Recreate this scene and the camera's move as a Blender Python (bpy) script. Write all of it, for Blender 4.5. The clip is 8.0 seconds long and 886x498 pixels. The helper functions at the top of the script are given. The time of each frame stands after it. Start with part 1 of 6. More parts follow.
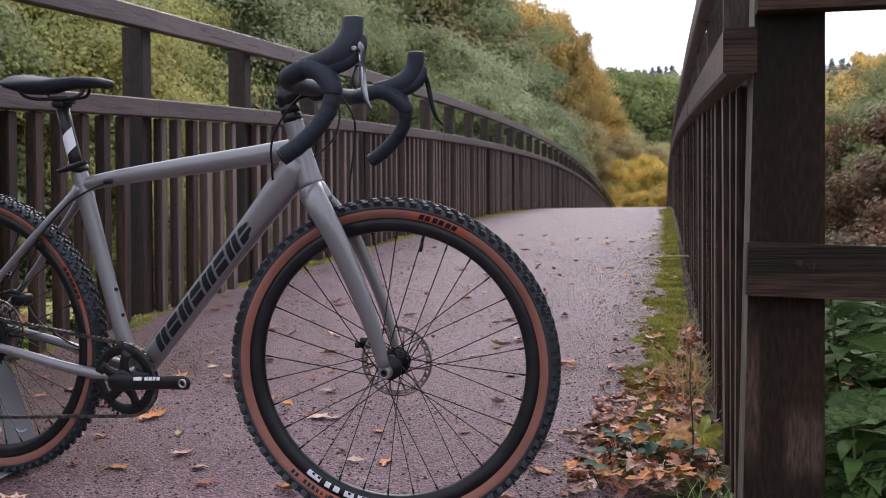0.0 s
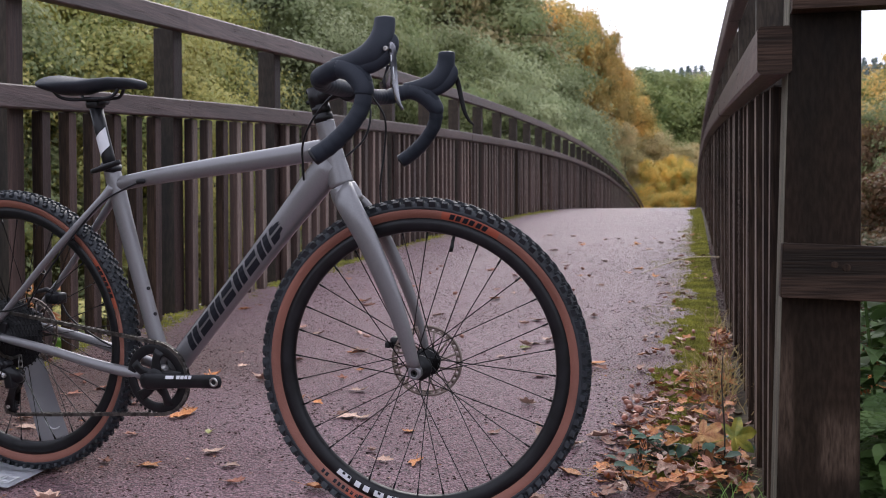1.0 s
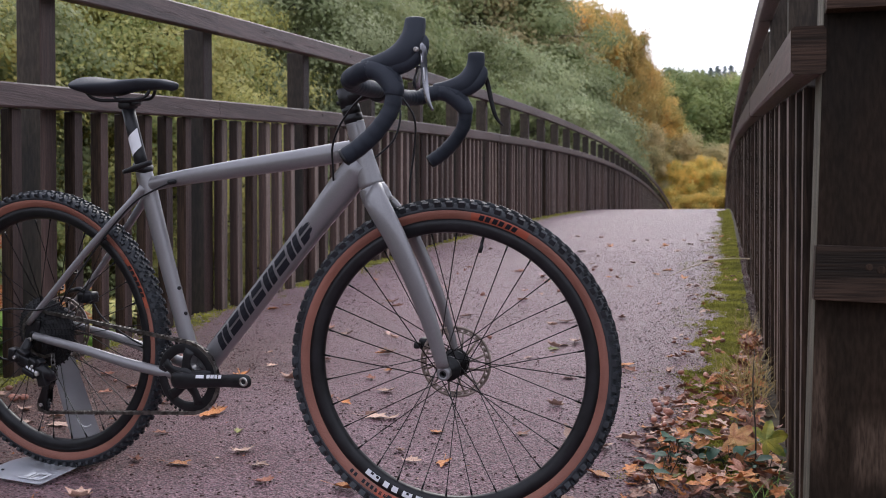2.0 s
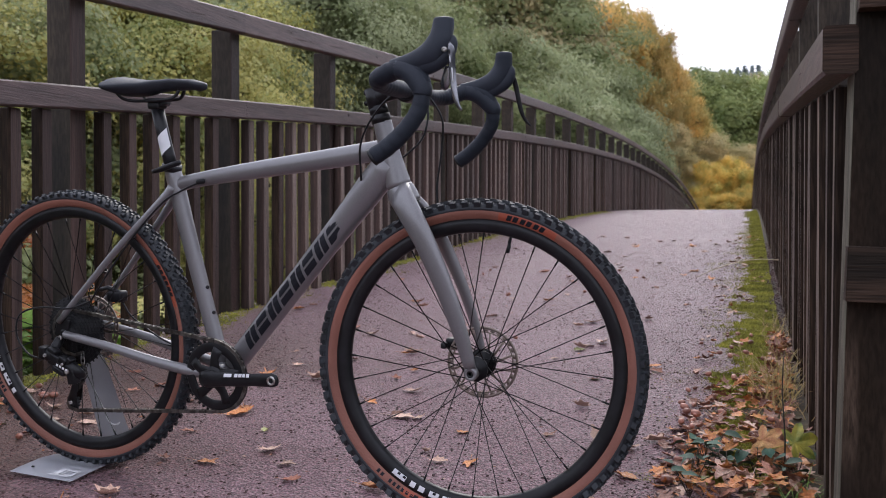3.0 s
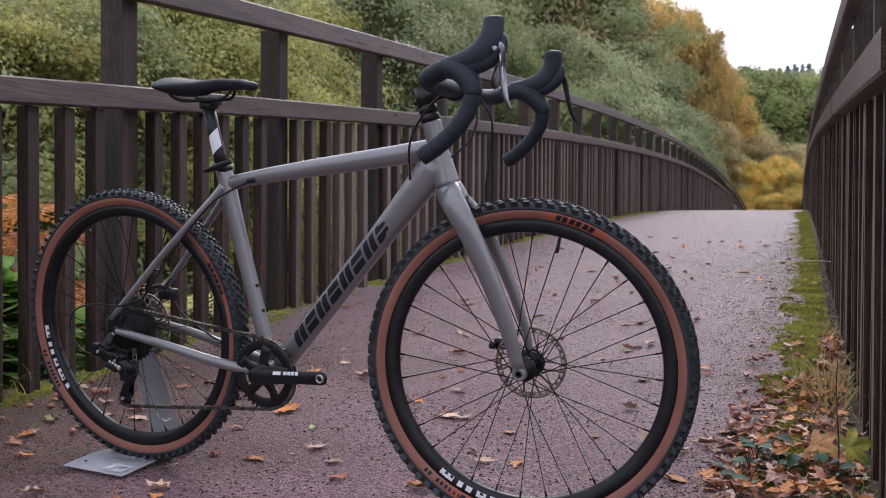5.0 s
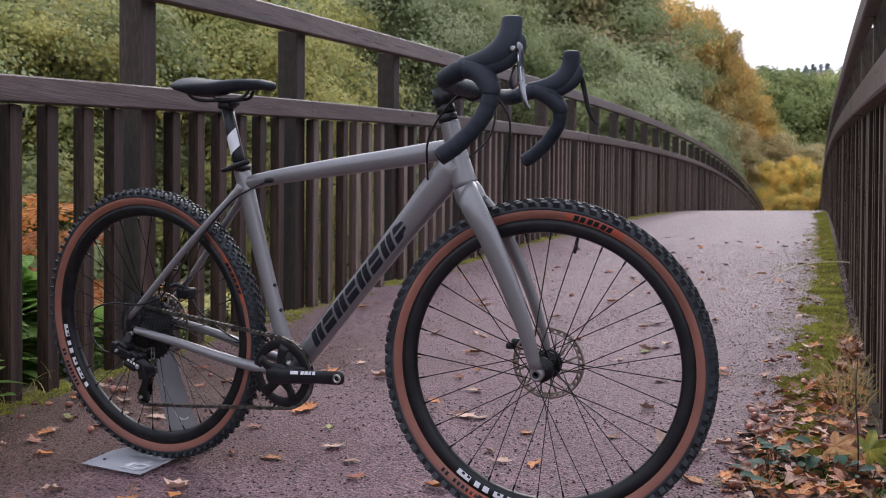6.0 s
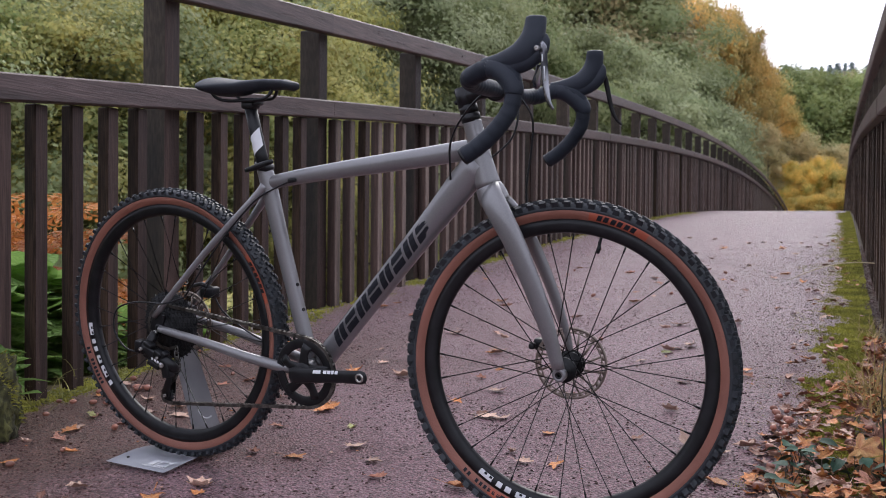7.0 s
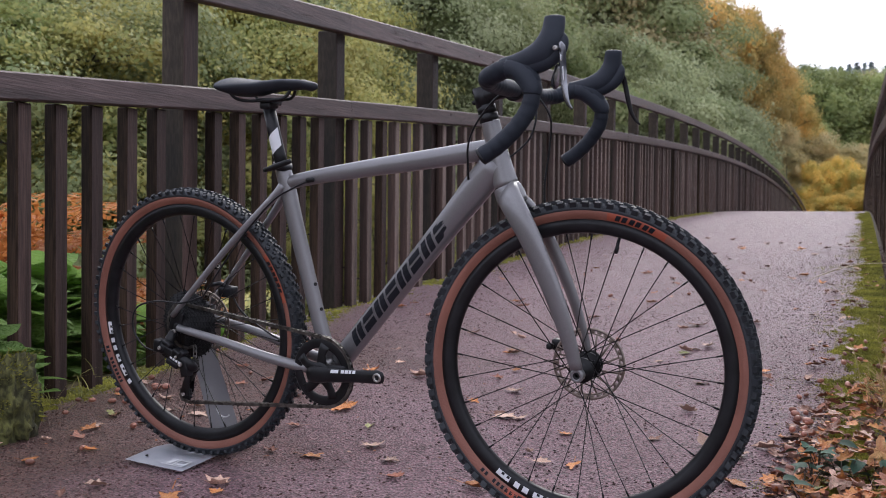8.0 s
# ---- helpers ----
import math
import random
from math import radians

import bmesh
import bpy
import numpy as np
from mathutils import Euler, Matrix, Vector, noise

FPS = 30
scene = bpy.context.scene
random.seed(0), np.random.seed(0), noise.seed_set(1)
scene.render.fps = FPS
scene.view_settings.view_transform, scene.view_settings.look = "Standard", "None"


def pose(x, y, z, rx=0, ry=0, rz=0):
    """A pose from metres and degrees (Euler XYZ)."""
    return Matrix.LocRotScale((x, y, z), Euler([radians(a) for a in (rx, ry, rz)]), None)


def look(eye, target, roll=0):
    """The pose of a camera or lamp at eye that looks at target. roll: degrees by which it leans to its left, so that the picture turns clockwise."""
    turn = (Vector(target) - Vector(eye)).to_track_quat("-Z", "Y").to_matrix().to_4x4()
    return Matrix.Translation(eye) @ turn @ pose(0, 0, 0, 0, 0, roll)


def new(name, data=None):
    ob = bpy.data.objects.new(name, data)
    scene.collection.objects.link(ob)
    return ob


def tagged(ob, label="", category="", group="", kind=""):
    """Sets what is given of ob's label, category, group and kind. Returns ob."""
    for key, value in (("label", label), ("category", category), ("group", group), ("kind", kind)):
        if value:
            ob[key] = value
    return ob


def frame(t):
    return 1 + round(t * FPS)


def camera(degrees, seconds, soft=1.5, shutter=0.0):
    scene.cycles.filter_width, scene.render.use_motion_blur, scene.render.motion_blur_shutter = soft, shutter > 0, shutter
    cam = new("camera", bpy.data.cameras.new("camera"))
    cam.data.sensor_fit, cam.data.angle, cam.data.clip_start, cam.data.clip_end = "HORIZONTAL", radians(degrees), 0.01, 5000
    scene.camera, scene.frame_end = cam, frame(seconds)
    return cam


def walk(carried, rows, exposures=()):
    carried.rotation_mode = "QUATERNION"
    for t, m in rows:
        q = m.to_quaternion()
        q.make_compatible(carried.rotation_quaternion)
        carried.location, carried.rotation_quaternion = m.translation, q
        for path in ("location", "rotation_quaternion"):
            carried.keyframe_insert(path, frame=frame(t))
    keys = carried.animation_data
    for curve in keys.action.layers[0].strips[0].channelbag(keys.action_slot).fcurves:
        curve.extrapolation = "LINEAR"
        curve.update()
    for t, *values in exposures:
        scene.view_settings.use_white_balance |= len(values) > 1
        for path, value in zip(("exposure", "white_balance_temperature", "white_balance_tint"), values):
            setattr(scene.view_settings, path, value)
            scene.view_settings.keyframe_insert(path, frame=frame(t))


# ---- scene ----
# ---------------------------------------------------------------- camera
cam = camera(47.0, 8.0, soft=1.0)
PATH = [
    (0.0, pose(1.6783, -2.3060, 0.6122, 88.887, 0.360, 12.250)),
    (0.5, pose(1.6748, -2.3058, 0.6122, 88.890, 0.295, 13.001)),
    (1.0, pose(1.6717, -2.3055, 0.6123, 88.904, 0.235, 13.798)),
    (1.5, pose(1.6690, -2.3052, 0.6124, 88.932, 0.155, 14.576)),
    (3.0, pose(1.6604, -2.3053, 0.6125, 88.955, -0.050, 16.702)),
    (3.5, pose(1.6578, -2.3051, 0.6123, 88.945, -0.100, 17.402)),
    (4.0, pose(1.6553, -2.3051, 0.6122, 88.935, -0.160, 18.120)),
    (4.5, pose(1.6532, -2.3051, 0.6122, 88.930, -0.219, 18.724)),
    (6.0, pose(1.6479, -2.3056, 0.6123, 88.922, -0.375, 20.114)),
    (6.5, pose(1.6459, -2.3061, 0.6125, 88.912, -0.430, 20.644)),
    (7.0, pose(1.6439, -2.3064, 0.6125, 88.902, -0.485, 21.285)),
    (7.5, pose(1.6424, -2.3068, 0.6124, 88.897, -0.525, 21.845)),
    (8.0, pose(1.6412, -2.3075, 0.6124, 88.892, -0.566, 22.212)),
]
cam.data.dof.use_dof = True
cam.data.dof.focus_distance, cam.data.dof.aperture_fstop = 2.35, 9.0
walk(cam, PATH, exposures=[(0.0, 0.1), (8.0, 0.1)])

# ---------------------------------------------------------------- light
SUN_EL, SUN_AZ = radians(42), radians(-10)
world = bpy.data.worlds.new("overcast_sky")
scene.world = world
world.use_nodes = True
wn, wl = world.node_tree.nodes, world.node_tree.links
sky = wn.new("ShaderNodeTexSky")
sky.sky_type = "NISHITA"
sky.sun_disc = False
sky.sun_elevation, sky.sun_rotation = SUN_EL, SUN_AZ
sky.air_density, sky.dust_density, sky.ozone_density = 1.0, 4.0, 1.0
grey = wn.new("ShaderNodeMix")
grey.data_type = "RGBA"
grey.inputs["Factor"].default_value = 0.8
grey.inputs["B"].default_value = (9.75, 10.0, 12.0, 1)
wl.new(sky.outputs["Color"], grey.inputs["A"])
bg = wn["Background"]
wl.new(grey.outputs["Result"], bg.inputs["Color"])
bg.inputs["Strength"].default_value = 0.15

sun_data = bpy.data.lights.new("sun", "SUN")
sun_data.energy, sun_data.angle, sun_data.color = 1.2, radians(30), (1.0, 0.98, 0.95)
sun = new("sun", sun_data)
sun.matrix_world = look((0, 0, 30), (0 - 30 * math.sin(SUN_AZ) / math.tan(SUN_EL), -30 * math.cos(SUN_AZ) / math.tan(SUN_EL), 0))


# ---------------------------------------------------------------- materials
def mat(name, base, rough=0.6, metal=0.0, var=None, scale=8.0, stretch=(1, 1, 1), fine=None, bump=0.0, bump_scale=60.0,
        rough_var=0.0, rand=0.0, sheen=0.0, coat=0.0, detail=6.0, spec=0.5, trans=0.0):
    """A noise-varied Principled material: base and var are colours mixed by large noise, fine darkens by small noise."""
    m = bpy.data.materials.new(name)
    m.use_nodes = True
    n, l = m.node_tree.nodes, m.node_tree.links
    b = n["Principled BSDF"]
    b.inputs["Roughness"].default_value, b.inputs["Metallic"].default_value = rough, metal
    b.inputs["Coat Weight"].default_value = coat
    b.inputs["Coat Roughness"].default_value = 0.15
    b.inputs["Specular IOR Level"].default_value = spec
    tc = n.new("ShaderNodeTexCoord")
    mp = n.new("ShaderNodeMapping")
    mp.inputs["Scale"].default_value = stretch
    l.new(tc.outputs["Object"], mp.inputs["Vector"])
    n1 = n.new("ShaderNodeTexNoise")
    n1.inputs["Scale"].default_value, n1.inputs["Detail"].default_value = scale, detail
    l.new(mp.outputs["Vector"], n1.inputs["Vector"])
    ramp = n.new("ShaderNodeValToRGB")
    ramp.color_ramp.elements[0].position, ramp.color_ramp.elements[1].position = 0.35, 0.65
    ramp.color_ramp.elements[0].color = (*base, 1)
    ramp.color_ramp.elements[1].color = (*(var or [min(1, c * 1.15) for c in base]), 1)
    l.new(n1.outputs["Fac"], ramp.inputs["Fac"])
    colour = ramp.outputs["Color"]
    n2 = n.new("ShaderNodeTexNoise")
    n2.inputs["Scale"].default_value, n2.inputs["Detail"].default_value = bump_scale, 5.0
    l.new(mp.outputs["Vector"], n2.inputs["Vector"])
    if fine:
        r2 = n.new("ShaderNodeValToRGB")
        r2.color_ramp.elements[0].position, r2.color_ramp.elements[1].position = 0.4, 0.62
        r2.color_ramp.elements[0].color = (fine, fine, fine, 1)
        r2.color_ramp.elements[1].color = (1, 1, 1, 1)
        l.new(n2.outputs["Fac"], r2.inputs["Fac"])
        mx = n.new("ShaderNodeMix")
        mx.data_type, mx.blend_type = "RGBA", "MULTIPLY"
        mx.inputs["Factor"].default_value = 1.0
        l.new(colour, mx.inputs["A"])
        l.new(r2.outputs["Color"], mx.inputs["B"])
        colour = mx.outputs["Result"]
    if rand:
        oi = n.new("ShaderNodeObjectInfo")
        hs = n.new("ShaderNodeHueSaturation")
        mr = n.new("ShaderNodeMapRange")
        mr.inputs["To Min"].default_value, mr.inputs["To Max"].default_value = 1 - rand, 1 + rand
        l.new(oi.outputs["Random"], mr.inputs["Value"])
        l.new(mr.outputs["Result"], hs.inputs["Value"])
        l.new(colour, hs.inputs["Color"])
        colour = hs.outputs["Color"]
    l.new(colour, b.inputs["Base Color"])
    if rough_var:
        mr = n.new("ShaderNodeMapRange")
        mr.inputs["To Min"].default_value, mr.inputs["To Max"].default_value = max(0.03, rough - rough_var), min(1, rough + rough_var)
        l.new(n1.outputs["Fac"], mr.inputs["Value"])
        l.new(mr.outputs["Result"], b.inputs["Roughness"])
    if bump:
        bp = n.new("ShaderNodeBump")
        bp.inputs["Strength"].default_value, bp.inputs["Distance"].default_value = bump, 0.01
        l.new(n2.outputs["Fac"], bp.inputs["Height"])
        l.new(bp.outputs["Normal"], b.inputs["Normal"])
    if trans:
        tr = n.new("ShaderNodeBsdfTranslucent")
        l.new(colour, tr.inputs["Color"])
        ms = n.new("ShaderNodeMixShader")
        ms.inputs["Fac"].default_value = trans
        l.new(b.outputs["BSDF"], ms.inputs[1])
        l.new(tr.outputs["BSDF"], ms.inputs[2])
        l.new(ms.outputs["Shader"], n["Material Output"].inputs["Surface"])
    return m


def leaf_mat(name, a, b, rough=0.55, trans=0.42, spread=0.2, relief=0.0, patches=0.55):
    """Foliage: each leaf of a mesh takes its own mix of two colours, each plant its own brightness."""
    m = bpy.data.materials.new(name)
    m.use_nodes = True
    n, l = m.node_tree.nodes, m.node_tree.links
    p = n["Principled BSDF"]
    p.inputs["Roughness"].default_value = rough
    p.inputs["Specular IOR Level"].default_value = 0.18
    geo = n.new("ShaderNodeNewGeometry")
    mix = n.new("ShaderNodeMix")
    mix.data_type = "RGBA"
    mix.inputs["A"].default_value, mix.inputs["B"].default_value = (*a, 1), (*b, 1)
    oi = n.new("ShaderNodeObjectInfo")
    mr = n.new("ShaderNodeMapRange")
    mr.inputs["To Min"].default_value, mr.inputs["To Max"].default_value = 1 - spread, 1 + spread
    l.new(oi.outputs["Random"], mr.inputs["Value"])
    tc = n.new("ShaderNodeTexCoord")
    patch = n.new("ShaderNodeTexNoise")
    patch.inputs["Scale"].default_value, patch.inputs["Detail"].default_value = patches, 3.0
    l.new(tc.outputs["Object"], patch.inputs["Vector"])
    pr = n.new("ShaderNodeMapRange")
    pr.inputs["From Min"].default_value, pr.inputs["From Max"].default_value = 0.33, 0.67
    pr.inputs["To Min"].default_value, pr.inputs["To Max"].default_value = 0.0, 0.62
    l.new(patch.outputs["Fac"], pr.inputs["Value"])
    own = n.new("ShaderNodeMath")
    own.operation = "MULTIPLY_ADD"
    own.inputs[1].default_value = 0.38
    l.new(geo.outputs["Random Per Island"], own.inputs[0])
    l.new(pr.outputs["Result"], own.inputs[2])
    l.new(own.outputs["Value"], mix.inputs["Factor"])
    hs = n.new("ShaderNodeHueSaturation")
    l.new(mr.outputs["Result"], hs.inputs["Value"])
    l.new(mix.outputs["Result"], hs.inputs["Color"])
    l.new(hs.outputs["Color"], p.inputs["Base Color"])
    if relief:
        veins = n.new("ShaderNodeTexVoronoi")
        veins.feature = "DISTANCE_TO_EDGE"
        veins.inputs["Scale"].default_value = relief
        l.new(tc.outputs["Object"], veins.inputs["Vector"])
        bp = n.new("ShaderNodeBump")
        bp.inputs["Strength"].default_value, bp.inputs["Distance"].default_value = 0.8, 0.05
        l.new(veins.outputs["Distance"], bp.inputs["Height"])
        l.new(bp.outputs["Normal"], p.inputs["Normal"])
    tr = n.new("ShaderNodeBsdfTranslucent")
    l.new(hs.outputs["Color"], tr.inputs["Color"])
    ms = n.new("ShaderNodeMixShader")
    ms.inputs["Fac"].default_value = trans
    l.new(p.outputs["BSDF"], ms.inputs[1])
    l.new(tr.outputs["BSDF"], ms.inputs[2])
    l.new(ms.outputs["Shader"], n["Material Output"].inputs["Surface"])
    return m


def asphalt_mat():
    """Damp asphalt: chips of several tones, dark pits, wetter and drier patches."""
    m = bpy.data.materials.new("damp_asphalt")
    m.use_nodes = True
    n, l = m.node_tree.nodes, m.node_tree.links
    p = n["Principled BSDF"]
    tc = n.new("ShaderNodeTexCoord")

    def tex(kind, scale, detail=4.0):
        t = n.new(kind)
        t.inputs["Scale"].default_value = scale
        if kind == "ShaderNodeTexNoise":
            t.inputs["Detail"].default_value = detail
        l.new(tc.outputs["Object"], t.inputs["Vector"])
        return t

    def ramp(src, lo, hi, a, b):
        r = n.new("ShaderNodeValToRGB")
        r.color_ramp.elements[0].position, r.color_ramp.elements[1].position = lo, hi
        r.color_ramp.elements[0].color, r.color_ramp.elements[1].color = (*a, 1), (*b, 1)
        l.new(src, r.inputs["Fac"])
        return r.outputs["Color"]

    def mult(a, b):
        x = n.new("ShaderNodeMix")
        x.data_type, x.blend_type = "RGBA", "MULTIPLY"
        x.inputs["Factor"].default_value = 1.0
        l.new(a, x.inputs["A"])
        l.new(b, x.inputs["B"])
        return x.outputs["Result"]
    big, mid, fine = tex("ShaderNodeTexNoise", 1.7, 8), tex("ShaderNodeTexNoise", 55, 6), tex("ShaderNodeTexNoise", 150, 6)
    chips = tex("ShaderNodeTexVoronoi", 150)
    base = ramp(big.outputs["Fac"], 0.3, 0.7, (0.256, 0.154, 0.174), (0.331, 0.215, 0.245))
    base = mult(base, ramp(fine.outputs["Fac"], 0.38, 0.56, (0.26, 0.235, 0.24), (1.20, 1.16, 1.16)))
    base = mult(base, ramp(mid.outputs["Fac"], 0.36, 0.46, (0.46, 0.42, 0.42), (1.0, 1.0, 1.0)))
    sep = n.new("ShaderNodeSeparateXYZ")
    l.new(tc.outputs["Object"], sep.inputs["Vector"])
    reach = n.new("ShaderNodeMath")
    reach.operation = "MULTIPLY_ADD"
    reach.inputs[1].default_value = 1.5
    l.new(big.outputs["Fac"], reach.inputs[0])
    l.new(sep.outputs["X"], reach.inputs[2])
    dirt = n.new("ShaderNodeMapRange")
    dirt.interpolation_type = "SMOOTHSTEP"
    dirt.inputs["From Min"].default_value, dirt.inputs["From Max"].default_value = 1.30, 0.30
    l.new(reach.outputs["Value"], dirt.inputs["Value"])
    soiled = n.new("ShaderNodeMix")
    soiled.data_type, soiled.blend_type = "RGBA", "MULTIPLY"
    near = n.new("ShaderNodeMapRange")
    near.interpolation_type = "SMOOTHSTEP"
    near.inputs["From Min"].default_value, near.inputs["From Max"].default_value = 3.0, 0.6
    l.new(sep.outputs["Y"], near.inputs["Value"])
    washed = n.new("ShaderNodeMath")
    washed.operation = "MULTIPLY"
    l.new(dirt.outputs["Result"], washed.inputs[0])
    l.new(near.outputs["Result"], washed.inputs[1])
    l.new(washed.outputs["Value"], soiled.inputs["Factor"])
    l.new(base, soiled.inputs["A"])
    soiled.inputs["B"].default_value = (0.58, 0.53, 0.385, 1)
    base = soiled.outputs["Result"]
    tone = n.new("ShaderNodeSeparateColor")
    l.new(chips.outputs["Color"], tone.inputs["Color"])
    base = mult(base, ramp(tone.outputs["Red"], 0.0, 1.0, (0.62, 0.60, 0.61), (1.25, 1.2, 1.2)))
    l.new(base, p.inputs["Base Color"])
    p.inputs["Specular IOR Level"].default_value = 0.42
    rr = n.new("ShaderNodeMapRange")
    rr.inputs["From Min"].default_value, rr.inputs["From Max"].default_value = 0.3, 0.7
    rr.inputs["To Min"].default_value, rr.inputs["To Max"].default_value = 0.28, 0.33
    l.new(big.outputs["Fac"], rr.inputs["Value"])
    l.new(rr.outputs["Result"], p.inputs["Roughness"])
    add = n.new("ShaderNodeMath")
    add.operation = "ADD"
    l.new(fine.outputs["Fac"], add.inputs[0])
    l.new(chips.outputs["Distance"], add.inputs[1])
    bp = n.new("ShaderNodeBump")
    bp.inputs["Strength"].default_value, bp.inputs["Distance"].default_value = 1.0, 0.009
    l.new(add.outputs["Value"], bp.inputs["Height"])
    l.new(bp.outputs["Normal"], p.inputs["Normal"])
    return m


# Upright timber in lit and shaded tones, put into the colour face by face.
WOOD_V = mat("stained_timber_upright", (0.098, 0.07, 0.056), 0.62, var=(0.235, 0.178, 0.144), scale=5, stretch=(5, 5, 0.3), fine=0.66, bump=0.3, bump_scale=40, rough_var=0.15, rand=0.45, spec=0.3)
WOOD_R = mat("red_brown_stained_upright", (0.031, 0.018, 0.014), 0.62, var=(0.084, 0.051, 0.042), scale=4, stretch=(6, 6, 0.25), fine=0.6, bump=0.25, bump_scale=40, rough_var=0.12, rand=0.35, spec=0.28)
# Dark tone: shade put into batten side colour; also real knots and cracks.
WOOD_SHADE_KNOT = mat("shade_and_knot_brown", (0.024, 0.015, 0.010), 0.7, var=(0.064, 0.039, 0.026), scale=5, stretch=(5, 5, 0.3), fine=0.5, bump=0.3, bump_scale=40, rough_var=0.12, rand=0.3, spec=0.12)
WOOD_H = mat("stained_timber_rail", (0.068, 0.043, 0.039), 0.5, var=(0.142, 0.096, 0.089), scale=4, stretch=(6, 0.22, 6), fine=0.6, bump=0.22, bump_scale=30, rough_var=0.15, rand=0.2, spec=0.4)
WOOD_X = mat("dark_stained_timber", (0.018, 0.012, 0.008), 0.65, var=(0.076, 0.045, 0.031), scale=4, stretch=(0.22, 6, 6), fine=0.45, bump=0.3, bump_scale=40, rough_var=0.15, spec=0.13)
WOOD_POST = mat("dark_stained_post", (0.017, 0.012, 0.009), 0.6, var=(0.062, 0.046, 0.032), scale=3.0, stretch=(2.6, 2.6, 0.5), fine=0.55, bump=0.2, bump_scale=45, rough_var=0.15, rand=0.25, spec=0.25, detail=9.0)
ALGAE = mat("green_weathered_timber", (0.165, 0.150, 0.110), 0.8, var=(0.075, 0.062, 0.043), scale=9, stretch=(3, 3, 0.5), fine=0.6, bump=0.3, bump_scale=40, spec=0.3)


def worn_post_mat():
    """Dark stained post: reddish streaks down the grain, and a scuffed patch low down where the stain has gone."""
    m = mat("worn_end_post", (0.0100, 0.0080, 0.0058), 0.7, var=(0.030, 0.0185, 0.0125), scale=2.2, stretch=(2.4, 2.4, 0.6), fine=0.6, bump=0.4, bump_scale=60, rough_var=0.15, spec=0.09, detail=9.0)
    n, l = m.node_tree.nodes, m.node_tree.links
    p = n["Principled BSDF"]
    old = p.inputs["Base Color"].links[0].from_socket
    tc = n.new("ShaderNodeTexCoord")
    sep = n.new("ShaderNodeSeparateXYZ")
    l.new(tc.outputs["Object"], sep.inputs["Vector"])
    mp = n.new("ShaderNodeMapping")
    mp.inputs["Scale"].default_value = (1, 1, 0.14)
    l.new(tc.outputs["Object"], mp.inputs["Vector"])
    ns = n.new("ShaderNodeTexNoise")
    ns.inputs["Scale"].default_value, ns.inputs["Detail"].default_value = 260, 9
    l.new(mp.outputs["Vector"], ns.inputs["Vector"])

    def band(src, a, b, soft):
        out = None
        for lo, hi in ((a - soft, a + soft), (b + soft, b - soft)):
            r = n.new("ShaderNodeMapRange")
            r.interpolation_type = "SMOOTHSTEP"
            r.inputs["From Min"].default_value, r.inputs["From Max"].default_value = lo, hi
            l.new(src, r.inputs["Value"])
            if out is None:
                out = r.outputs["Result"]
            else:
                q = n.new("ShaderNodeMath")
                q.operation = "MULTIPLY"
                l.new(out, q.inputs[0])
                l.new(r.outputs["Result"], q.inputs[1])
                out = q.outputs["Value"]
        return out

    def both(a, b, op="MULTIPLY"):
        q = n.new("ShaderNodeMath")
        q.operation = op
        l.new(a, q.inputs[0])
        l.new(b, q.inputs[1])
        return q.outputs["Value"]
    patch = both(band(sep.outputs["X"], 1.893, 1.956, 0.010), band(sep.outputs["Z"], 0.165, 0.275, 0.030))
    edge = both(band(sep.outputs["X"], 1.820, 1.846, 0.006), band(sep.outputs["Z"], 0.20, 0.40, 0.06))
    area = both(patch, edge, "MAXIMUM")
    grain = n.new("ShaderNodeMapRange")
    grain.inputs["From Min"].default_value, grain.inputs["From Max"].default_value = 0.26, 0.74
    l.new(ns.outputs["Fac"], grain.inputs["Value"])
    mask = both(area, grain.outputs["Result"])
    mix = n.new("ShaderNodeMix")
    mix.data_type = "RGBA"
    l.new(mask, mix.inputs["Factor"])
    l.new(old, mix.inputs["A"])
    mix.inputs["B"].default_value = (0.092, 0.062, 0.044, 1)
    l.new(mix.outputs["Result"], p.inputs["Base Color"])
    return m


WORN_POST = worn_post_mat()
ASPHALT = asphalt_mat()
MOSS = mat("moss", (0.070, 0.066, 0.024), 0.95, var=(0.290, 0.285, 0.052), scale=11, fine=0.5, bump=1.0, bump_scale=150)
STUMP = mat("mossy_bark", (0.020, 0.015, 0.010), 0.95, var=(0.150, 0.150, 0.045), scale=9, stretch=(1, 1, 0.5), fine=0.35, bump=1.0, bump_scale=70)
MOSS_TUFT = leaf_mat("moss_tufts", (0.100, 0.100, 0.026), (0.440, 0.415, 0.080), 0.9, 0.25, 0.0, patches=7.0)
SOIL = mat("leafy_soil", (0.045, 0.032, 0.022), 0.95, var=(0.095, 0.07, 0.035), scale=3, fine=0.5, bump=1.0, bump_scale=30)
MEADOW = mat("wooded_ground", (0.055, 0.065, 0.022), 0.95, var=(0.12, 0.085, 0.035), scale=0.6, fine=0.6, bump=1.0, bump_scale=8)
GRIT = leaf_mat("grit", (0.018, 0.012, 0.012), (0.110, 0.056, 0.050), 0.4, 0.0, 0.0)
PAINT = mat("grey_frame_paint", (0.160, 0.155, 0.160), 0.38, metal=0.25, var=(0.188, 0.182, 0.188), scale=5, bump=0.03, bump_scale=420, coat=1.0, rough_var=0.05, fine=0.88)
PAINT.node_tree.nodes["Principled BSDF"].inputs["Coat Roughness"].default_value = 0.09
PRINT = mat("dark_print", (0.008, 0.009, 0.013), 0.55, var=(0.012, 0.013, 0.018), scale=20, spec=0.2)
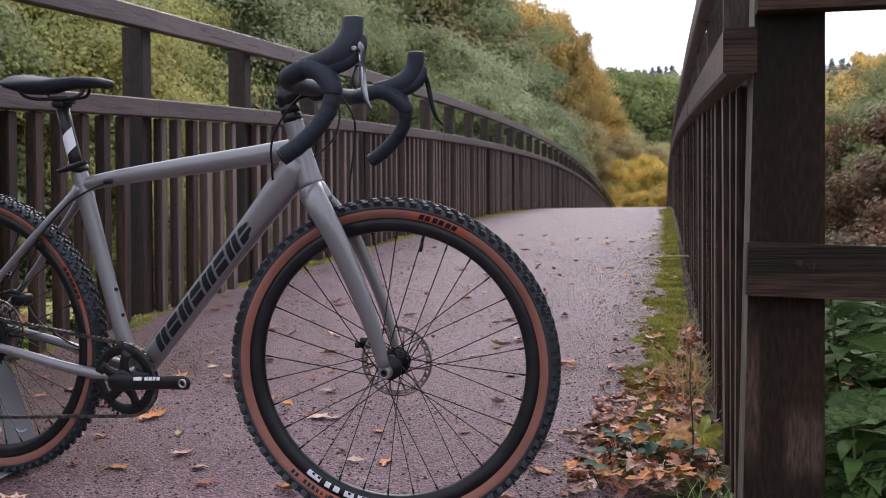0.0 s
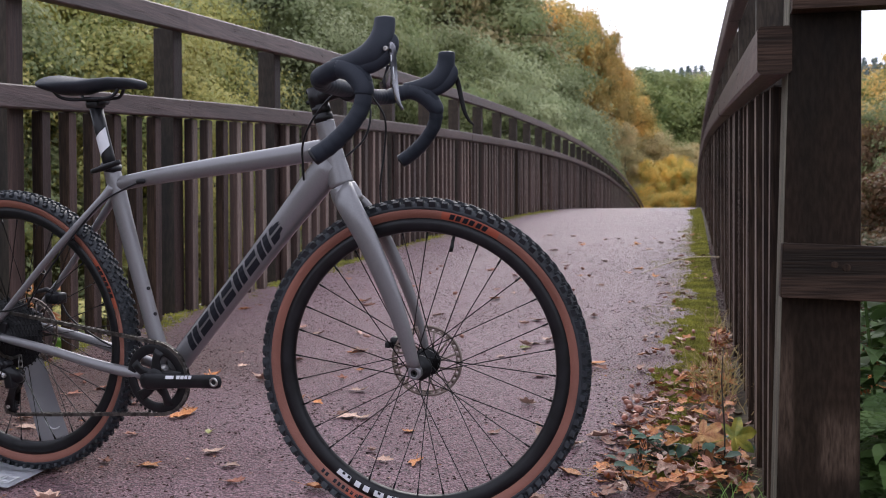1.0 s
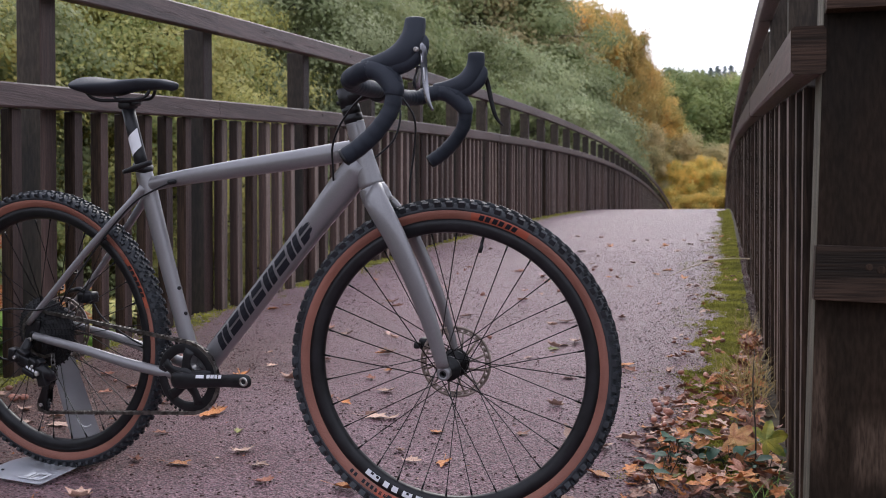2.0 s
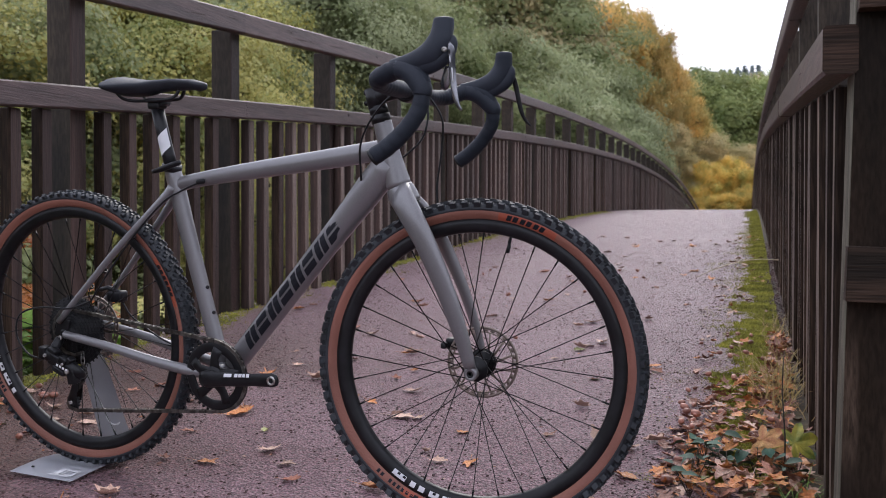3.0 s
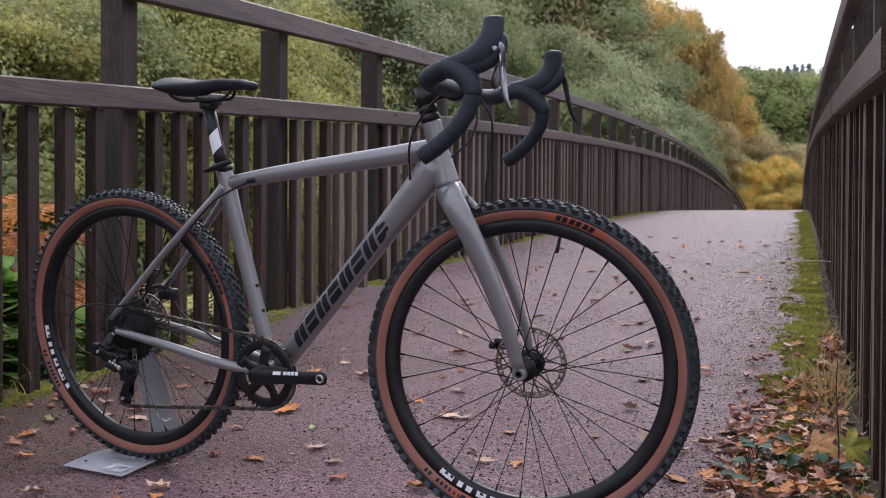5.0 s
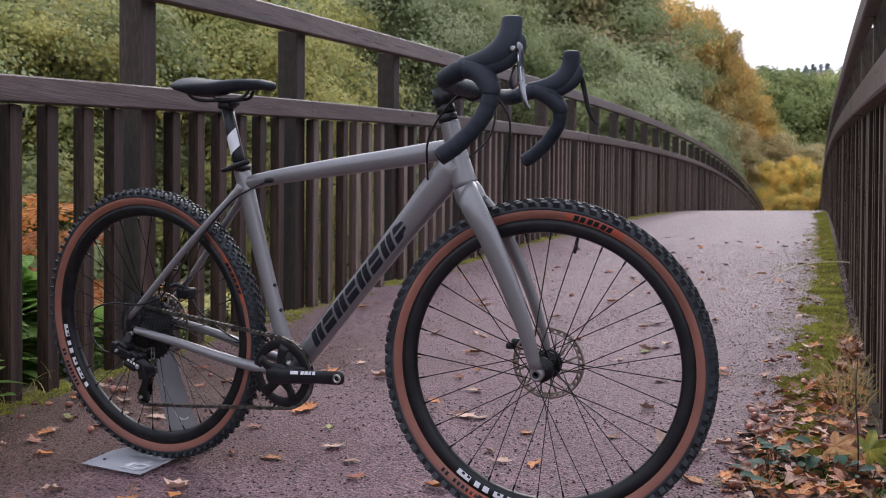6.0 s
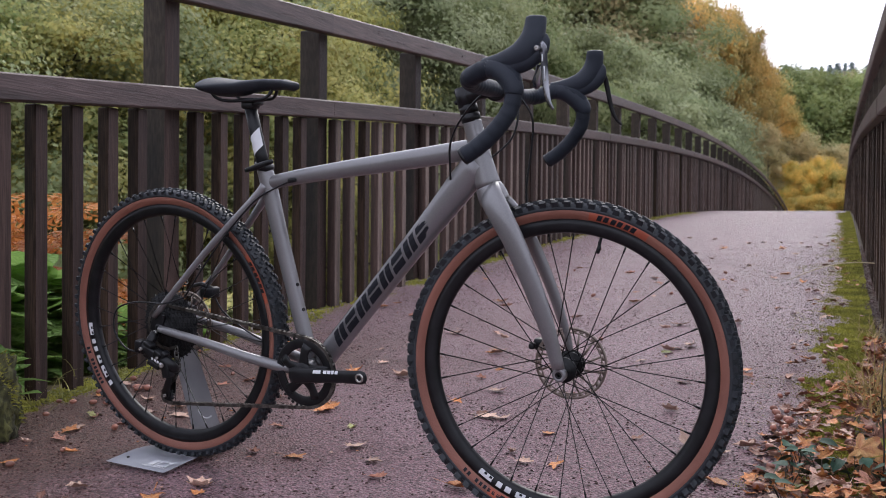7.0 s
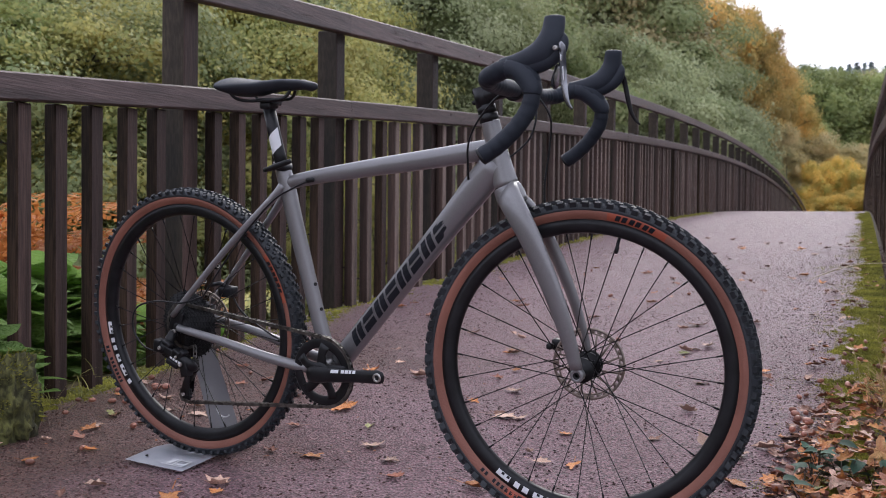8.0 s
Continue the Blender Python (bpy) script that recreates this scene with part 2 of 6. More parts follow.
WHITE = mat("white_print", (0.62, 0.63, 0.66), 0.45, var=(0.7, 0.7, 0.72), scale=30)
BLACK = mat("black_alloy", (0.007, 0.007, 0.008), 0.36, metal=0.1, var=(0.013, 0.013, 0.015), scale=30, rough_var=0.1, spec=0.3)
RUBBER = mat("black_rubber", (0.009, 0.011, 0.014), 0.5, var=(0.020, 0.024, 0.030), scale=12, bump=0.3, bump_scale=120, rough_var=0.12, spec=0.45)
TAPE = mat("black_bar_tape", (0.012, 0.015, 0.0225), 0.55, var=(0.019, 0.023, 0.032), scale=30, bump=0.08, bump_scale=400, spec=0.2)
SADDLE = mat("black_saddle_cover", (0.0115, 0.0135, 0.0185), 0.52, var=(0.018, 0.0205, 0.0265), scale=9, bump=0.08, bump_scale=300, spec=0.3)
TAN = mat("tan_sidewall", (0.185, 0.070, 0.048), 0.62, var=(0.255, 0.100, 0.070), scale=7, bump=0.2, bump_scale=200, rough_var=0.1)
ORANGE = mat("orange_print", (0.31, 0.066, 0.034), 0.6, var=(0.35, 0.080, 0.042), scale=30)
STEEL = mat("bare_steel", (0.44, 0.42, 0.40), 0.36, metal=0.9, var=(0.32, 0.31, 0.29), scale=30, rough_var=0.1)
# Light streaks stand for sky reflections, painted into the metal's colour.
LEVER = mat("highlight_streaked_metal", (0.018, 0.018, 0.020), 0.16, metal=0.8, var=(0.30, 0.30, 0.32), scale=46, stretch=(1, 1, 0.3), rough_var=0.05, detail=1.5)
HOOD = mat("hood_rubber", (0.0165, 0.0205, 0.03), 0.5, var=(0.023, 0.028, 0.039), scale=18, bump=0.05, bump_scale=500, rough_var=0.06, spec=0.24)
ROTOR = mat("brown_tinged_steel", (0.34, 0.285, 0.25), 0.4, metal=0.9, var=(0.24, 0.20, 0.175), scale=30, rough_var=0.1)
CHAIN = mat("chain_steel", (0.17, 0.16, 0.15), 0.4, metal=0.85, var=(0.06, 0.055, 0.05), scale=60)
COGS = mat("dark_sprocket_steel", (0.008, 0.008, 0.009), 0.55, var=(0.022, 0.022, 0.023), scale=40, spec=0.15)
STAND = mat("grey_powder_coat", (0.56, 0.57, 0.61), 0.45, var=(0.64, 0.65, 0.69), scale=6, bump=0.1, bump_scale=160, rough_var=0.1)
# Darker copy of STAND: shade on the upright plate put into its colour.
STAND_SHADED = mat("shaded_powder_coat", (0.26, 0.26, 0.28), 0.5, var=(0.34, 0.34, 0.36), scale=7, bump=0.1, bump_scale=160, rough_var=0.1)
BARK = mat("bark", (0.045, 0.038, 0.030), 0.9, var=(0.10, 0.085, 0.065), scale=3, stretch=(3, 3, 0.6), fine=0.5, bump=0.8, bump_scale=18)
LEAF_ORANGE = mat("fallen_leaf_orange", (0.572, 0.165, 0.044), 0.55, var=(0.792, 0.363, 0.121), scale=30, rand=0.35, fine=0.65, bump_scale=160, bump=0.4)
LEAF_BROWN = mat("fallen_leaf_brown", (0.307, 0.112, 0.0708), 0.55, var=(0.543, 0.248, 0.159), scale=30, rand=0.45, fine=0.65, bump_scale=160, bump=0.4)
LEAF_PALE = mat("fallen_leaf_pale", (0.63, 0.383, 0.284), 0.55, var=(0.777, 0.536, 0.41), scale=30, rand=0.3, fine=0.65, bump_scale=160, bump=0.4)
LEAF_GREEN = mat("fallen_leaf_green", (0.17, 0.185, 0.035), 0.45, var=(0.27, 0.26, 0.06), scale=30, rand=0.3, fine=0.8, bump_scale=160, bump=0.3)
ACORN = mat("acorn_brown", (0.19, 0.066, 0.045), 0.38, var=(0.40, 0.18, 0.125), scale=60, rand=0.4, bump=0.15, bump_scale=200)
IVY = mat("ivy_leaf", (0.026, 0.066, 0.045), 0.62, var=(0.068, 0.120, 0.082), scale=25, rand=0.35, fine=0.8, bump_scale=120, spec=0.15)
DRYGRASS = leaf_mat("dry_grass", (0.50, 0.34, 0.170), (0.26, 0.23, 0.090), 0.7)
STRAW = mat("pale_straw", (0.62, 0.50, 0.32), 0.6, var=(0.75, 0.64, 0.45), scale=20)
FO_GREY = leaf_mat("willow_green_foliage", (0.215, 0.26, 0.122), (0.44, 0.46, 0.26), trans=0.36)
FO_GREEN = leaf_mat("oak_green_foliage", (0.165, 0.215, 0.092), (0.37, 0.375, 0.185))
FO_FAR = leaf_mat("distant_green_foliage", (0.155, 0.225, 0.075), (0.38, 0.40, 0.155), trans=0.34)
FO_LIME = leaf_mat("birch_green_foliage", (0.18, 0.26, 0.095), (0.62, 0.52, 0.17), trans=0.34)
FO_GOLD = leaf_mat("golden_foliage", (0.26, 0.285, 0.11), (0.95, 0.62, 0.22), trans=0.46)
FO_YELLOW = leaf_mat("yellow_foliage", (0.30, 0.34, 0.10), (0.95, 0.60, 0.15), trans=0.34)
FO_RUST = leaf_mat("rust_foliage", (0.16, 0.095, 0.055), (0.34, 0.205, 0.105))
FO_DULL = leaf_mat("dull_brown_foliage", (0.30, 0.30, 0.15), (0.66, 0.51, 0.27), trans=0.42)
# Conifer green paled and blued: distance haze put into the leaf colour.
FO_PINE = leaf_mat("haze_paled_conifer", (0.26, 0.32, 0.31), (0.36, 0.42, 0.40))
FO_THORN = leaf_mat("thorn_foliage", (0.050, 0.068, 0.028), (0.225, 0.095, 0.055), trans=0.3)
FO_DARK = leaf_mat("dark_weed_foliage", (0.048, 0.095, 0.030), (0.135, 0.205, 0.060), rough=0.6, trans=0.3, spread=0.4, relief=7.0)
FO_FERN = leaf_mat("bracken_foliage", (0.3, 0.095, 0.03), (0.56, 0.26, 0.08), spread=0.35)
FO_WEED = leaf_mat("weed_foliage", (0.13, 0.25, 0.06), (0.31, 0.46, 0.13), rough=0.6, relief=7.0)


# ---------------------------------------------------------------- building helpers
def link(name, bm, material, parent=None, label="", smooth=True):
    me = bpy.data.meshes.new(name)
    bm.normal_update()
    bm.to_mesh(me)
    bm.free()
    me.materials.append(material)
    if smooth:
        me.shade_smooth()
    ob = new(name, me)
    if parent:
        ob.parent = parent
    if label:
        ob["label"] = label
    return ob


def part(name, bm, material, parent, label="", smooth=True):
    return link(name, bm, material, parent, label, smooth)


def from_lists(name, verts, faces, material, parent=None, smooth=False):
    me = bpy.data.meshes.new(name)
    me.from_pydata(verts, [], faces)
    me.materials.append(material)
    if smooth:
        me.shade_smooth()
    ob = new(name, me)
    if parent:
        ob.parent = parent
    return ob


def share(name, me, m, parent=None):
    ob = new(name, me)
    if parent:
        ob.parent = parent
    ob.matrix_basis = m
    return ob


def box(bm, lo, hi, bevel=0.0, m=None, segs=2):
    """A bevelled box between two corners."""
    c = [(a + b) / 2 for a, b in zip(lo, hi)]
    s = [abs(b - a) for a, b in zip(lo, hi)]
    r = bmesh.ops.create_cube(bm, size=1.0, matrix=Matrix.LocRotScale(c, None, s))
    vs = r["verts"]
    if bevel:
        es = list({e for v in vs for e in v.link_edges})
        out = bmesh.ops.bevel(bm, geom=es, offset=bevel, segments=segs, profile=0.6, affect="EDGES")
        vs = list({v for f in out["faces"] for v in f.verts} | {v for v in vs if v.is_valid})
    if m is not None:
        bmesh.ops.transform(bm, matrix=m, verts=vs)
    return vs


def spline(pts, n=6):
    """Catmull-Rom through the points."""
    p = [Vector(q) for q in pts]
    p = [2 * p[0] - p[1]] + p + [2 * p[-1] - p[-2]]
    out = []
    for i in range(1, len(p) - 2):
        a, b, c, d = p[i - 1:i + 3]
        for k in range(n):
            t = k / n
            out.append(0.5 * ((2 * b) + (c - a) * t + (2 * a - 5 * b + 4 * c - d) * t * t + (3 * b - a - 3 * c + d) * t ** 3))
    out.append(p[-2])
    return out


def tube(bm, pts, radii, seg=14, side=None, flat=1.0, caps=True, smooth=0):
    """A tube along points. radii: one or one per point; flat: the section's second radius as a part of the first, across side."""
    pts = [Vector(p) for p in pts]
    if not isinstance(radii, (list, tuple)):
        radii = [radii] * len(pts)
    if smooth:
        r4 = spline([(r, 0, 0) for r in radii], smooth)
        pts, radii = spline(pts, smooth), [v.x for v in r4]
    rings, up = [], Vector(side or (0, 1, 0))
    for i, p in enumerate(pts):
        d = (pts[min(i + 1, len(pts) - 1)] - pts[max(i - 1, 0)]).normalized()
        up = (up - d * up.dot(d))
        up = up.normalized() if up.length > 1e-6 else d.orthogonal().normalized()
        w = d.cross(up)
        rings.append([bm.verts.new(p + radii[i] * (math.cos(a) * w + flat * math.sin(a) * up)) for a in [2 * math.pi * k / seg for k in range(seg)]])
    for a, b in zip(rings, rings[1:]):
        for k in range(seg):
            bm.faces.new((a[k], a[(k + 1) % seg], b[(k + 1) % seg], b[k]))
    if caps:
        bm.faces.new(rings[0][::-1])
        bm.faces.new(rings[-1])
    return rings


def lathe(bm, profile, steps=96, m=None, closed=True, start=0.0, stop=2 * math.pi):
    """Turns (radius, y) pairs round the y axis."""
    full = abs(stop - start - 2 * math.pi) < 1e-6
    rings = []
    for i in range(steps if full else steps + 1):
        a = start + (stop - start) * i / steps
        ring = []
        for r, y in profile:
            v = Vector((r * math.cos(a), y, r * math.sin(a)))
            ring.append(bm.verts.new(m @ v if m else v))
        rings.append(ring)
    n = len(profile)
    pairs = list(zip(rings, rings[1:])) + ([(rings[-1], rings[0])] if full else [])
    for a, b in pairs:
        for k in range(n if closed else n - 1):
            bm.faces.new((a[k], a[(k + 1) % n], b[(k + 1) % n], b[k]))


def disc(bm, r, y0, y1, m=None, seg=32, hole=0.0):
    lathe(bm, [(hole, y0), (r, y0), (r, y1), (hole, y1)] if hole else [(0.0005, y0), (r, y0), (r, y1), (0.0005, y1)], seg, m)


def thing(name, label, category, group="", m=None, kind=""):
    ob = new(name)
    if m is not None:
        ob.matrix_basis = m
    return tagged(ob, label, category, group, kind)


# ---------------------------------------------------------------- the bridge's run
X_LEFT, X_RIGHT = -0.822, 1.782
SLOPE, CREST = 0.084, 27.45
MID_H, MID_T, TOP_H = 1.095, 0.091, 1.545
FENCE_Y0, FENCE_Y1 = -0.38, 58.0


def deck_z(y):
    """The height of the path's surface: an arch over the bridge, flat past its ends."""
    y1 = min(max(y, -4.0), 59.0)
    return SLOPE * y1 - SLOPE * y1 * y1 / (2 * CREST) - 0.012


def smooth_step(a, b, x):
    t = min(max((x - a) / (b - a), 0.0), 1.0)
    return t * t * (3 - 2 * t)


def land_z(x, y):
    """The wooded ground: level with the path at both ends, falling to a stream under the bridge, rising to hills."""
    side = max(X_LEFT - 0.25 - x, x - X_RIGHT - 0.25, 0.0)
    valley = smooth_step(0.6, 9, y) * (1 - smooth_step(46, 57, y))
    near = deck_z(y) - 0.05 - 0.10 * smooth_step(0, 1.5, side)
    low = -3.2 + 0.8 * noise.noise((x * 0.08, y * 0.08, 0))
    z = near * (1 - valley) + low * valley
    hill = 7.0 * smooth_step(14, 70, -x) + 5.0 * smooth_step(20, 90, x) + 9.0 * smooth_step(60, 160, y)
    return z + hill + 0.12 * noise.noise((x * 0.5, y * 0.5, 3.0)) * smooth_step(0.2, 2, side)


def build_ground():
    xs = [-400, -250, -160, -110, -80, -60, -45] + [-36 + 2 * i for i in range(15)] + [-7 + 0.7 * i for i in range(9)]
    xs += [-1.1, X_LEFT - 0.12, X_RIGHT + 0.12, 2.1, 2.6] + [3.2 + 0.8 * i for i in range(9)] + [11 + 2.5 * i for i in range(12)] + [48, 65, 90, 130, 200, 300, 420]
    ys = [-300, -150, -70, -35, -18, -10, -6] + [-4 + 0.5 * i for i in range(24)] + [8.5 + 1.5 * i for i in range(36)] + [66, 72, 80, 92, 110, 140, 180, 250, 350, 600, 1200]
    verts = [(x, y, land_z(x, y)) for y in ys for x in xs]
    n = len(xs)
    faces = [(j * n + i, j * n + i + 1, (j + 1) * n + i + 1, (j + 1) * n + i) for j in range(len(ys) - 1) for i in range(n - 1)]
    ob = from_lists("ground", verts, faces, MEADOW, smooth=True)
    return tagged(ob, "wooded ground falling to a stream beneath the bridge", "ground", kind="structure")


def build_deck():
    xs = [X_LEFT - 0.14, X_LEFT - 0.13] + [X_LEFT + (X_RIGHT - X_LEFT) * i / 16 for i in range(17)] + [X_RIGHT + 0.13, X_RIGHT + 0.14]
    ys = [-40, -20, -10, -6, -5] + [-4 + 0.25 * i for i in range(60)] + [11 + 0.75 * i for i in range(64)] + [60, 64, 70]
    verts, faces, n = [], [], len(xs)
    for y in ys:
        for i, x in enumerate(xs):
            z = deck_z(y) + 0.0008 * noise.noise((x * 1.3, y * 1.3, 7))
            if i in (0, n - 1):
                z -= 0.3
            verts.append((x, y, z))
    for j in range(len(ys) - 1):
        for i in range(n - 1):
            faces.append((j * n + i, j * n + i + 1, (j + 1) * n + i + 1, (j + 1) * n + i))
    ob = from_lists("pavement", verts, faces, ASPHALT, smooth=True)
    return tagged(ob, "damp purplish-grey asphalt path over an arched bridge", "path", kind="structure")


build_ground()
build_deck()


def moss_bed(inside, outside, y0, y1, seed, tufts):
    """Moss along one edge: a low uneven cushion that sinks into the asphalt, overgrown with tiny tufts that thin out to a ragged border.
    inside, outside: the border and the fence side as functions of y."""
    bm = bmesh.new()
    ny, nx = int((y1 - y0) / 0.035), 14

    def cover(x, y, u):
        n = (1 - 0.7 * smooth_step(2.5, 7.0, y)) * (noise.noise((x * 4, y * 2.6, seed + 9)) + 0.45 * noise.noise((x * 13, y * 13, seed)) + 0.25 * noise.noise((x * 30, y * 30, seed)))
        return 0.44 - 1.05 * max(0.0, u) ** 1.5 + 1.0 * n
    grid = []
    for j in range(ny + 1):
        y = y0 + (y1 - y0) * j / ny
        row = []
        for i in range(nx + 1):
            u = i / nx
            x = outside(y) + (inside(y) - outside(y)) * u
            h = 0.011 * smooth_step(0.0, 0.6, cover(x, y, u)) - 0.0055 + 0.004 * noise.noise((x * 25, y * 25, seed))
            if i == nx or j == 0:
                h = -0.008
            row.append(bm.verts.new((x, y, deck_z(y) + h)))
        grid.append(row)
    for a, b in zip(grid, grid[1:]):
        for i in range(nx):
            bm.faces.new((a[i], a[i + 1], b[i + 1], b[i]))
    ob = link("moss", bm, MOSS)
    tagged(ob, "bright green moss along the path's edge below the fence", "moss", kind="stuff")
    rng = random.Random(seed)
    verts, faces = [], []
    for k in range(tufts):
        y = y0 + min(y1 - y0, 16) * rng.random() ** 2.0
        u = rng.uniform(-0.02, 1.95)
        x = outside(y) + (inside(y) - outside(y)) * u
        c = cover(x, y, min(u, 1.0)) - 0.3 * max(0.0, u - 1.0)
        if c < rng.uniform(-0.8, 0.3) * (1.0 if c < 0 else 0.6):
            continue
        s = rng.uniform(0.0028, 0.0062) * (1 + 0.12 * (y - y0)) * (0.6 + 0.4 * smooth_step(-0.3, 0.2, c))
        z = deck_z(y) + 0.008 * smooth_step(-0.1, 0.5, c) - 0.003
        a, v0 = rng.uniform(0, 6.28), len(verts)
        for q in range(3):
            verts.append((x + s * math.cos(a + 2.09 * q), y + s * math.sin(a + 2.09 * q), z))
        verts.append((x + rng.uniform(-0.5, 0.5) * s, y + rng.uniform(-0.5, 0.5) * s, z + s * rng.uniform(0.8, 1.7)))
        faces += [(v0, v0 + 1, v0 + 3), (v0 + 1, v0 + 2, v0 + 3), (v0 + 2, v0, v0 + 3)]
    tagged(from_lists("moss", verts, faces, MOSS_TUFT), "small tufts of green moss on the path's edge", "moss", kind="stuff")


moss_bed(lambda y: 1.50 + 0.13 * smooth_step(1.0, 7.0, y) + 0.04 * smooth_step(6.0, 12.0, y) + 0.05 * (1 - 0.8 * smooth_step(3, 9, y)) * noise.noise((y * 1.1, 3, 0)) + 0.02 * noise.noise((y * 4, 8, 0)), lambda y: 1.785, 0.20, 40, 5, 150000)


def soil_strip():
    """A low bank of soil and crumbs against the foot of the right fence."""
    xs = [1.60, 1.66, 1.72, 1.78, 1.84, 1.90]
    ys = [-1.2 + 0.08 * i for i in range(520)]
    hs = [-0.006, 0.004, 0.010, 0.018, 0.020, 0.010]
    verts = [(x + 0.03 * noise.noise((y * 3, x, 2)), y, deck_z(y) + h * (1 - 0.75 * smooth_step(0.8, 2.0, y)) - (0.007 if x < 1.75 else 0.0) * smooth_step(0.8, 2.0, y) + 0.006 * noise.noise((x * 20, y * 20, 1))) for y in ys for x, h in zip(xs, hs)]
    faces = [(6 * j + i, 6 * j + i + 1, 6 * j + i + 7, 6 * j + i + 6) for j in range(len(ys) - 1) for i in range(5)]
    tagged(from_lists("soil", verts, faces, SOIL, smooth=True), "dark crumbly soil banked against the foot of the fence", "soil", kind="stuff")


soil_strip()
moss_bed(lambda y: -0.700 + 0.05 * noise.noise((y * 1.3, 6, 0)) + 0.02 * noise.noise((y * 4, 2, 0)), lambda y: X_LEFT - 0.10, 0.25, 40, 9, 22000)


# ---------------------------------------------------------------- the fences
def swept_rail(bm, x0, x1, y0, y1, top, height, step):
    """A rail that follows the arch, with small chamfers."""
    n = max(1, int(round((y1 - y0) / step)))
    c = 0.006
    sec = [(x0 + c, 0), (x1 - c, 0), (x1, -c), (x1, -height + c), (x1 - c, -height), (x0 + c, -height), (x0, -height + c), (x0, -c)]
    rings = []
    for j in range(n + 1):
        y = y0 + (y1 - y0) * j / n
        rings.append([bm.verts.new((x, y, deck_z(y) + top + z)) for x, z in sec])
    for a, b in zip(rings, rings[1:]):
        for k in range(8):
            bm.faces.new((a[k], b[k], b[(k + 1) % 8], a[(k + 1) % 8]))
    bm.faces.new(rings[0])
    bm.faces.new(rings[-1][::-1])


def upright_mesh(name, sx, sy, height, material, lean=0.0):
    bm = bmesh.new()
    box(bm, (-sx / 2, -sy / 2, 0), (sx / 2, sy / 2, height), 0.005, segs=1)
    me = bpy.data.meshes.new(name)
    bm.to_mesh(me)
    bm.free()
    me.materials.append(material)
    return me


def build_fence(inner, out, label):
    """One fence: rails with their inner face at x = inner, everything else outwards (out: +1 or -1)."""
    root = thing("fence", label, "fence", "bridge fences", kind="structure")
    rng = random.Random(int(inner * 100) + 7)

    def xr(a, b):
        return (inner + out * a, inner + out * b) if out > 0 else (inner + out * b, inner + out * a)
    mid, top_h, top_in = (1.018, 1.46, 0.040) if out > 0 else (MID_H, TOP_H, 0.008)
    joint = [FENCE_Y0 if out > 0 else -1.5, 2.45, 5.7, 9.3, 12.9, 16.5, 22.5, 30, 40, FENCE_Y1]
    for a, b in zip(joint, joint[1:]):
        for nm, top, h, o0, o1 in (("mid_rail", mid, MID_T if out < 0 else 0.086, 0.0, 0.060), ("top_rail", top_h, 0.104, top_in, top_in + 0.060)):
            bm = bmesh.new()
            j = rng.uniform(-0.002, 0.002)
            swept_rail(bm, *xr(o0 + j, o1 + j), a + 0.0015, b - 0.0015, top + rng.uniform(-0.002, 0.002), h, 0.3)
            rail = part(nm, bm, WOOD_H, root, smooth=False)
            rail.data.materials.append(WOOD_X)
            for f in rail.data.polygons:
                f.material_index = 1 if abs(f.normal.y) > 0.9 else 0
    # knots and drying cracks on the rails' inner faces
    for k in range(24):
        yk = rng.uniform(-0.3, 9.0)
        z_top, h, ofs = (mid, MID_T, 0.0) if rng.random() < 0.6 else (top_h, 0.098, top_in)
        zk = deck_z(yk) + z_top - rng.uniform(0.2, 0.8) * h
        xk = inner + out * (ofs - 0.0022)
        bm = bmesh.new()
        if k % 3:
            long, thin = rng.uniform(0.03, 0.13), rng.uniform(0.0006, 0.0013)
            slope = SLOPE * (1 - yk / CREST) + rng.uniform(-0.03, 0.03)
            ring = [bm.verts.new((xk, yk + u * long, zk + u * long * slope + v * thin)) for u, v in ((-1, 0), (-0.3, 1), (0.4, 0.8), (1, 0), (0.3, -1), (-0.5, -0.7))]
        else:
            r = rng.uniform(0.004, 0.009)
            ring = [bm.verts.new((xk, yk + 1.5 * r * math.cos(a), zk + r * math.sin(a))) for a in [2 * math.pi * q / 14 for q in range(14)]]
        f = bm.faces.new(ring)
        bmesh.ops.solidify(bm, geom=[f], thickness=0.0012)
        part("knot" if k % 3 == 0 else "crack", bm, WOOD_SHADE_KNOT, root, smooth=False)
    deep = 0.115 if out < 0 else 0.16
    post = upright_mesh("post", deep, 0.095, top_h + (0.168 if out > 0 else 0.10), WOOD_POST)
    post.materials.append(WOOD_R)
    # left posts: brighter light on the inner faces is painted with a lighter timber
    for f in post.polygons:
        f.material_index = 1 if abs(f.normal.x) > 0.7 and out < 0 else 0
    battens = []
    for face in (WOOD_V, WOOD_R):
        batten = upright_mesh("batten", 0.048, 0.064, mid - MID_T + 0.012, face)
        # side faces get a darker timber: the shade in the gaps is painted in
        batten.materials.append(WOOD_SHADE_KNOT if face is WOOD_R or out > 0 else WOOD_R)
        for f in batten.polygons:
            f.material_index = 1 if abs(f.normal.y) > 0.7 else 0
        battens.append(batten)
    y = 1.19 - 1.3 * (1 if out > 0 else 2)
    while y < FENCE_Y1:
        xc = inner + out * (0.088 + deep / 2)
        if not (out > 0 and y < 0):
            share("post", post, pose(xc, y, deck_z(y) - 0.18, 0, 0, rng.uniform(-1, 1)), root)
        y += 1.3
    # six battens stand between each two posts; on the left, lighter ones grow commoner further along
    rest_v, rest_f = [], []
    n = 0
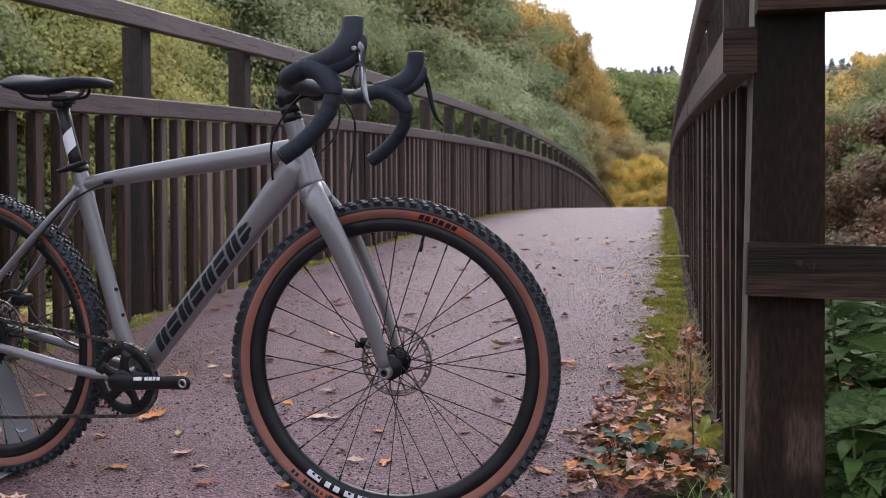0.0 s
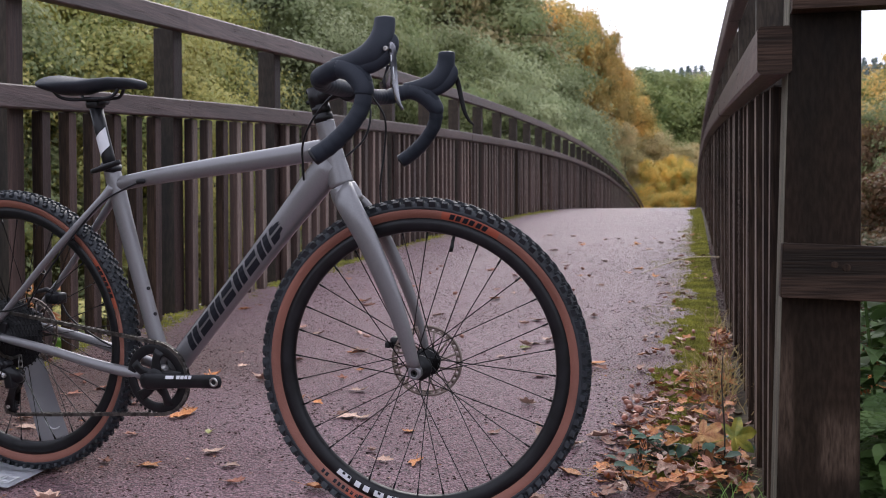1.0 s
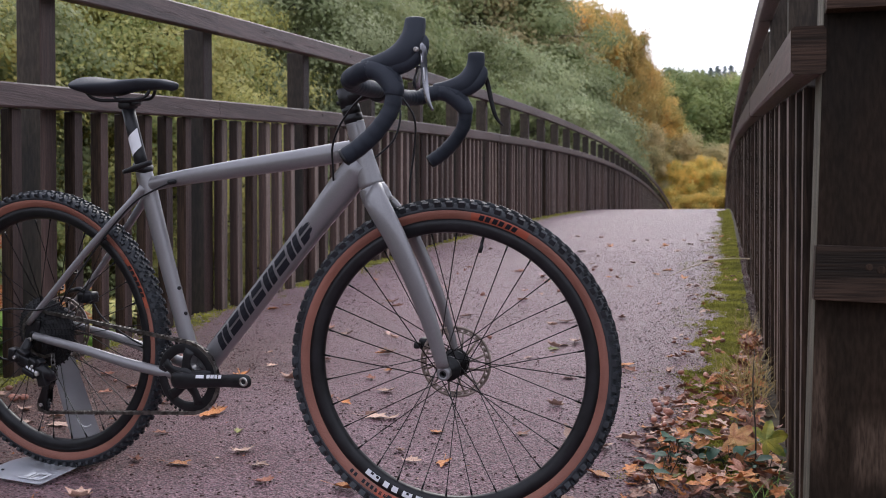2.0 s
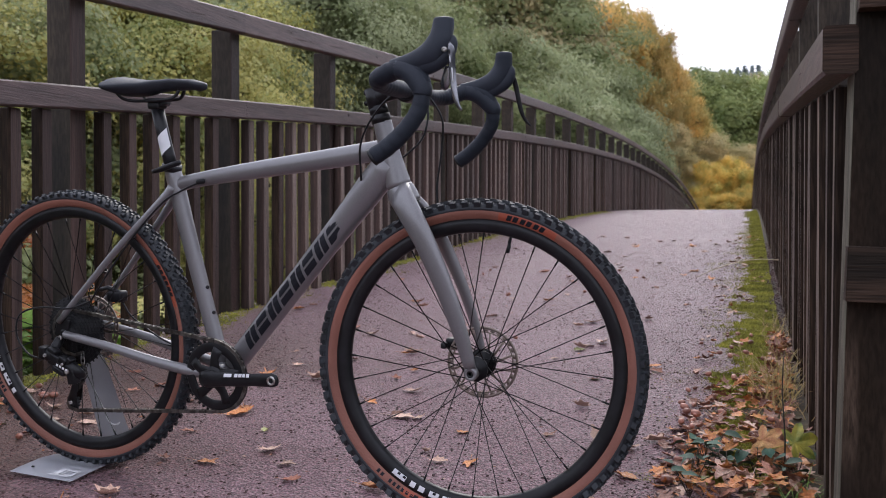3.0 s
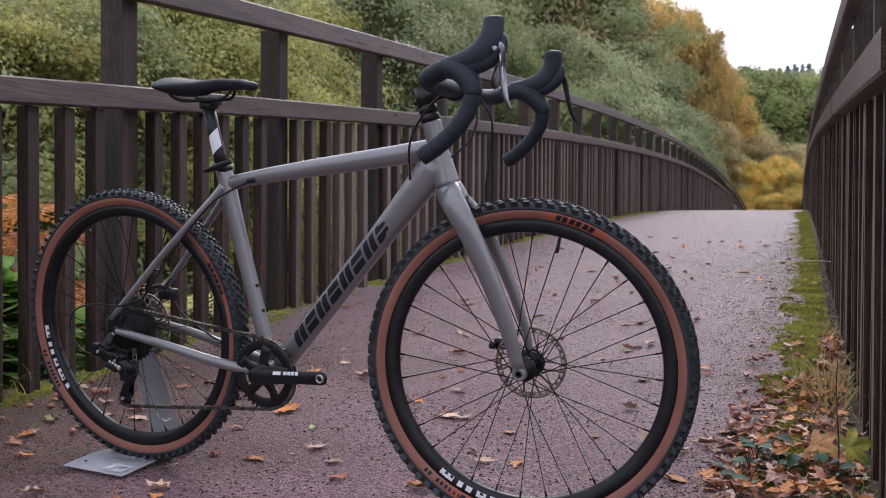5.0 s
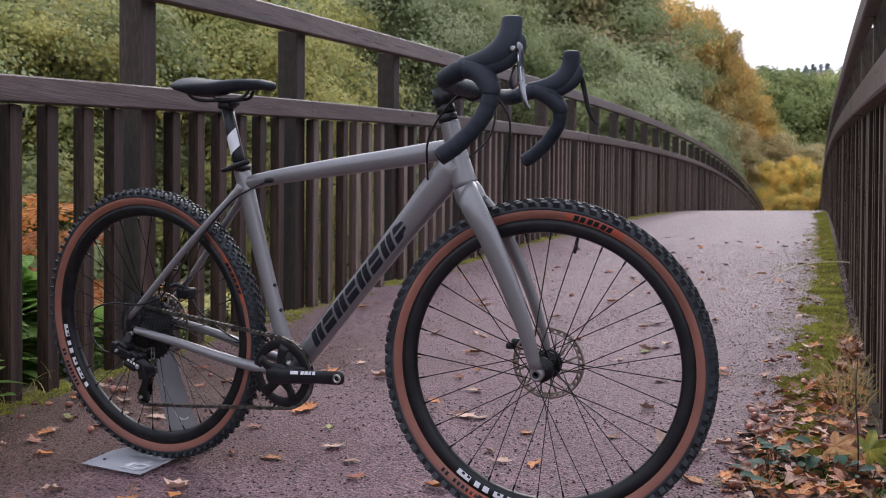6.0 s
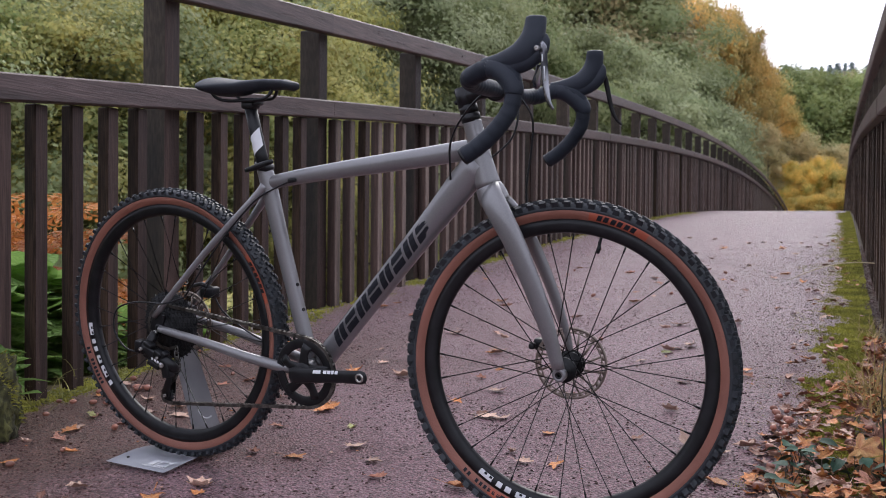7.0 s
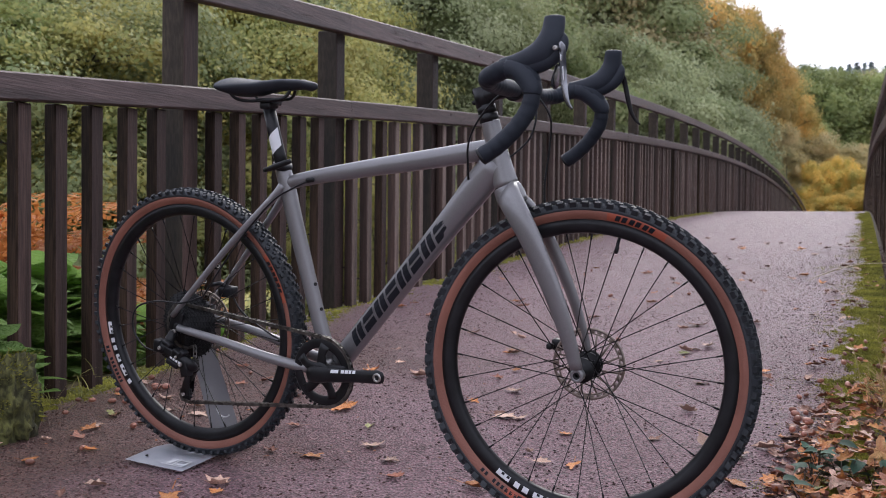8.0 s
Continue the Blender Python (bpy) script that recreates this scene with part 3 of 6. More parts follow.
    if out < 0:
        rows = [1.091 + 1.266 * bay + ofs + (0.016 if bay == -1 else 0.0) for bay in range(-2, 36) for ofs in (0.212, 0.385, 0.562, 0.738, 0.915, 1.092)]
    else:
        rows = [-0.09 + 0.196 * k for k in range(236)]
    set_back = 0.0585 if out < 0 else 0.067
    for yc in rows:
        yc += rng.uniform(-0.007, 0.007)
        z0 = deck_z(yc) + 0.012
        xo = rng.uniform(-0.005, 0.005)
        if n < 150:
            lighter = rng.random() < 0.9 * smooth_step(1.5, 3.2, yc)
            share("batten", battens[0 if lighter or out > 0 else 1], pose(inner + out * set_back + xo, yc, z0 - 0.027, rng.uniform(-0.3, 0.3), rng.uniform(-0.25, 0.25), rng.uniform(-2, 2)), root)
        else:
            v0 = len(rest_v)
            hx, hy, h = 0.023, 0.031, mid - MID_T - 0.01
            for dz in (0, h):
                for dx, dy in ((-hx, -hy), (hx, -hy), (hx, hy), (-hx, hy)):
                    rest_v.append((inner + out * (set_back - 0.006) + dx, yc + dy, z0 + dz))
            rest_f += [tuple(v0 + q for q in f) for f in ((3, 2, 1, 0), (4, 5, 6, 7), (0, 1, 5, 4), (1, 2, 6, 5), (2, 3, 7, 6), (3, 0, 4, 7))]
        n += 1
    ob = from_lists("far_battens", rest_v, rest_f, WOOD_V, root)
    tagged(ob, kind="stuff")
    return root


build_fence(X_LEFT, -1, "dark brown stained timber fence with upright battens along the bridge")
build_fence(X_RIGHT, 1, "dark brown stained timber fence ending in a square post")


def build_corner_fence():
    """The square end post and the plain rails that run off from it along the approach."""
    root = thing("approach_fence", "dark stained post-and-rail fence joined to the bridge's end post", "fence", kind="structure")
    bm = bmesh.new()
    for v in box(bm, (1.842, -0.375, -0.4), (1.961, -0.25, 1.62), 0.006):
        if v.co.x < 1.9:
            v.co.x -= 0.024 * (1.15 - v.co.z)
    post = part("end_post", bm, WORN_POST, root, "dark end post with a weathered greenish inner face", smooth=False)
    post.data.materials.append(ALGAE)
    for f in post.data.polygons:
        f.material_index = 1 if f.normal.x < -0.5 else 0
    for x, z in ((1.911, 0.548), (1.930, 0.543)):
        bm = bmesh.new()
        r = 0.0062 if x < 1.92 else 0.0075
        lathe(bm, [(0.0004, -0.0012), (r * 0.35, -0.0016), (r * 0.6, -0.0008), (r * 0.8, -0.0016), (r, 0.0004)], 16, Matrix.Translation((x, -0.4212, z)), closed=False)
        part("knot", bm, WOOD_SHADE_KNOT, root, "dark knot in the lower rail")
    for z0, z1 in ((0.490, 0.586), (0.995, 1.10), (1.42, 1.52)):
        bm = bmesh.new()
        box(bm, (1.821 + (0.019 if z0 > 0.9 else 0), -0.421, z0), (4.2, -0.377, z1), 0.002, m=Matrix.Translation((1.83, -0.4, z0)) @ pose(0, 0, 0, 0, 2.2 if z0 < 0.9 else 0.3, 0) @ Matrix.Translation((-1.83, 0.4, -z0)))
        part("rail", bm, WOOD_X, root, smooth=False)
    bm = bmesh.new()
    box(bm, (3.7, -0.375, -0.4), (3.82, -0.25, 1.6), 0.006)
    part("post", bm, WOOD_POST, root, smooth=False)
    return root


build_corner_fence()


# ---------------------------------------------------------------- the bicycle (x forward, y to its left, z up from the rear tyre's foot)
BIKE = Matrix(((0.99157, 0.12816, 0.01893, 0), (-0.12471, 0.98388, -0.12814, 0), (-0.03505, 0.12470, 0.99158, 0), (0, 0, 0, 1)))
WHEELBASE, AXLE_Z = 1.104, 0.36
STEER = 10.1
bike = thing("bicycle", "grey gravel bicycle with drop handlebar and tan-sided knobbly tyres", "bicycle", m=BIKE)
V = Vector


def steered(angle):
    tilt = radians(70.5)
    axis = V((-math.cos(tilt), 0, math.sin(tilt)))
    off = V((math.sin(tilt), 0, math.cos(tilt))) * 0.05
    c = V((WHEELBASE, 0, AXLE_Z))
    return Matrix.Translation(c - off) @ Matrix.Rotation(radians(angle), 4, axis) @ Matrix.Translation(off)


FRONT, REAR = steered(STEER), Matrix.Translation((0, 0, AXLE_Z))


def build_wheel(name, m, label, hub_half, phase, knob=1.0):
    """A wheel as a part of the bicycle: the rim, with tyre, tread, spokes and hub under it."""
    bm = bmesh.new()
    lathe(bm, [(0.3200, -0.0145), (0.3200, -0.0115), (0.306, -0.0105), (0.306, 0.0105), (0.3200, 0.0115), (0.3200, 0.0145), (0.309, 0.0155), (0.298, 0.0140), (0.2915, 0.009), (0.2890, 0), (0.2915, -0.009), (0.298, -0.0140), (0.309, -0.0155)], 128, m)
    rim = part(name, bm, BLACK, bike, label)
    bm = bmesh.new()
    for s in (-1, 1):
        prof = [(0.3190, 0.0135), (0.3215, 0.0156), (0.3250, 0.0182), (0.3290, 0.0203), (0.3325, 0.0215), (0.3360, 0.0219), (0.3385, 0.0216)]
        lathe(bm, [(r, s * y) for r, y in (prof if s > 0 else prof[::-1])], 128, m, closed=False)
    part("sidewall", bm, TAN, rim, "tan tyre sidewall")
    bm = bmesh.new()
    lathe(bm, [(0.3375, -0.0214), (0.3430, -0.0218), (0.3490, -0.0195), (0.3535, -0.0138), (0.3556, -0.006), (0.3560, 0), (0.3556, 0.006), (0.3535, 0.0138), (0.3490, 0.0195), (0.3430, 0.0218), (0.3375, 0.0214), (0.337, 0.015), (0.337, -0.015)], 128, m)
    tread = part("tread", bm, RUBBER, rim, "black rubber tread")
    verts, faces = [], []
    rows = []
    for q in (-1, 1):
        rows += [(0.3550, q * 0.0048, 0.0068 * knob, 0.0040, 0.25 - 0.25 * q, 84, 0.0085 * knob, 0.0), (0.3530, q * 0.0126, 0.0056 * knob, 0.0042, 0.5 + 0.25 * q, 84, 0.0090 * knob, q * 0.25),
                 (0.3490, q * 0.0188, 0.0074 * knob, 0.0046, 0.25 + 0.25 * q, 84, 0.0100 * knob, q * 0.55)]
    for r, y, lx, ly, ph, count, h, tilt in rows:
        for k in range(count):
            a = 2 * math.pi * (k + ph) / count
            rad, tan = V((math.cos(a), 0, math.sin(a))), V((-math.sin(a), 0, math.cos(a)))
            nrm = (rad * math.cos(tilt) + V((0, math.sin(tilt), 0))).normalized()
            lat = tan.cross(nrm)
            c = rad * r + V((0, y, 0))
            v0 = len(verts)
            for d, q in ((-0.002, 1.0), (h, 0.84)):
                for i, j in ((-1, -1), (1, -1), (1, 1), (-1, 1)):
                    verts.append(m @ (c + nrm * d + tan * (i * lx * q) + lat * (j * ly * q)))
            faces += [tuple(v0 + q for q in f) for f in ((4, 5, 6, 7), (0, 1, 5, 4), (1, 2, 6, 5), (2, 3, 7, 6), (3, 0, 4, 7))]
    tagged(from_lists("tread_pattern", verts, faces, RUBBER, rim), kind="stuff")
    # hub
    bm = bmesh.new()
    h = hub_half
    lathe(bm, [(0.0005, -h), (0.010, -h), (0.011, -h + 0.006), (0.016, -h + 0.008), (0.017, -0.034), (0.027, -0.033), (0.027, -0.028), (0.014, -0.024), (0.0125, 0), (0.014, 0.024), (0.028, 0.028), (0.028, 0.033), (0.018, 0.034), (0.018, h - 0.006), (0.010, h), (0.0005, h)], 40, m, closed=False)
    part("hub", bm, BLACK, rim, "black hub shell")
    # spokes
    bm = bmesh.new()
    tube(bm, [(0, 0, 0), (0, 0, 0.95), (0, 0, 0.951), (0, 0, 1)], [0.00115, 0.00115, 0.0022, 0.0022], 6)
    sp = bpy.data.meshes.new("spoke")
    bm.to_mesh(sp)
    bm.free()
    sp.materials.append(BLACK)
    sp.shade_smooth()
    for k in range(32):
        a = 2 * math.pi * (k + phase) / 32
        s = -1 if k % 2 else 1
        lead = 1 if (k // 2) % 2 else -1
        ha = a + lead * radians(68)
        p0 = V((0.025 * math.cos(ha), s * 0.031, 0.025 * math.sin(ha)))
        p1 = V((0.289 * math.cos(a), s * 0.003, 0.289 * math.sin(a)))
        d = p1 - p0
        rot = d.to_track_quat("Z", "Y").to_matrix().to_4x4()
        share("spoke", sp, m @ Matrix.Translation(p0) @ rot @ Matrix.Diagonal((1, 1, d.length, 1)), rim)
    return rim


def rotor(rim, m, y):
    """A steel rotor: two thin hoops joined by short slanting bridges, on a dark carrier with twelve arms."""
    bm = bmesh.new()
    for r0, r1 in ((0.0742, 0.0800), (0.0662, 0.0694)):
        lathe(bm, [(r0, y - 0.0009), (r1, y - 0.0009), (r1, y + 0.0009), (r0, y + 0.0009)], 72, m)
    for k in range(30):
        a = 2 * math.pi * k / 30
        box(bm, (0.0680, y - 0.0008, -0.0048), (0.0770, y + 0.0008, 0.0048), 0, m=m @ Matrix.Rotation(a, 4, "Y") @ Matrix.Translation((0.073, 0, 0)) @ Matrix.Rotation(0.5, 4, "Y") @ Matrix.Translation((-0.073, 0, 0)))
    for k in range(12):
        a = 2 * math.pi * k / 12
        tube(bm, [m @ V((0.026 * math.cos(a), y, 0.026 * math.sin(a))), m @ V((0.047 * math.cos(a + 0.2), y, 0.047 * math.sin(a + 0.2))), m @ V((0.068 * math.cos(a + 0.28), y, 0.068 * math.sin(a + 0.28)))], 0.0024, 6, flat=0.35)
    disc_ob = part("brake_rotor", bm, ROTOR, rim, "thin steel disc brake rotor")
    bm = bmesh.new()
    lathe(bm, [(0.010, y - 0.004), (0.024, y - 0.004), (0.031, y - 0.002), (0.031, y + 0.002), (0.010, y + 0.004)], 36, m)
    part("carrier", bm, BLACK, disc_ob, "black rotor carrier")


front_wheel = build_wheel("front_wheel", FRONT, "black rimmed front wheel", 0.052, 0.8)
rear_wheel = build_wheel("rear_wheel", REAR, "black rimmed rear wheel", 0.058, 0.62, 0.72)
rotor(front_wheel, FRONT, 0.043)
rotor(rear_wheel, REAR, 0.045)


SIDE = [(0.3190, 0.0135), (0.3215, 0.0156), (0.3250, 0.0182), (0.3290, 0.0203), (0.3325, 0.0215), (0.3360, 0.0219), (0.3385, 0.0216)]
RIM_SIDE = [(0.2915, 0.009), (0.298, 0.0140), (0.309, 0.0155), (0.3200, 0.0145)]


def ring_patch(bm, m, r0, r1, a0, a1, steps=4, shear=0.0, prof=SIDE, lift=0.0007):
    """A thin patch on the right side of a wheel, following its profile, between two radii and two angles (degrees)."""
    rs = [r0 + (r1 - r0) * k / 5 for k in range(6)]
    rows = []
    for r in rs:
        for (ra, ya), (rb, yb) in zip(prof, prof[1:]):
            if ra <= r <= rb:
                y = ya + (yb - ya) * (r - ra) / (rb - ra)
        row = []
        for i in range(steps + 1):
            a = radians(a0 + (a1 - a0) * i / steps + shear * (r - r0) / (r1 - r0))
            row.append(bm.verts.new(m @ V((r * math.cos(a), -y - lift, r * math.sin(a)))))
        rows.append(row)
    for p, q in zip(rows, rows[1:]):
        for i in range(steps):
            bm.faces.new((p[i], p[i + 1], q[i + 1], q[i]))


def tyre_print(rim, m, centre, name="sidewall_print"):
    """The orange field and dark blocks printed on the sidewall round one angle, and the small line of print beside it."""
    bm = bmesh.new()
    ring_patch(bm, m, 0.3215, 0.3375, centre - 11.5, centre + 11, 14)
    part("print_field", bm, ORANGE, rim, "orange printed field")
    bm = bmesh.new()
    for k in range(3):
        a = centre + 4.0 - 5.2 * k
        for q in (0, 2.4):
            ring_patch(bm, m, 0.3235, 0.3355, a + q, a + q + 1.8, 3, -0.6, lift=0.0013)
    part(name, bm, PRINT, rim, "dark printed blocks")


def small_print(rim, m, centre, n, col, r0=0.3245, r1=0.3325):
    bm = bmesh.new()
    for k in range(n):
        a = centre - 2.0 * k
        if k == n - 3:
            continue
        ring_patch(bm, m, r0, r1, a, a + 1.2, 2)
    part("small_print", bm, col, rim, "small line of print")


def rim_print(rim, m, centre, n):
    """White blocks along the rim, notched with dark squares, then single blocks."""
    a = centre
    for k in range(n):
        w = (6.4, 2.4, 2.6, 4.2)[k % 4]
        bm = bmesh.new()
        ring_patch(bm, m, 0.3000, 0.3130, a, a + w, 5, prof=RIM_SIDE)
        block = part("rim_print", bm, WHITE, rim, "white printed block on the rim")
        for q in ((2.0, 4.7) if w > 5 else (1.5,) if w > 4 else ()):
            bm = bmesh.new()
            ring_patch(bm, m, 0.3005, 0.3060, a + q, a + q + 1.3, 2, prof=RIM_SIDE, lift=0.0013)
            part("rim_notch", bm, PRINT, rim, "dark square in the white print")
        a += w + (1.6 if k % 2 else 2.3)


tyre_print(front_wheel, FRONT, 71)
tyre_print(front_wheel, FRONT, 251)
tyre_print(rear_wheel, REAR, 26)
small_print(front_wheel, FRONT, 243, 9, PRINT)
small_print(rear_wheel, REAR, 214, 10, PRINT)
rim_print(front_wheel, FRONT, 232, 5)
rim_print(rear_wheel, REAR, 184, 6)

bm = bmesh.new()
a = radians(76)
m = FRONT
tube(bm, [m @ V((r * math.cos(a), 0, r * math.sin(a))) for r in (0.289, 0.272, 0.271, 0.255)], [0.0025, 0.0025, 0.0045, 0.004], 10)
part("valve", bm, BLACK, front_wheel, "black valve with cap")

# frame
bm = bmesh.new()
tube(bm, [(0.900, 0, 0.828), (0.85, 0, 0.820), (0.76, 0, 0.806), (0.60, 0, 0.784), (0.45, 0, 0.762), (0.37, 0, 0.748), (0.325, 0, 0.738)], [0.0225, 0.0225, 0.0225, 0.021, 0.0185, 0.0175, 0.0175], 20, flat=0.85, smooth=3)
part("top_tube", bm, PAINT, bike)
bm = bmesh.new()
tube(bm, [(0.906, 0, 0.800), (0.855, 0, 0.742), (0.78, 0, 0.657), (0.66, 0, 0.522), (0.54, 0, 0.387), (0.47, 0, 0.308)], [0.034, 0.0345, 0.0300, 0.0275, 0.0270, 0.027], 22, flat=0.82, smooth=3)
down_tube = part("down_tube", bm, PAINT, bike)
bm = bmesh.new()
tube(bm, [(0.316, 0, 0.778), (0.326, 0, 0.745), (0.355, 0, 0.62), (0.400, 0, 0.44), (0.438, 0, 0.300)], [0.0195, 0.0215, 0.0205, 0.0195, 0.021], 20, flat=0.9, smooth=3)
seat_tube = part("seat_tube", bm, PAINT, bike)
bm = bmesh.new()
tube(bm, [(0.889, 0, 0.886), (0.893, 0, 0.870), (0.906, 0, 0.82), (0.918, 0, 0.775), (0.926, 0, 0.747)], [0.0205, 0.021, 0.0225, 0.026, 0.0285], 24, smooth=3)
part("head_tube", bm, PAINT, bike)
for s in (-1, 1):
    bm = bmesh.new()
    tube(bm, [(0.326, s * 0.012, 0.735), (0.300, s * 0.022, 0.704), (0.185, s * 0.050, 0.591), (0.085, s * 0.064, 0.488), (-0.012, s * 0.067, 0.392)], [0.012, 0.0105, 0.0088, 0.0082, 0.0085], 14, smooth=4)
    part("seat_stay", bm, PAINT, bike)
    bm = bmesh.new()
    tube(bm, [(0.425, s * 0.036, 0.290), (0.36, s * 0.046, 0.297), (0.27, s * 0.056, 0.313), (0.15, s * 0.064, 0.338), (0.005, s * 0.067, 0.360)], [0.014, 0.0135, 0.0125, 0.0115, 0.0105], 14, smooth=4)
    part("chain_stay", bm, PAINT, bike)
    bm = bmesh.new()
    box(bm, (-0.028, s * 0.060 - 0.004, 0.345), (0.012, s * 0.060 + 0.004, 0.405), 0.004, m=Matrix.Translation((-0.008, 0, 0.375)) @ pose(0, 0, 0, 0, 20, 0) @ Matrix.Translation((0.008, 0, -0.375)))
    disc(bm, 0.012, s * 0.060 - 0.006, s * 0.060 + 0.006, Matrix.Translation((-0.002, 0, 0.36)), 20)
    part("dropout", bm, PAINT if s > 0 else BLACK, bike)
bm = bmesh.new()
lathe(bm, [(0.0005, -0.043), (0.021, -0.043), (0.0235, -0.036), (0.0235, 0.036), (0.021, 0.043), (0.0005, 0.043)], 32, Matrix.Translation((0.447, 0, 0.291)), closed=False)
part("bottom_bracket", bm, PAINT, bike)

# fork
bm = bmesh.new()
tube(bm, [(0.9265, 0, 0.746), (0.930, 0, 0.738), (0.938, 0, 0.722), (0.948, 0, 0.706)], [0.0290, 0.0310, 0.0330, 0.0300], 24, smooth=3)
part("fork_crown", bm, PAINT, bike)
for s in (-1, 1):
    k = 0.0 if s < 0 else -0.020
    bm = bmesh.new()
    tube(bm, [(0.936, s * 0.012, 0.738), (0.952 + k, s * 0.036, 0.722), (0.979 + k, s * 0.053, 0.690), (1.016 + k, s * 0.060, 0.630), (1.062 + k, s * 0.063, 0.530), (1.094 + k, s * 0.063, 0.440), (1.112 + k, s * 0.060, 0.372)], [0.027, 0.0295, 0.0280, 0.0255, 0.0220, 0.0180, 0.0145], 20, flat=0.52, smooth=4)
    leg = part("fork_leg", bm, PAINT, bike)
    bm = bmesh.new()
    lathe(bm, [(0.0075, -0.007), (0.0135, -0.007), (0.0150, -0.0045), (0.0150, 0.008), (0.0075, 0.008)], 28, Matrix.Translation((1.114 + k, s * 0.060, 0.361)))
    part("dropout_ring", bm, PAINT, leg)
    bm = bmesh.new()
    lathe(bm, [(0.0045, -0.007), (0.0078, -0.007), (0.0078, 0.02), (0.0045, 0.02)], 20, Matrix.Translation((1.114 + k, s * 0.060, 0.361)))
    part("axle_end", bm, BLACK, leg, "dark axle end")
bm = bmesh.new()
box(bm, (1.006, 0.050, 0.378), (1.036, 0.074, 0.404), 0.007)
box(bm, (1.000, 0.036, 0.382), (1.014, 0.056, 0.396), 0.005)
part("front_brake_caliper", bm, BLACK, bike, "black disc brake caliper")
bm = bmesh.new()
box(bm, (0.045, 0.042, 0.425), (0.095, 0.072, 0.455), 0.007)
tube(bm, [(0.02, 0.05, 0.455), (0.05, 0.05, 0.462), (0.085, 0.05, 0.45)], 0.006, 10)
part("rear_brake_caliper", bm, BLACK, bike, "black disc brake caliper")


# print on the down tube: nine slanted dark blocks with slots
def tube_patch(bm, a, b, r, t0, t1, f0, f1, shear, lift=0.0008, n=3, flat=0.88):
    """A patch on the right side of a straight tube from a to b: along t (0 to 1), round by angle f (degrees, 0 faces right, + up)."""
    a, b = V(a), V(b)
    d = (b - a).normalized()
    up = V((0, -1, 0)).cross(d)
    up = up if up.z > 0 else -up
    rows = []
    for i in range(n + 1):
        f = radians(f0 + (f1 - f0) * i / n)
        row = []
        for t in (t0, t1):
            c = a.lerp(b, t + shear * (f0 + (f1 - f0) * i / n) / 90)
            row.append(bm.verts.new(c + V((0, -1, 0)) * (math.cos(f) * (r * flat + lift)) + up * (math.sin(f) * (r + lift))))
        rows.append(row)
    for p, q in zip(rows, rows[1:]):
        bm.faces.new((p[0], p[1], q[1], q[0]))


DT0, DT1 = (0.515, 0, 0.3588), (0.835, 0, 0.7190)
bm = bmesh.new()
for k in range(9):
    t, w = 0.035 + k * 0.103, 0.086
    if k % 2:
        tube_patch(bm, DT0, DT1, 0.0272, t, t + w, -38, -6, 0.045)
        tube_patch(bm, DT0, DT1, 0.0272, t, t + w, 4, 34, 0.045)
    else:
        tube_patch(bm, DT0, DT1, 0.0272, t, t + 0.038, -38, 34, 0.045)
        tube_patch(bm, DT0, DT1, 0.0272, t + 0.048, t + w, -38, 34, 0.045)
part("tube_print", bm, PRINT, down_tube, "dark slanted blocks of print", smooth=False)
for x, z in ((0.388, 0.489), (0.403, 0.428)):
    bm = bmesh.new()
    disc(bm, 0.0045, -0.004, 0.006, Matrix.Translation((x + 0.016, -0.004, z + 0.005)) @ pose(0, 0, 0, 0, 0, 78), 14)
    part("bottle_bolt", bm, BLACK, seat_tube, "black bottle cage bolt")
bm = bmesh.new()
box(bm, (0.400, -0.0215, 0.7445), (0.426, -0.0150, 0.7555), 0.004, m=Matrix.Translation((0.413, 0, 0.750)) @ pose(0, 0, 0, 0, -8, 0) @ Matrix.Translation((-0.413, 0, -0.750)))
part("cable_port", bm, BLACK, bike, "black cable entry")

# seat post and saddle
bm = bmesh.new()
tube(bm, [(0.318, 0, 0.770), (0.308, 0, 0.812), (0.296, 0, 0.862), (0.283, 0, 0.925)], [0.0155, 0.0155, 0.0155, 0.0155], 20)
seat_post = part("seat_post", bm, BLACK, bike, "black seat post with white band")
bm = bmesh.new()
SP0, SP1 = (0.318, 0, 0.770), (0.283, 0, 0.925)
tube_patch(bm, SP0, SP1, 0.0157, 0.30, 0.58, -75, 75, 0.10, n=8, flat=1.0)
part("white_band", bm, WHITE, seat_post, "white printed band")
bm = bmesh.new()
lathe(bm, [(0.0175, -0.007), (0.0235, -0.008), (0.025, 0), (0.0235, 0.008), (0.0175, 0.007)], 32, Matrix.Translation((0.3165, 0, 0.7805)) @ pose(0, 0, 0, 90, 0, 0) @ pose(0, 0, 0, 0, 0, -10))
tube(bm, [(0.279, -0.026, 0.772), (0.300, -0.028, 0.777), (0.3165, -0.030, 0.7815), (0.342, -0.032, 0.789), (0.368, -0.032, 0.7965)], [0.005, 0.0065, 0.0075, 0.0070, 0.0055], 14, flat=0.6, smooth=3)
part("seat_clamp", bm, BLACK, bike, "black quick-release seat clamp")
bm = bmesh.new()
box(bm, (0.266, -0.018, 0.920), (0.302, 0.018, 0.940), 0.007)
box(bm, (0.266, -0.026, 0.937), (0.312, 0.026, 0.947), 0.004)
tube(bm, [(0.305, -0.016, 0.934), (0.305, 0.016, 0.934)], 0.006, 12)
part("saddle_clamp", bm, BLACK, bike)


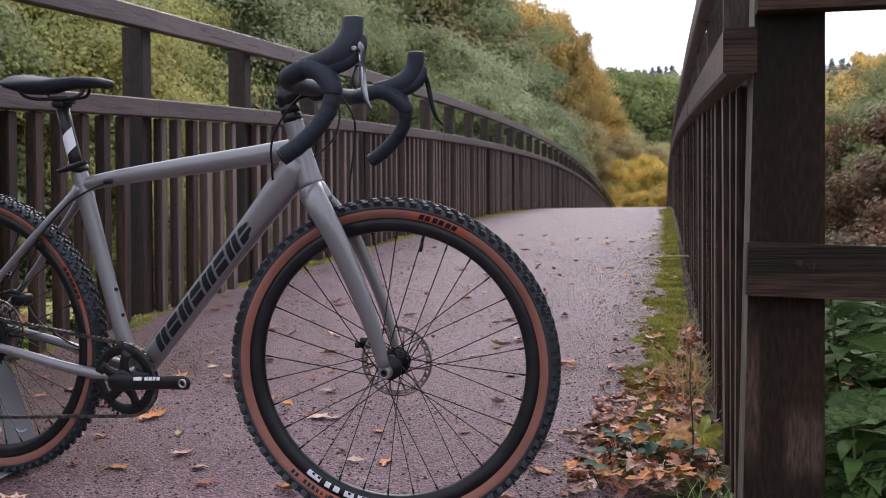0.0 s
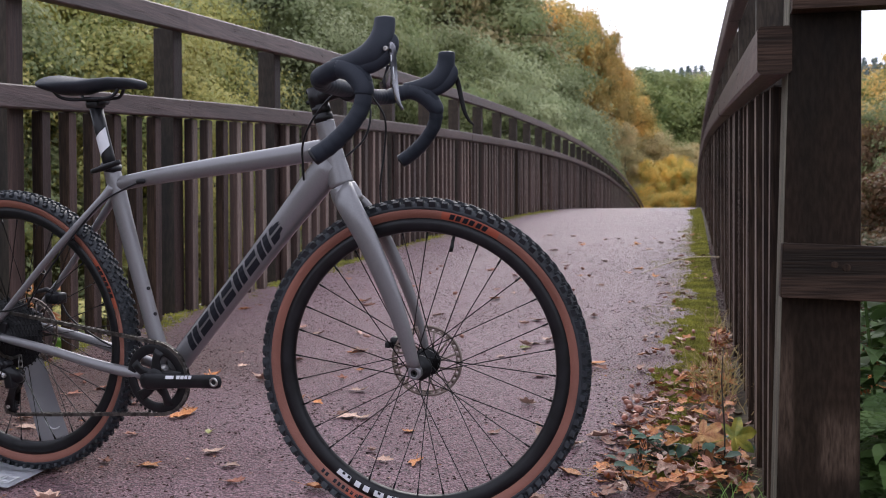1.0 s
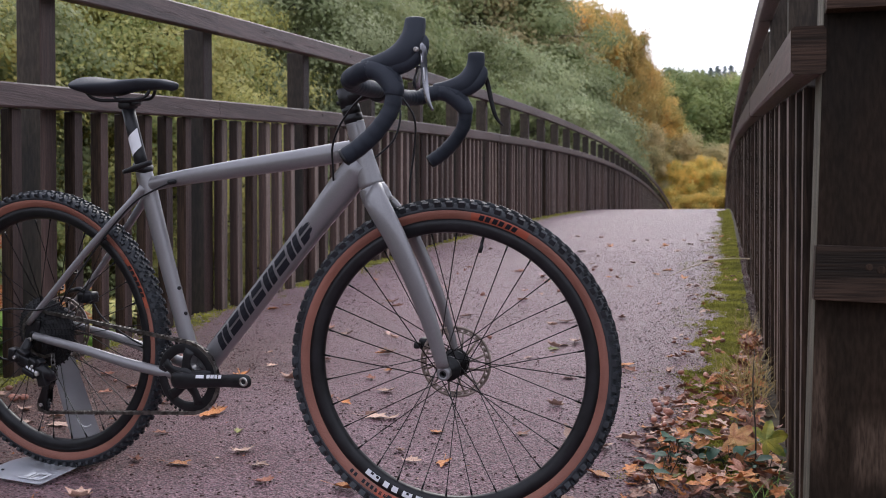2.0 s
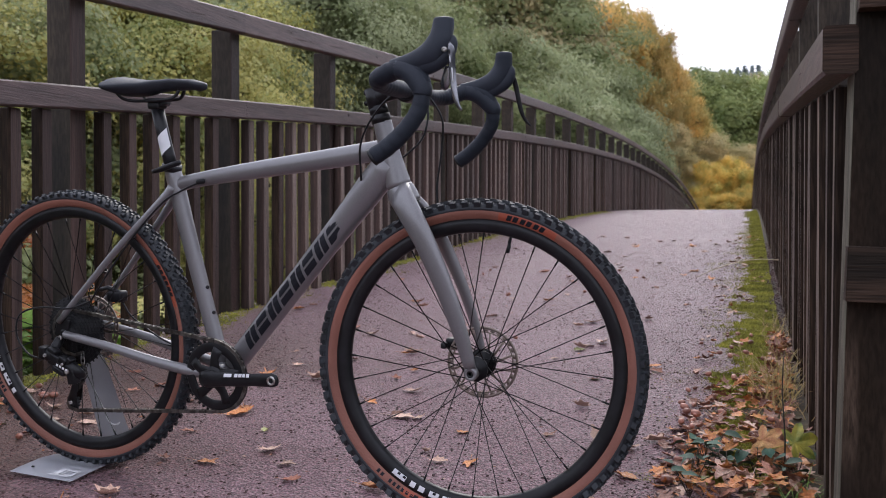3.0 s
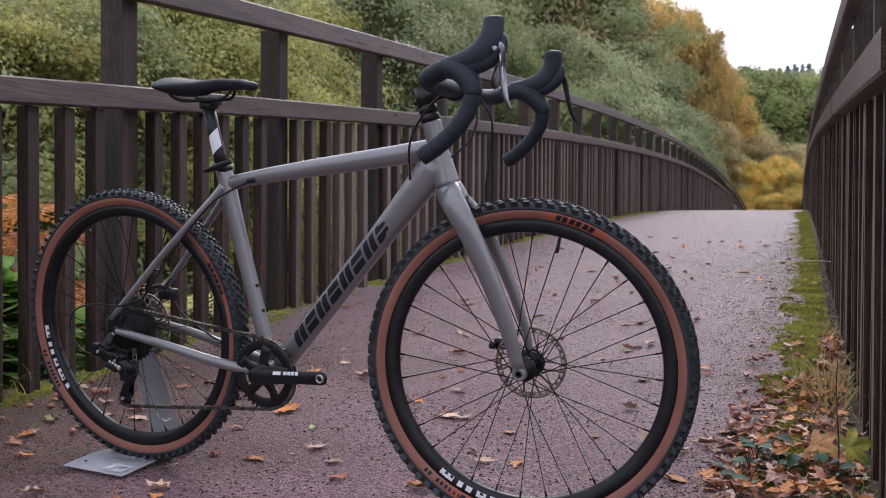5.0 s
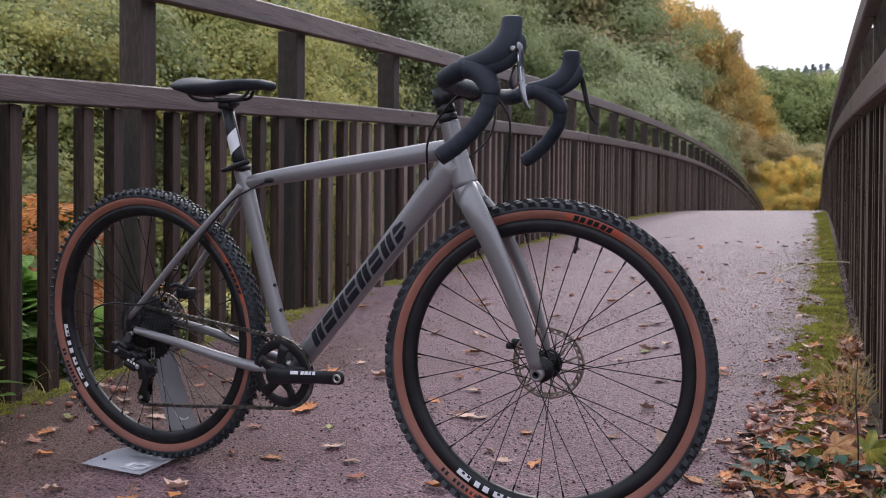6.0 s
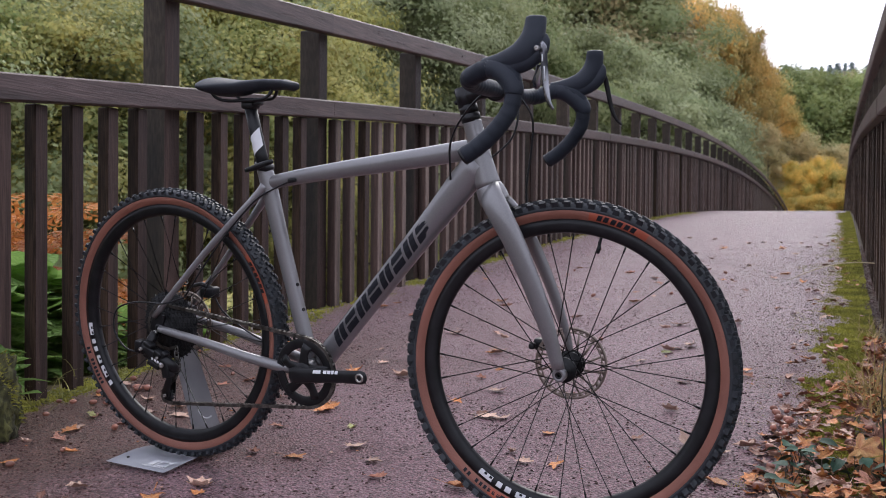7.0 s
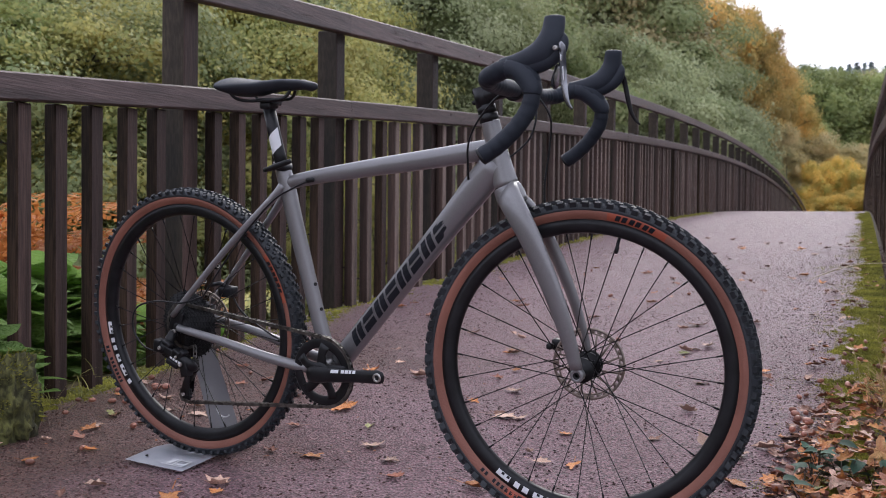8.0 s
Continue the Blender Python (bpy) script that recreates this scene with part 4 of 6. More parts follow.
def build_saddle():
    bm = bmesh.new()
    rings = []
    n, seg = 34, 24
    for i in range(n + 1):
        u = i / n
        x = 0.152 + 0.280 * u
        w = 0.070 * (1 - smooth_step(0.12, 0.62, u)) + 0.020
        w *= math.sqrt(max(0.0, 1 - ((u - 0.5) / 0.5) ** 8)) * (0.45 + 0.55 * smooth_step(-0.02, 0.12, u)) + 0.02
        top = 0.983 + float(np.interp(u, (0, 0.1, 0.4, 0.65, 0.85, 1), (0.003, 0.010, -0.001, 0.003, -0.001, -0.011)))
        deep = float(np.interp(u, (0, 0.06, 0.24, 0.5, 0.72, 0.95, 1), (0.004, 0.020, 0.038, 0.026, 0.022, 0.015, 0.006)))
        ring = []
        for k in range(seg):
            a = 2 * math.pi * k / seg
            cy, cz = math.cos(a), math.sin(a)
            y = w * math.copysign(abs(cy) ** 0.75, cy)
            droop = 0.012 * (abs(y) / 0.075) ** 2 * (1 - u)
            z = top - droop + (0.007 * min(1, deep / 0.012) * cz if cz > 0 else deep * cz * (1 - 0.2 * abs(cy)))
            if cz > 0.6 and 0.15 < u < 0.85:
                z -= 0.004 * (1 - min(1, abs(y) / 0.012))
            ring.append(bm.verts.new((x, y, z)))
        rings.append(ring)
    for a, b in zip(rings, rings[1:]):
        for k in range(seg):
            bm.faces.new((a[k], b[k], b[(k + 1) % seg], a[(k + 1) % seg]))
    bm.faces.new(rings[0])
    bm.faces.new(rings[-1][::-1])
    saddle = part("saddle", bm, SADDLE, bike, "black narrow racing saddle")
    for s in (-1, 1):
        bm = bmesh.new()
        tube(bm, [(0.200, s * 0.046, 0.964), (0.214, s * 0.040, 0.948), (0.238, s * 0.026, 0.941), (0.300, s * 0.022, 0.942), (0.335, s * 0.018, 0.944), (0.350, s * 0.013, 0.952), (0.358, s * 0.010, 0.964)], 0.0040, 10, smooth=4)
        part("saddle_rail", bm, BLACK, saddle)


build_saddle()

# cockpit
BAR_C = V((0.940, 0, 0.953))
BAR = steered(9.5) @ Matrix.Translation((-WHEELBASE + 0.006, 0, -AXLE_Z - 0.003)) @ Matrix.Translation(BAR_C) @ pose(0, 0, 0, -1.2, 0, 0) @ Matrix.Translation(-BAR_C)
bm = bmesh.new()
tube(bm, [(0.888, 0, 0.884), (0.884, 0, 0.902)], 0.0215, 24)
tube(bm, [(0.8838, 0, 0.9025), (0.879, 0, 0.920)], 0.0205, 24)
part("headset_spacer", bm, BLACK, bike)
bm = bmesh.new()
tube(bm, [(0.879, 0, 0.917), (0.868, 0, 0.958)], [0.0205, 0.0195], 24)
tube(bm, [(0.874, 0, 0.938), (0.900, 0, 0.945), (0.930, 0, 0.953)], [0.0185, 0.0165, 0.018], 20, smooth=3)
lathe(bm, [(0.014, -0.024), (0.0225, -0.024), (0.0235, -0.020), (0.0235, 0.020), (0.0225, 0.024), (0.014, 0.024)], 28, BAR @ Matrix.Translation(BAR_C))
for z in (0.926, 0.948):
    tube(bm, [(0.857, -0.012, z), (0.857, 0.014, z)], 0.005, 10)
part("stem", bm, BLACK, bike, "black alloy stem")


def build_bar(s):
    P = lambda x, y, z: BAR @ V((x + 0.004, s * y * 1.12, z))
    bm = bmesh.new()
    pts = [(0.940, 0.0, 0.953), (0.940, 0.045, 0.953), (0.940, 0.050, 0.953), (0.939, 0.13, 0.953), (0.941, 0.185, 0.955), (0.958, 0.225, 0.960), (0.996, 0.241, 0.972), (1.026, 0.247, 0.970), (1.038, 0.252, 0.950), (1.041, 0.255, 0.922), (1.035, 0.259, 0.890), (1.016, 0.263, 0.856), (0.991, 0.267, 0.827), (0.966, 0.270, 0.808)]
    sweep = (0.004, 0.010, 0.010, 0.008, 0.003, -0.003, -0.006) if s < 0 else (0.006, 0.016, 0.020, 0.020, 0.016, 0.011, 0.008)
    pts = pts[:7] + [(x + dx, y, z) for (x, y, z), dx in zip(pts[7:], sweep)]
    end, before = pts[-1], pts[-2]
    rad = [0.0158, 0.0158, 0.0175, 0.0180, 0.0182, 0.0188, 0.0186, 0.0180, 0.0170, 0.0165, 0.0163, 0.0166, 0.0170, 0.0170]
    run = spline([P(*q) for q in pts], 12)
    fat = [v.x for v in spline([(r, 0, 0) for r in rad], 12)]
    # the tape laps over itself every two centimetres
    far, lap = 0.0, []
    for i, q in enumerate(run):
        far += (q - run[i - 1]).length if i else 0.0
        lap.append(fat[i] * (0.965 + 0.065 * ((far / 0.021) % 1.0)) if i > 14 else fat[i])
    tube(bm, run, lap, 20)
    bar = part("handlebar", bm, TAPE, bike, "black drop handlebar wrapped in tape")
    bm = bmesh.new()
    e, d = P(*end), (P(*end) - P(*before)).normalized()
    tube(bm, [e - d * 0.002, e + d * 0.003, e + d * 0.0045], [0.0172, 0.0172, 0.013], 18)
    part("bar_plug", bm, BLACK, bar)
    bm = bmesh.new()
    tube(bm, [P(0.988, 0.239, 0.974), P(1.018, 0.245, 0.980), P(1.045, 0.249, 0.988), P(1.068, 0.251, 1.000), P(1.082, 0.251, 1.020), P(1.087, 0.249, 1.040), P(1.0885, 0.247, 1.056), P(1.0885, 0.247, 1.063), P(1.0885, 0.247, 1.0655)],
         [0.0180, 0.0195, 0.0220, 0.0248, 0.0235, 0.0210, 0.0200, 0.0186, 0.0130], 22, flat=0.78, smooth=4)
    tube(bm, [P(1.040, 0.250, 0.972), P(1.068, 0.251, 0.982), P(1.094, 0.250, 0.998), P(1.104, 0.249, 1.018), P(1.103, 0.249, 1.032)], [0.016, 0.0185, 0.0165, 0.0125, 0.006], 16, flat=0.74, smooth=4)
    tube(bm, [P(0.998, 0.2415, 0.973), P(1.020, 0.246, 0.969), P(1.032 + 0.7 * sweep[1], 0.251, 0.954), P(1.040 + sweep[2], 0.254, 0.934), P(1.040 + sweep[2], 0.255, 0.922)], [0.0190, 0.0205, 0.0208, 0.0195, 0.0176], 18, smooth=4)
    hood = part("brake_hood", bm, HOOD, bar, "black rubber brake hood")
    # lever
    bm = bmesh.new()
    run = [P(1.101, 0.258, 1.016), P(1.107, 0.262, 1.004), P(1.110, 0.266, 0.985), P(1.113, 0.268, 0.955), P(1.117, 0.270, 0.925), P(1.123, 0.272, 0.905), P(1.131, 0.273, 0.893)]
    if s > 0:
        run = [q + V((0.020 * (k / 6) ** 1.4, 0, 0)) for k, q in enumerate(run)]
    slim = 0.82 if s < 0 else 0.66
    tube(bm, run, [slim * r for r in (0.0060, 0.0096, 0.0092, 0.0086, 0.0076, 0.0055, 0.003)], 14, flat=0.42, smooth=5)
    lever = part("brake_lever", bm, LEVER if s < 0 else BLACK, bar, "glossy black brake lever")
    if s < 0:
        fine = spline(run, 6)
        # pale strips: partly print, partly bright reflection drawn as solid marks
        for k0, k1, side in ((10, 13, -0.0015), (15, 20, 0.0012)):
            bm = bmesh.new()
            tube(bm, [q + V((side, -0.0042, 0)) for q in fine[k0:k1 + 1]], 0.0011, 6, flat=0.4)
            part("lever_print_glint", bm, WHITE, lever, "pale printed mark")
        bm = bmesh.new()
        tube(bm, [P(1.094, 0.240, 0.978), P(1.093, 0.238, 0.962), P(1.088, 0.235, 0.944), P(1.083, 0.232, 0.936)], [0.005, 0.0085, 0.0100, 0.006], 12, flat=0.35, smooth=3)
        part("shift_paddle", bm, LEVER, bar)
    bm = bmesh.new()
    disc(bm, 0.0046, -0.003, 0.003, Matrix.Translation(P(1.097, 0.2685, 1.004)), 14)
    part("hood_bolt", bm, STEEL, bar)


build_bar(-1)
build_bar(1)

for run, r in ((((0.955, -0.06, 0.950), (0.930, -0.075, 0.925), (0.885, -0.06, 0.880), (0.855, -0.040, 0.835), (0.850, -0.032, 0.790), (0.846, -0.024, 0.760)), 0.0024),
               (((0.965, 0.05, 0.945), (0.985, 0.03, 0.900), (0.975, 0.02, 0.850), (0.940, 0.012, 0.815), (0.915, 0.005, 0.800)), 0.0024),
               (((0.970, 0.06, 0.945), (1.000, 0.07, 0.890), (0.995, 0.075, 0.820), (0.985, 0.07, 0.740), (0.990, 0.066, 0.660)), 0.0024)):
    bm = bmesh.new()
    tube(bm, run, r, 8, smooth=6)
    part("cable", bm, BLACK, bike, "thin black cable")

# drivetrain
RING_C = (0.452, 0, 0.290)
bm = bmesh.new()
mm = Matrix.Translation(RING_C)
lathe(bm, [(0.0595, -0.0530), (0.062, -0.0545), (0.080, -0.0545), (0.083, -0.0530), (0.083, -0.0495), (0.0595, -0.0495)], 80, mm)
for k in range(40):
    a = 2 * math.pi * k / 40
    q = mm @ Matrix.Rotation(-a, 4, "Y")
    box(bm, (0.082, -0.0528, -0.0032), (0.0895, -0.0502, 0.0032), 0, m=q)
for k in range(5):
    a = 2 * math.pi * (k + 0.1) / 5
    tube(bm, [mm @ V((0.012 * math.cos(a), -0.056, 0.012 * math.sin(a))), mm @ V((0.045 * math.cos(a + 0.12), -0.056, 0.045 * math.sin(a + 0.12))), mm @ V((0.069 * math.cos(a), -0.053, 0.069 * math.sin(a)))], [0.018, 0.0115, 0.0145], 10, flat=0.3, smooth=2)
disc(bm, 0.026, -0.062, -0.046, mm, 28)
part("chainring", bm, BLACK, bike, "black toothed chainring")
bm = bmesh.new()
A0, A1 = V((0.447, -0.082, 0.2905)), V((0.640, -0.092, 0.309))
tube(bm, [A0 - (A1 - A0).normalized() * 0.019, A0 - (A1 - A0).normalized() * 0.015, A0, A0.lerp(A1, 0.25), A0.lerp(A1, 0.7), A1, A1 + (A1 - A0).normalized() * 0.012, A1 + (A1 - A0).normalized() * 0.0155], [0.008, 0.0165, 0.0205, 0.0175, 0.0150, 0.0165, 0.0125, 0.006], 18, side=(0, 1, 0), flat=0.42)
crank = part("crank_arm", bm, BLACK, bike, "black crank arm without a pedal")
bm = bmesh.new()
lathe(bm, [(0.0062, -0.0088), (0.0105, -0.0088), (0.0105, 0.0088), (0.0062, 0.0088)], 24, Matrix.Translation(A1))
part("pedal_eye", bm, STEEL, crank, "bare metal pedal eye")
bm = bmesh.new()
for t0, t1 in ((0.30, 0.42), (0.46, 0.51), (0.52, 0.57), (0.58, 0.62), (0.635, 0.68)):
    tube_patch(bm, A0, A1, 0.0165, t0, t1, 25, 58, 0.01, flat=0.42)
part("crank_print", bm, WHITE, crank, "pale printed blocks", smooth=False)

bm = bmesh.new()
for k in range(10):
    r = 0.026 + 0.0070 * k
    y = -0.052 + 0.0034 * k
    lathe(bm, [(max(0.012, r - 0.024), y - 0.0009), (r, y - 0.0009), (r, y + 0.0009), (max(0.012, r - 0.024), y + 0.0009)], 48, REAR)
    nt = 11 + 3 * k
    for j in range(nt):
        box(bm, (r - 0.001, y - 0.0008, -0.0022), (r + 0.0045, y + 0.0008, 0.0022), 0, m=REAR @ Matrix.Rotation(2 * math.pi * j / nt, 4, "Y"))
disc(bm, 0.020, -0.058, -0.015, REAR, 24)
part("cassette", bm, COGS, bike, "dark sprocket cassette")


def build_chain():
    """Links along both runs, round the ring and the cage wheels."""
    pts = []
    rc = 0.0865
    for k in range(19):
        a = radians(86 - k * 9.6)
        pts.append(V((RING_C[0] + rc * math.cos(a), -0.0515, RING_C[2] + rc * math.sin(a))))
    low, up = V((0.008, -0.056, 0.176)), V((0.030, -0.050, 0.262))
    pts += [V((0.020, -0.056, 0.160)), V((-0.006, -0.056, 0.165)), V((-0.012, -0.056, 0.185)), V((0.03, -0.052, 0.225)), V((0.045, -0.048, 0.255)), V((0.035, -0.045, 0.285))]
    for k in range(9):
        a = radians(-60 - k * 25)
        pts.append(REAR @ V((0.060 * math.cos(a), -0.036, 0.060 * math.sin(a))))
    pts.append(pts[0].copy())
    dense = []
    for a, b in zip(pts, pts[1:]):
        n = max(1, int((b - a).length / 0.002))
        dense += [a.lerp(b, i / n) for i in range(n)]
    bm = bmesh.new()
    acc, last, k = 0.0, dense[0], 0
    for q in dense[1:]:
        if (q - last).length >= 0.0127:
            d = (q - last).normalized()
            rot = d.to_track_quat("X", "Z").to_matrix().to_4x4()
            w = 0.0042 if k % 2 else 0.0030
            mid = Matrix.Translation((q + last) / 2) @ rot
            for s in (-1, 1):
                box(bm, (-0.0095, s * w - 0.0006, -0.0040), (0.0095, s * w + 0.0006, 0.0040), 0, m=mid)
            disc(bm, 0.0040, -0.004, 0.004, Matrix.Translation(last) @ rot, 8)
            last, k = q.copy(), k + 1
    part("chain", bm, CHAIN, bike, "bare metal chain", smooth=False)


build_chain()
bm = bmesh.new()
tube(bm, [(-0.008, -0.070, 0.350), (-0.016, -0.080, 0.330), (-0.020, -0.088, 0.312)], [0.011, 0.013, 0.014], 14)
tube(bm, [(-0.030, -0.095, 0.311), (-0.020, -0.096, 0.307), (0.004, -0.098, 0.298), (0.040, -0.098, 0.286), (0.062, -0.092, 0.270), (0.060, -0.076, 0.258)], [0.008, 0.011, 0.013, 0.017, 0.018, 0.012], 16, flat=0.7, smooth=3)
lathe(bm, [(0.0005, -0.108), (0.016, -0.107), (0.019, -0.102), (0.019, -0.085), (0.0005, -0.084)], 24, Matrix.Translation((0.046, 0, 0.278)), closed=False)
box(bm, (-0.026, -0.106, -0.0125), (0.026, -0.100, -0.0035), 0.002, m=Matrix.Translation((0.012, 0, 0.300)) @ pose(0, 0, 0, 0, 17, 0))
box(bm, (-0.024, -0.106, 0.0015), (0.028, -0.101, 0.0085), 0.002, m=Matrix.Translation((0.012, 0, 0.300)) @ pose(0, 0, 0, 0, 17, 0))
box(bm, (-0.012, -0.105, -0.012), (0.012, -0.078, 0.012), 0.004, m=Matrix.Translation((-0.020, 0, 0.312)) @ pose(0, 0, 0, 0, 30, 0))
slant = Matrix.Translation((0.012, 0, 0.296)) @ pose(0, 0, 0, 0, 22, 0)
box(bm, (-0.036, -0.104, -0.019), (0.040, -0.074, 0.012), 0.006, m=slant)
box(bm, (-0.040, -0.109, -0.006), (0.020, -0.100, 0.016), 0.004, m=slant)
lathe(bm, [(0.0005, -0.110), (0.013, -0.109), (0.016, -0.104), (0.016, -0.074), (0.0005, -0.073)], 24, Matrix.Translation((-0.022, 0, 0.313)), closed=False)
der = part("rear_derailleur", bm, BLACK, bike, "black rear derailleur")
for k, (x, z, w, h, turn) in enumerate(((-0.034, 0.318, 0.010, 0.016, 10), (-0.006, 0.322, 0.014, 0.008, 22), (0.030, 0.302, 0.012, 0.010, 30), (0.052, 0.262, 0.012, 0.018, -8), (0.016, 0.276, 0.020, 0.007, 22), (0.044, 0.300, 0.007, 0.012, 40))):
    bm = bmesh.new()
    box(bm, (-w, -0.112 + 0.004 * (k % 2), -h), (w, -0.086, h), 0.003, m=Matrix.Translation((x, 0, z)) @ pose(0, 0, 0, 0, turn, 0))
    part("link_plate", bm, BLACK, der)
for x, y, z, r in ((-0.022, -0.1135, 0.314, 0.0045), (0.034, -0.1135, 0.296, 0.0035), (0.046, -0.1125, 0.278, 0.0060), (0.008, -0.068, 0.182, 0.0045), (-0.004, -0.077, 0.352, 0.0060)):
    bm = bmesh.new()
    lathe(bm, [(0.0004, -0.001), (r * 0.5, -0.001), (r * 0.55, -0.002), (r, -0.002), (r, 0.004), (0.0004, 0.004)], 14, Matrix.Translation((x, y, z)), closed=False)
    part("bolt", bm, STEEL, der, "bare metal bolt")
bm = bmesh.new()
for y in (-0.064, -0.046):
    tube(bm, [(0.036, y, 0.262), (0.022, y, 0.225), (0.008, y, 0.182)], [0.014, 0.010, 0.015], 12, flat=0.10)
part("cage", bm, BLACK, der)
for x, z in ((0.036, 0.258), (0.008, 0.182)):
    bm = bmesh.new()
    q = Matrix.Translation((x, 0, z))
    rims = []
    for y in (-0.058, -0.052):
        rims.append([bm.verts.new(q @ V((r * math.cos(a), y, r * math.sin(a)))) for k in range(66) for r, a in (((0.0205, 0.0205, 0.0195, 0.0165, 0.0160, 0.0180)[k % 6], 2 * math.pi * k / 66),)])
    bm.faces.new(rims[0])
    bm.faces.new(rims[1][::-1])
    for k in range(66):
        bm.faces.new((rims[0][k], rims[1][k], rims[1][(k + 1) % 66], rims[0][(k + 1) % 66]))
    part("jockey_wheel", bm, BLACK, der)
bm = bmesh.new()
for t0 in (0.1, 0.32, 0.54, 0.76):
    tube_patch(bm, (0.014, -0.098, 0.296), (0.056, -0.098, 0.280), 0.0215, t0, t0 + 0.15, -6, 10, 0, flat=0.82, lift=0.002)
part("derailleur_print", bm, WHITE, der, "pale printed mark", smooth=False)
bm = bmesh.new()
tube(bm, [(0.10, -0.070, 0.452), (0.03, -0.075, 0.430), (-0.06, -0.080, 0.428), (-0.125, -0.085, 0.405), (-0.135, -0.090, 0.350), (-0.095, -0.092, 0.305), (-0.03, -0.092, 0.298), (0.0, -0.092, 0.300)], 0.0024, 8, smooth=6)
part("gear_cable", bm, BLACK, bike, "black looped gear cable")
bm = bmesh.new()
tube(bm, [(0.40, -0.018, 0.745), (0.36, -0.024, 0.728), (0.31, -0.032, 0.700), (0.24, -0.046, 0.630), (0.17, -0.060, 0.545), (0.10, -0.070, 0.452)], 0.0024, 8, smooth=5)
part("gear_cable", bm, BLACK, bike)
bm = bmesh.new()
tube(bm, [(0.42, 0.020, 0.275), (0.33, 0.045, 0.305), (0.22, 0.052, 0.335), (0.12, 0.056, 0.385), (0.085, 0.056, 0.43)], 0.0024, 8, smooth=5)
part("brake_cable", bm, BLACK, bike)
for t in (0.35, 0.6, 0.72):
    bm = bmesh.new()
    q = V((0.326, -0.012, 0.735)).lerp(V((-0.012, -0.067, 0.392)), t)
    d = V((0.338, 0.055, 0.343)).normalized()
    lathe(bm, [(0.0095, -0.003), (0.0115, -0.003), (0.0115, 0.003), (0.0095, 0.003)], 14, Matrix.Translation(q) @ d.to_track_quat("Y", "Z").to_matrix().to_4x4())
    part("cable_tie", bm, BLACK, bike)


# ---------------------------------------------------------------- the stand under the rear wheel
def build_stand():
    root = thing("bicycle_stand", "folded grey metal bicycle stand under the rear wheel", "bicycle stand", m=BIKE)
    bm = bmesh.new()
    n = 10
    rows = []
    for i in range(n + 1):
        u = i / n
        y = -0.142 + 0.225 * u
        w = smooth_step(0.45, 0.9, u)
        row = []
        x0, x1 = -0.145 * (1 - w) - 0.085 * w, 0.060 * (1 - w) + 0.075 * w
        for x in (x0, x0 + 0.006, x1 - 0.006, x1):
            row.append(bm.verts.new((x, y, 0.004 + 0.004 * w - 0.0 * u)))
        rows.append(row)
    for a, b in zip(rows, rows[1:]):
        for k in range(3):
            bm.faces.new((a[k], a[k + 1], b[k + 1], b[k]))
    r = bmesh.ops.solidify(bm, geom=bm.faces[:], thickness=0.003)
    base = part("base_plate", bm, STAND, root, smooth=False)
    bm = bmesh.new()
    rows = []
    for i in range(9):
        u = i / 8
        z = 0.008 + 0.345 * u
        x0, x1 = -0.036 - 0.085 * u, 0.077 - 0.115 * u
        rows.append([bm.verts.new((x0, 0.083 - 0.004 * u, z)), bm.verts.new(((x0 + x1) / 2, 0.083 - 0.004 * u, z)), bm.verts.new((x1, 0.083 - 0.004 * u, z))])
    for a, b in zip(rows, rows[1:]):
        for k in range(2):
            bm.faces.new((a[k], a[k + 1], b[k + 1], b[k]))
    bmesh.ops.solidify(bm, geom=bm.faces[:], thickness=0.003)
    fin = part("upright_plate", bm, STAND_SHADED, root, smooth=False)
    bm = bmesh.new()
    for k, (x, y, w, h) in enumerate(((-0.018, -0.118, 0.016, 0.034), (0.004, -0.118, 0.006, 0.034), (0.014, -0.118, 0.020, 0.007), (0.014, -0.091, 0.020, 0.007), (0.036, -0.118, 0.006, 0.034), (-0.030, -0.126, 0.075, 0.004))):
        box(bm, (x, y, 0.0075), (x + w, y + h, 0.0082))
    part("plate_print", bm, WHITE, base, "white printed blocks", smooth=False)
    bm = bmesh.new()
    tube(bm, [(0.012 + 0.026 * math.cos(radians(a)), 0.0785, 0.105 + 0.026 * math.sin(radians(a))) for a in range(190, 330, 14)], 0.002, 6)
    part("arc_print", bm, WHITE, fin, "white printed arc", smooth=False)
    bm = bmesh.new()
    disc(bm, 0.004, -0.001, 0.001, Matrix.Translation((-0.105, -0.10, 0.0078)) @ pose(0, 0, 0, 90, 0, 0), 14)
    part("hole", bm, BLACK, base, "small dark hole", smooth=False)
    return root


build_stand()


# ---------------------------------------------------------------- plants
EYE = V((1.65, -2.3, 0.61))


def quad_mesh(name, verts, faces, material, smooth=False):
    me = bpy.data.meshes.new(name)
    me.from_pydata(verts, [], faces)
    me.materials.append(material)
    if smooth:
        me.shade_smooth()
    return me


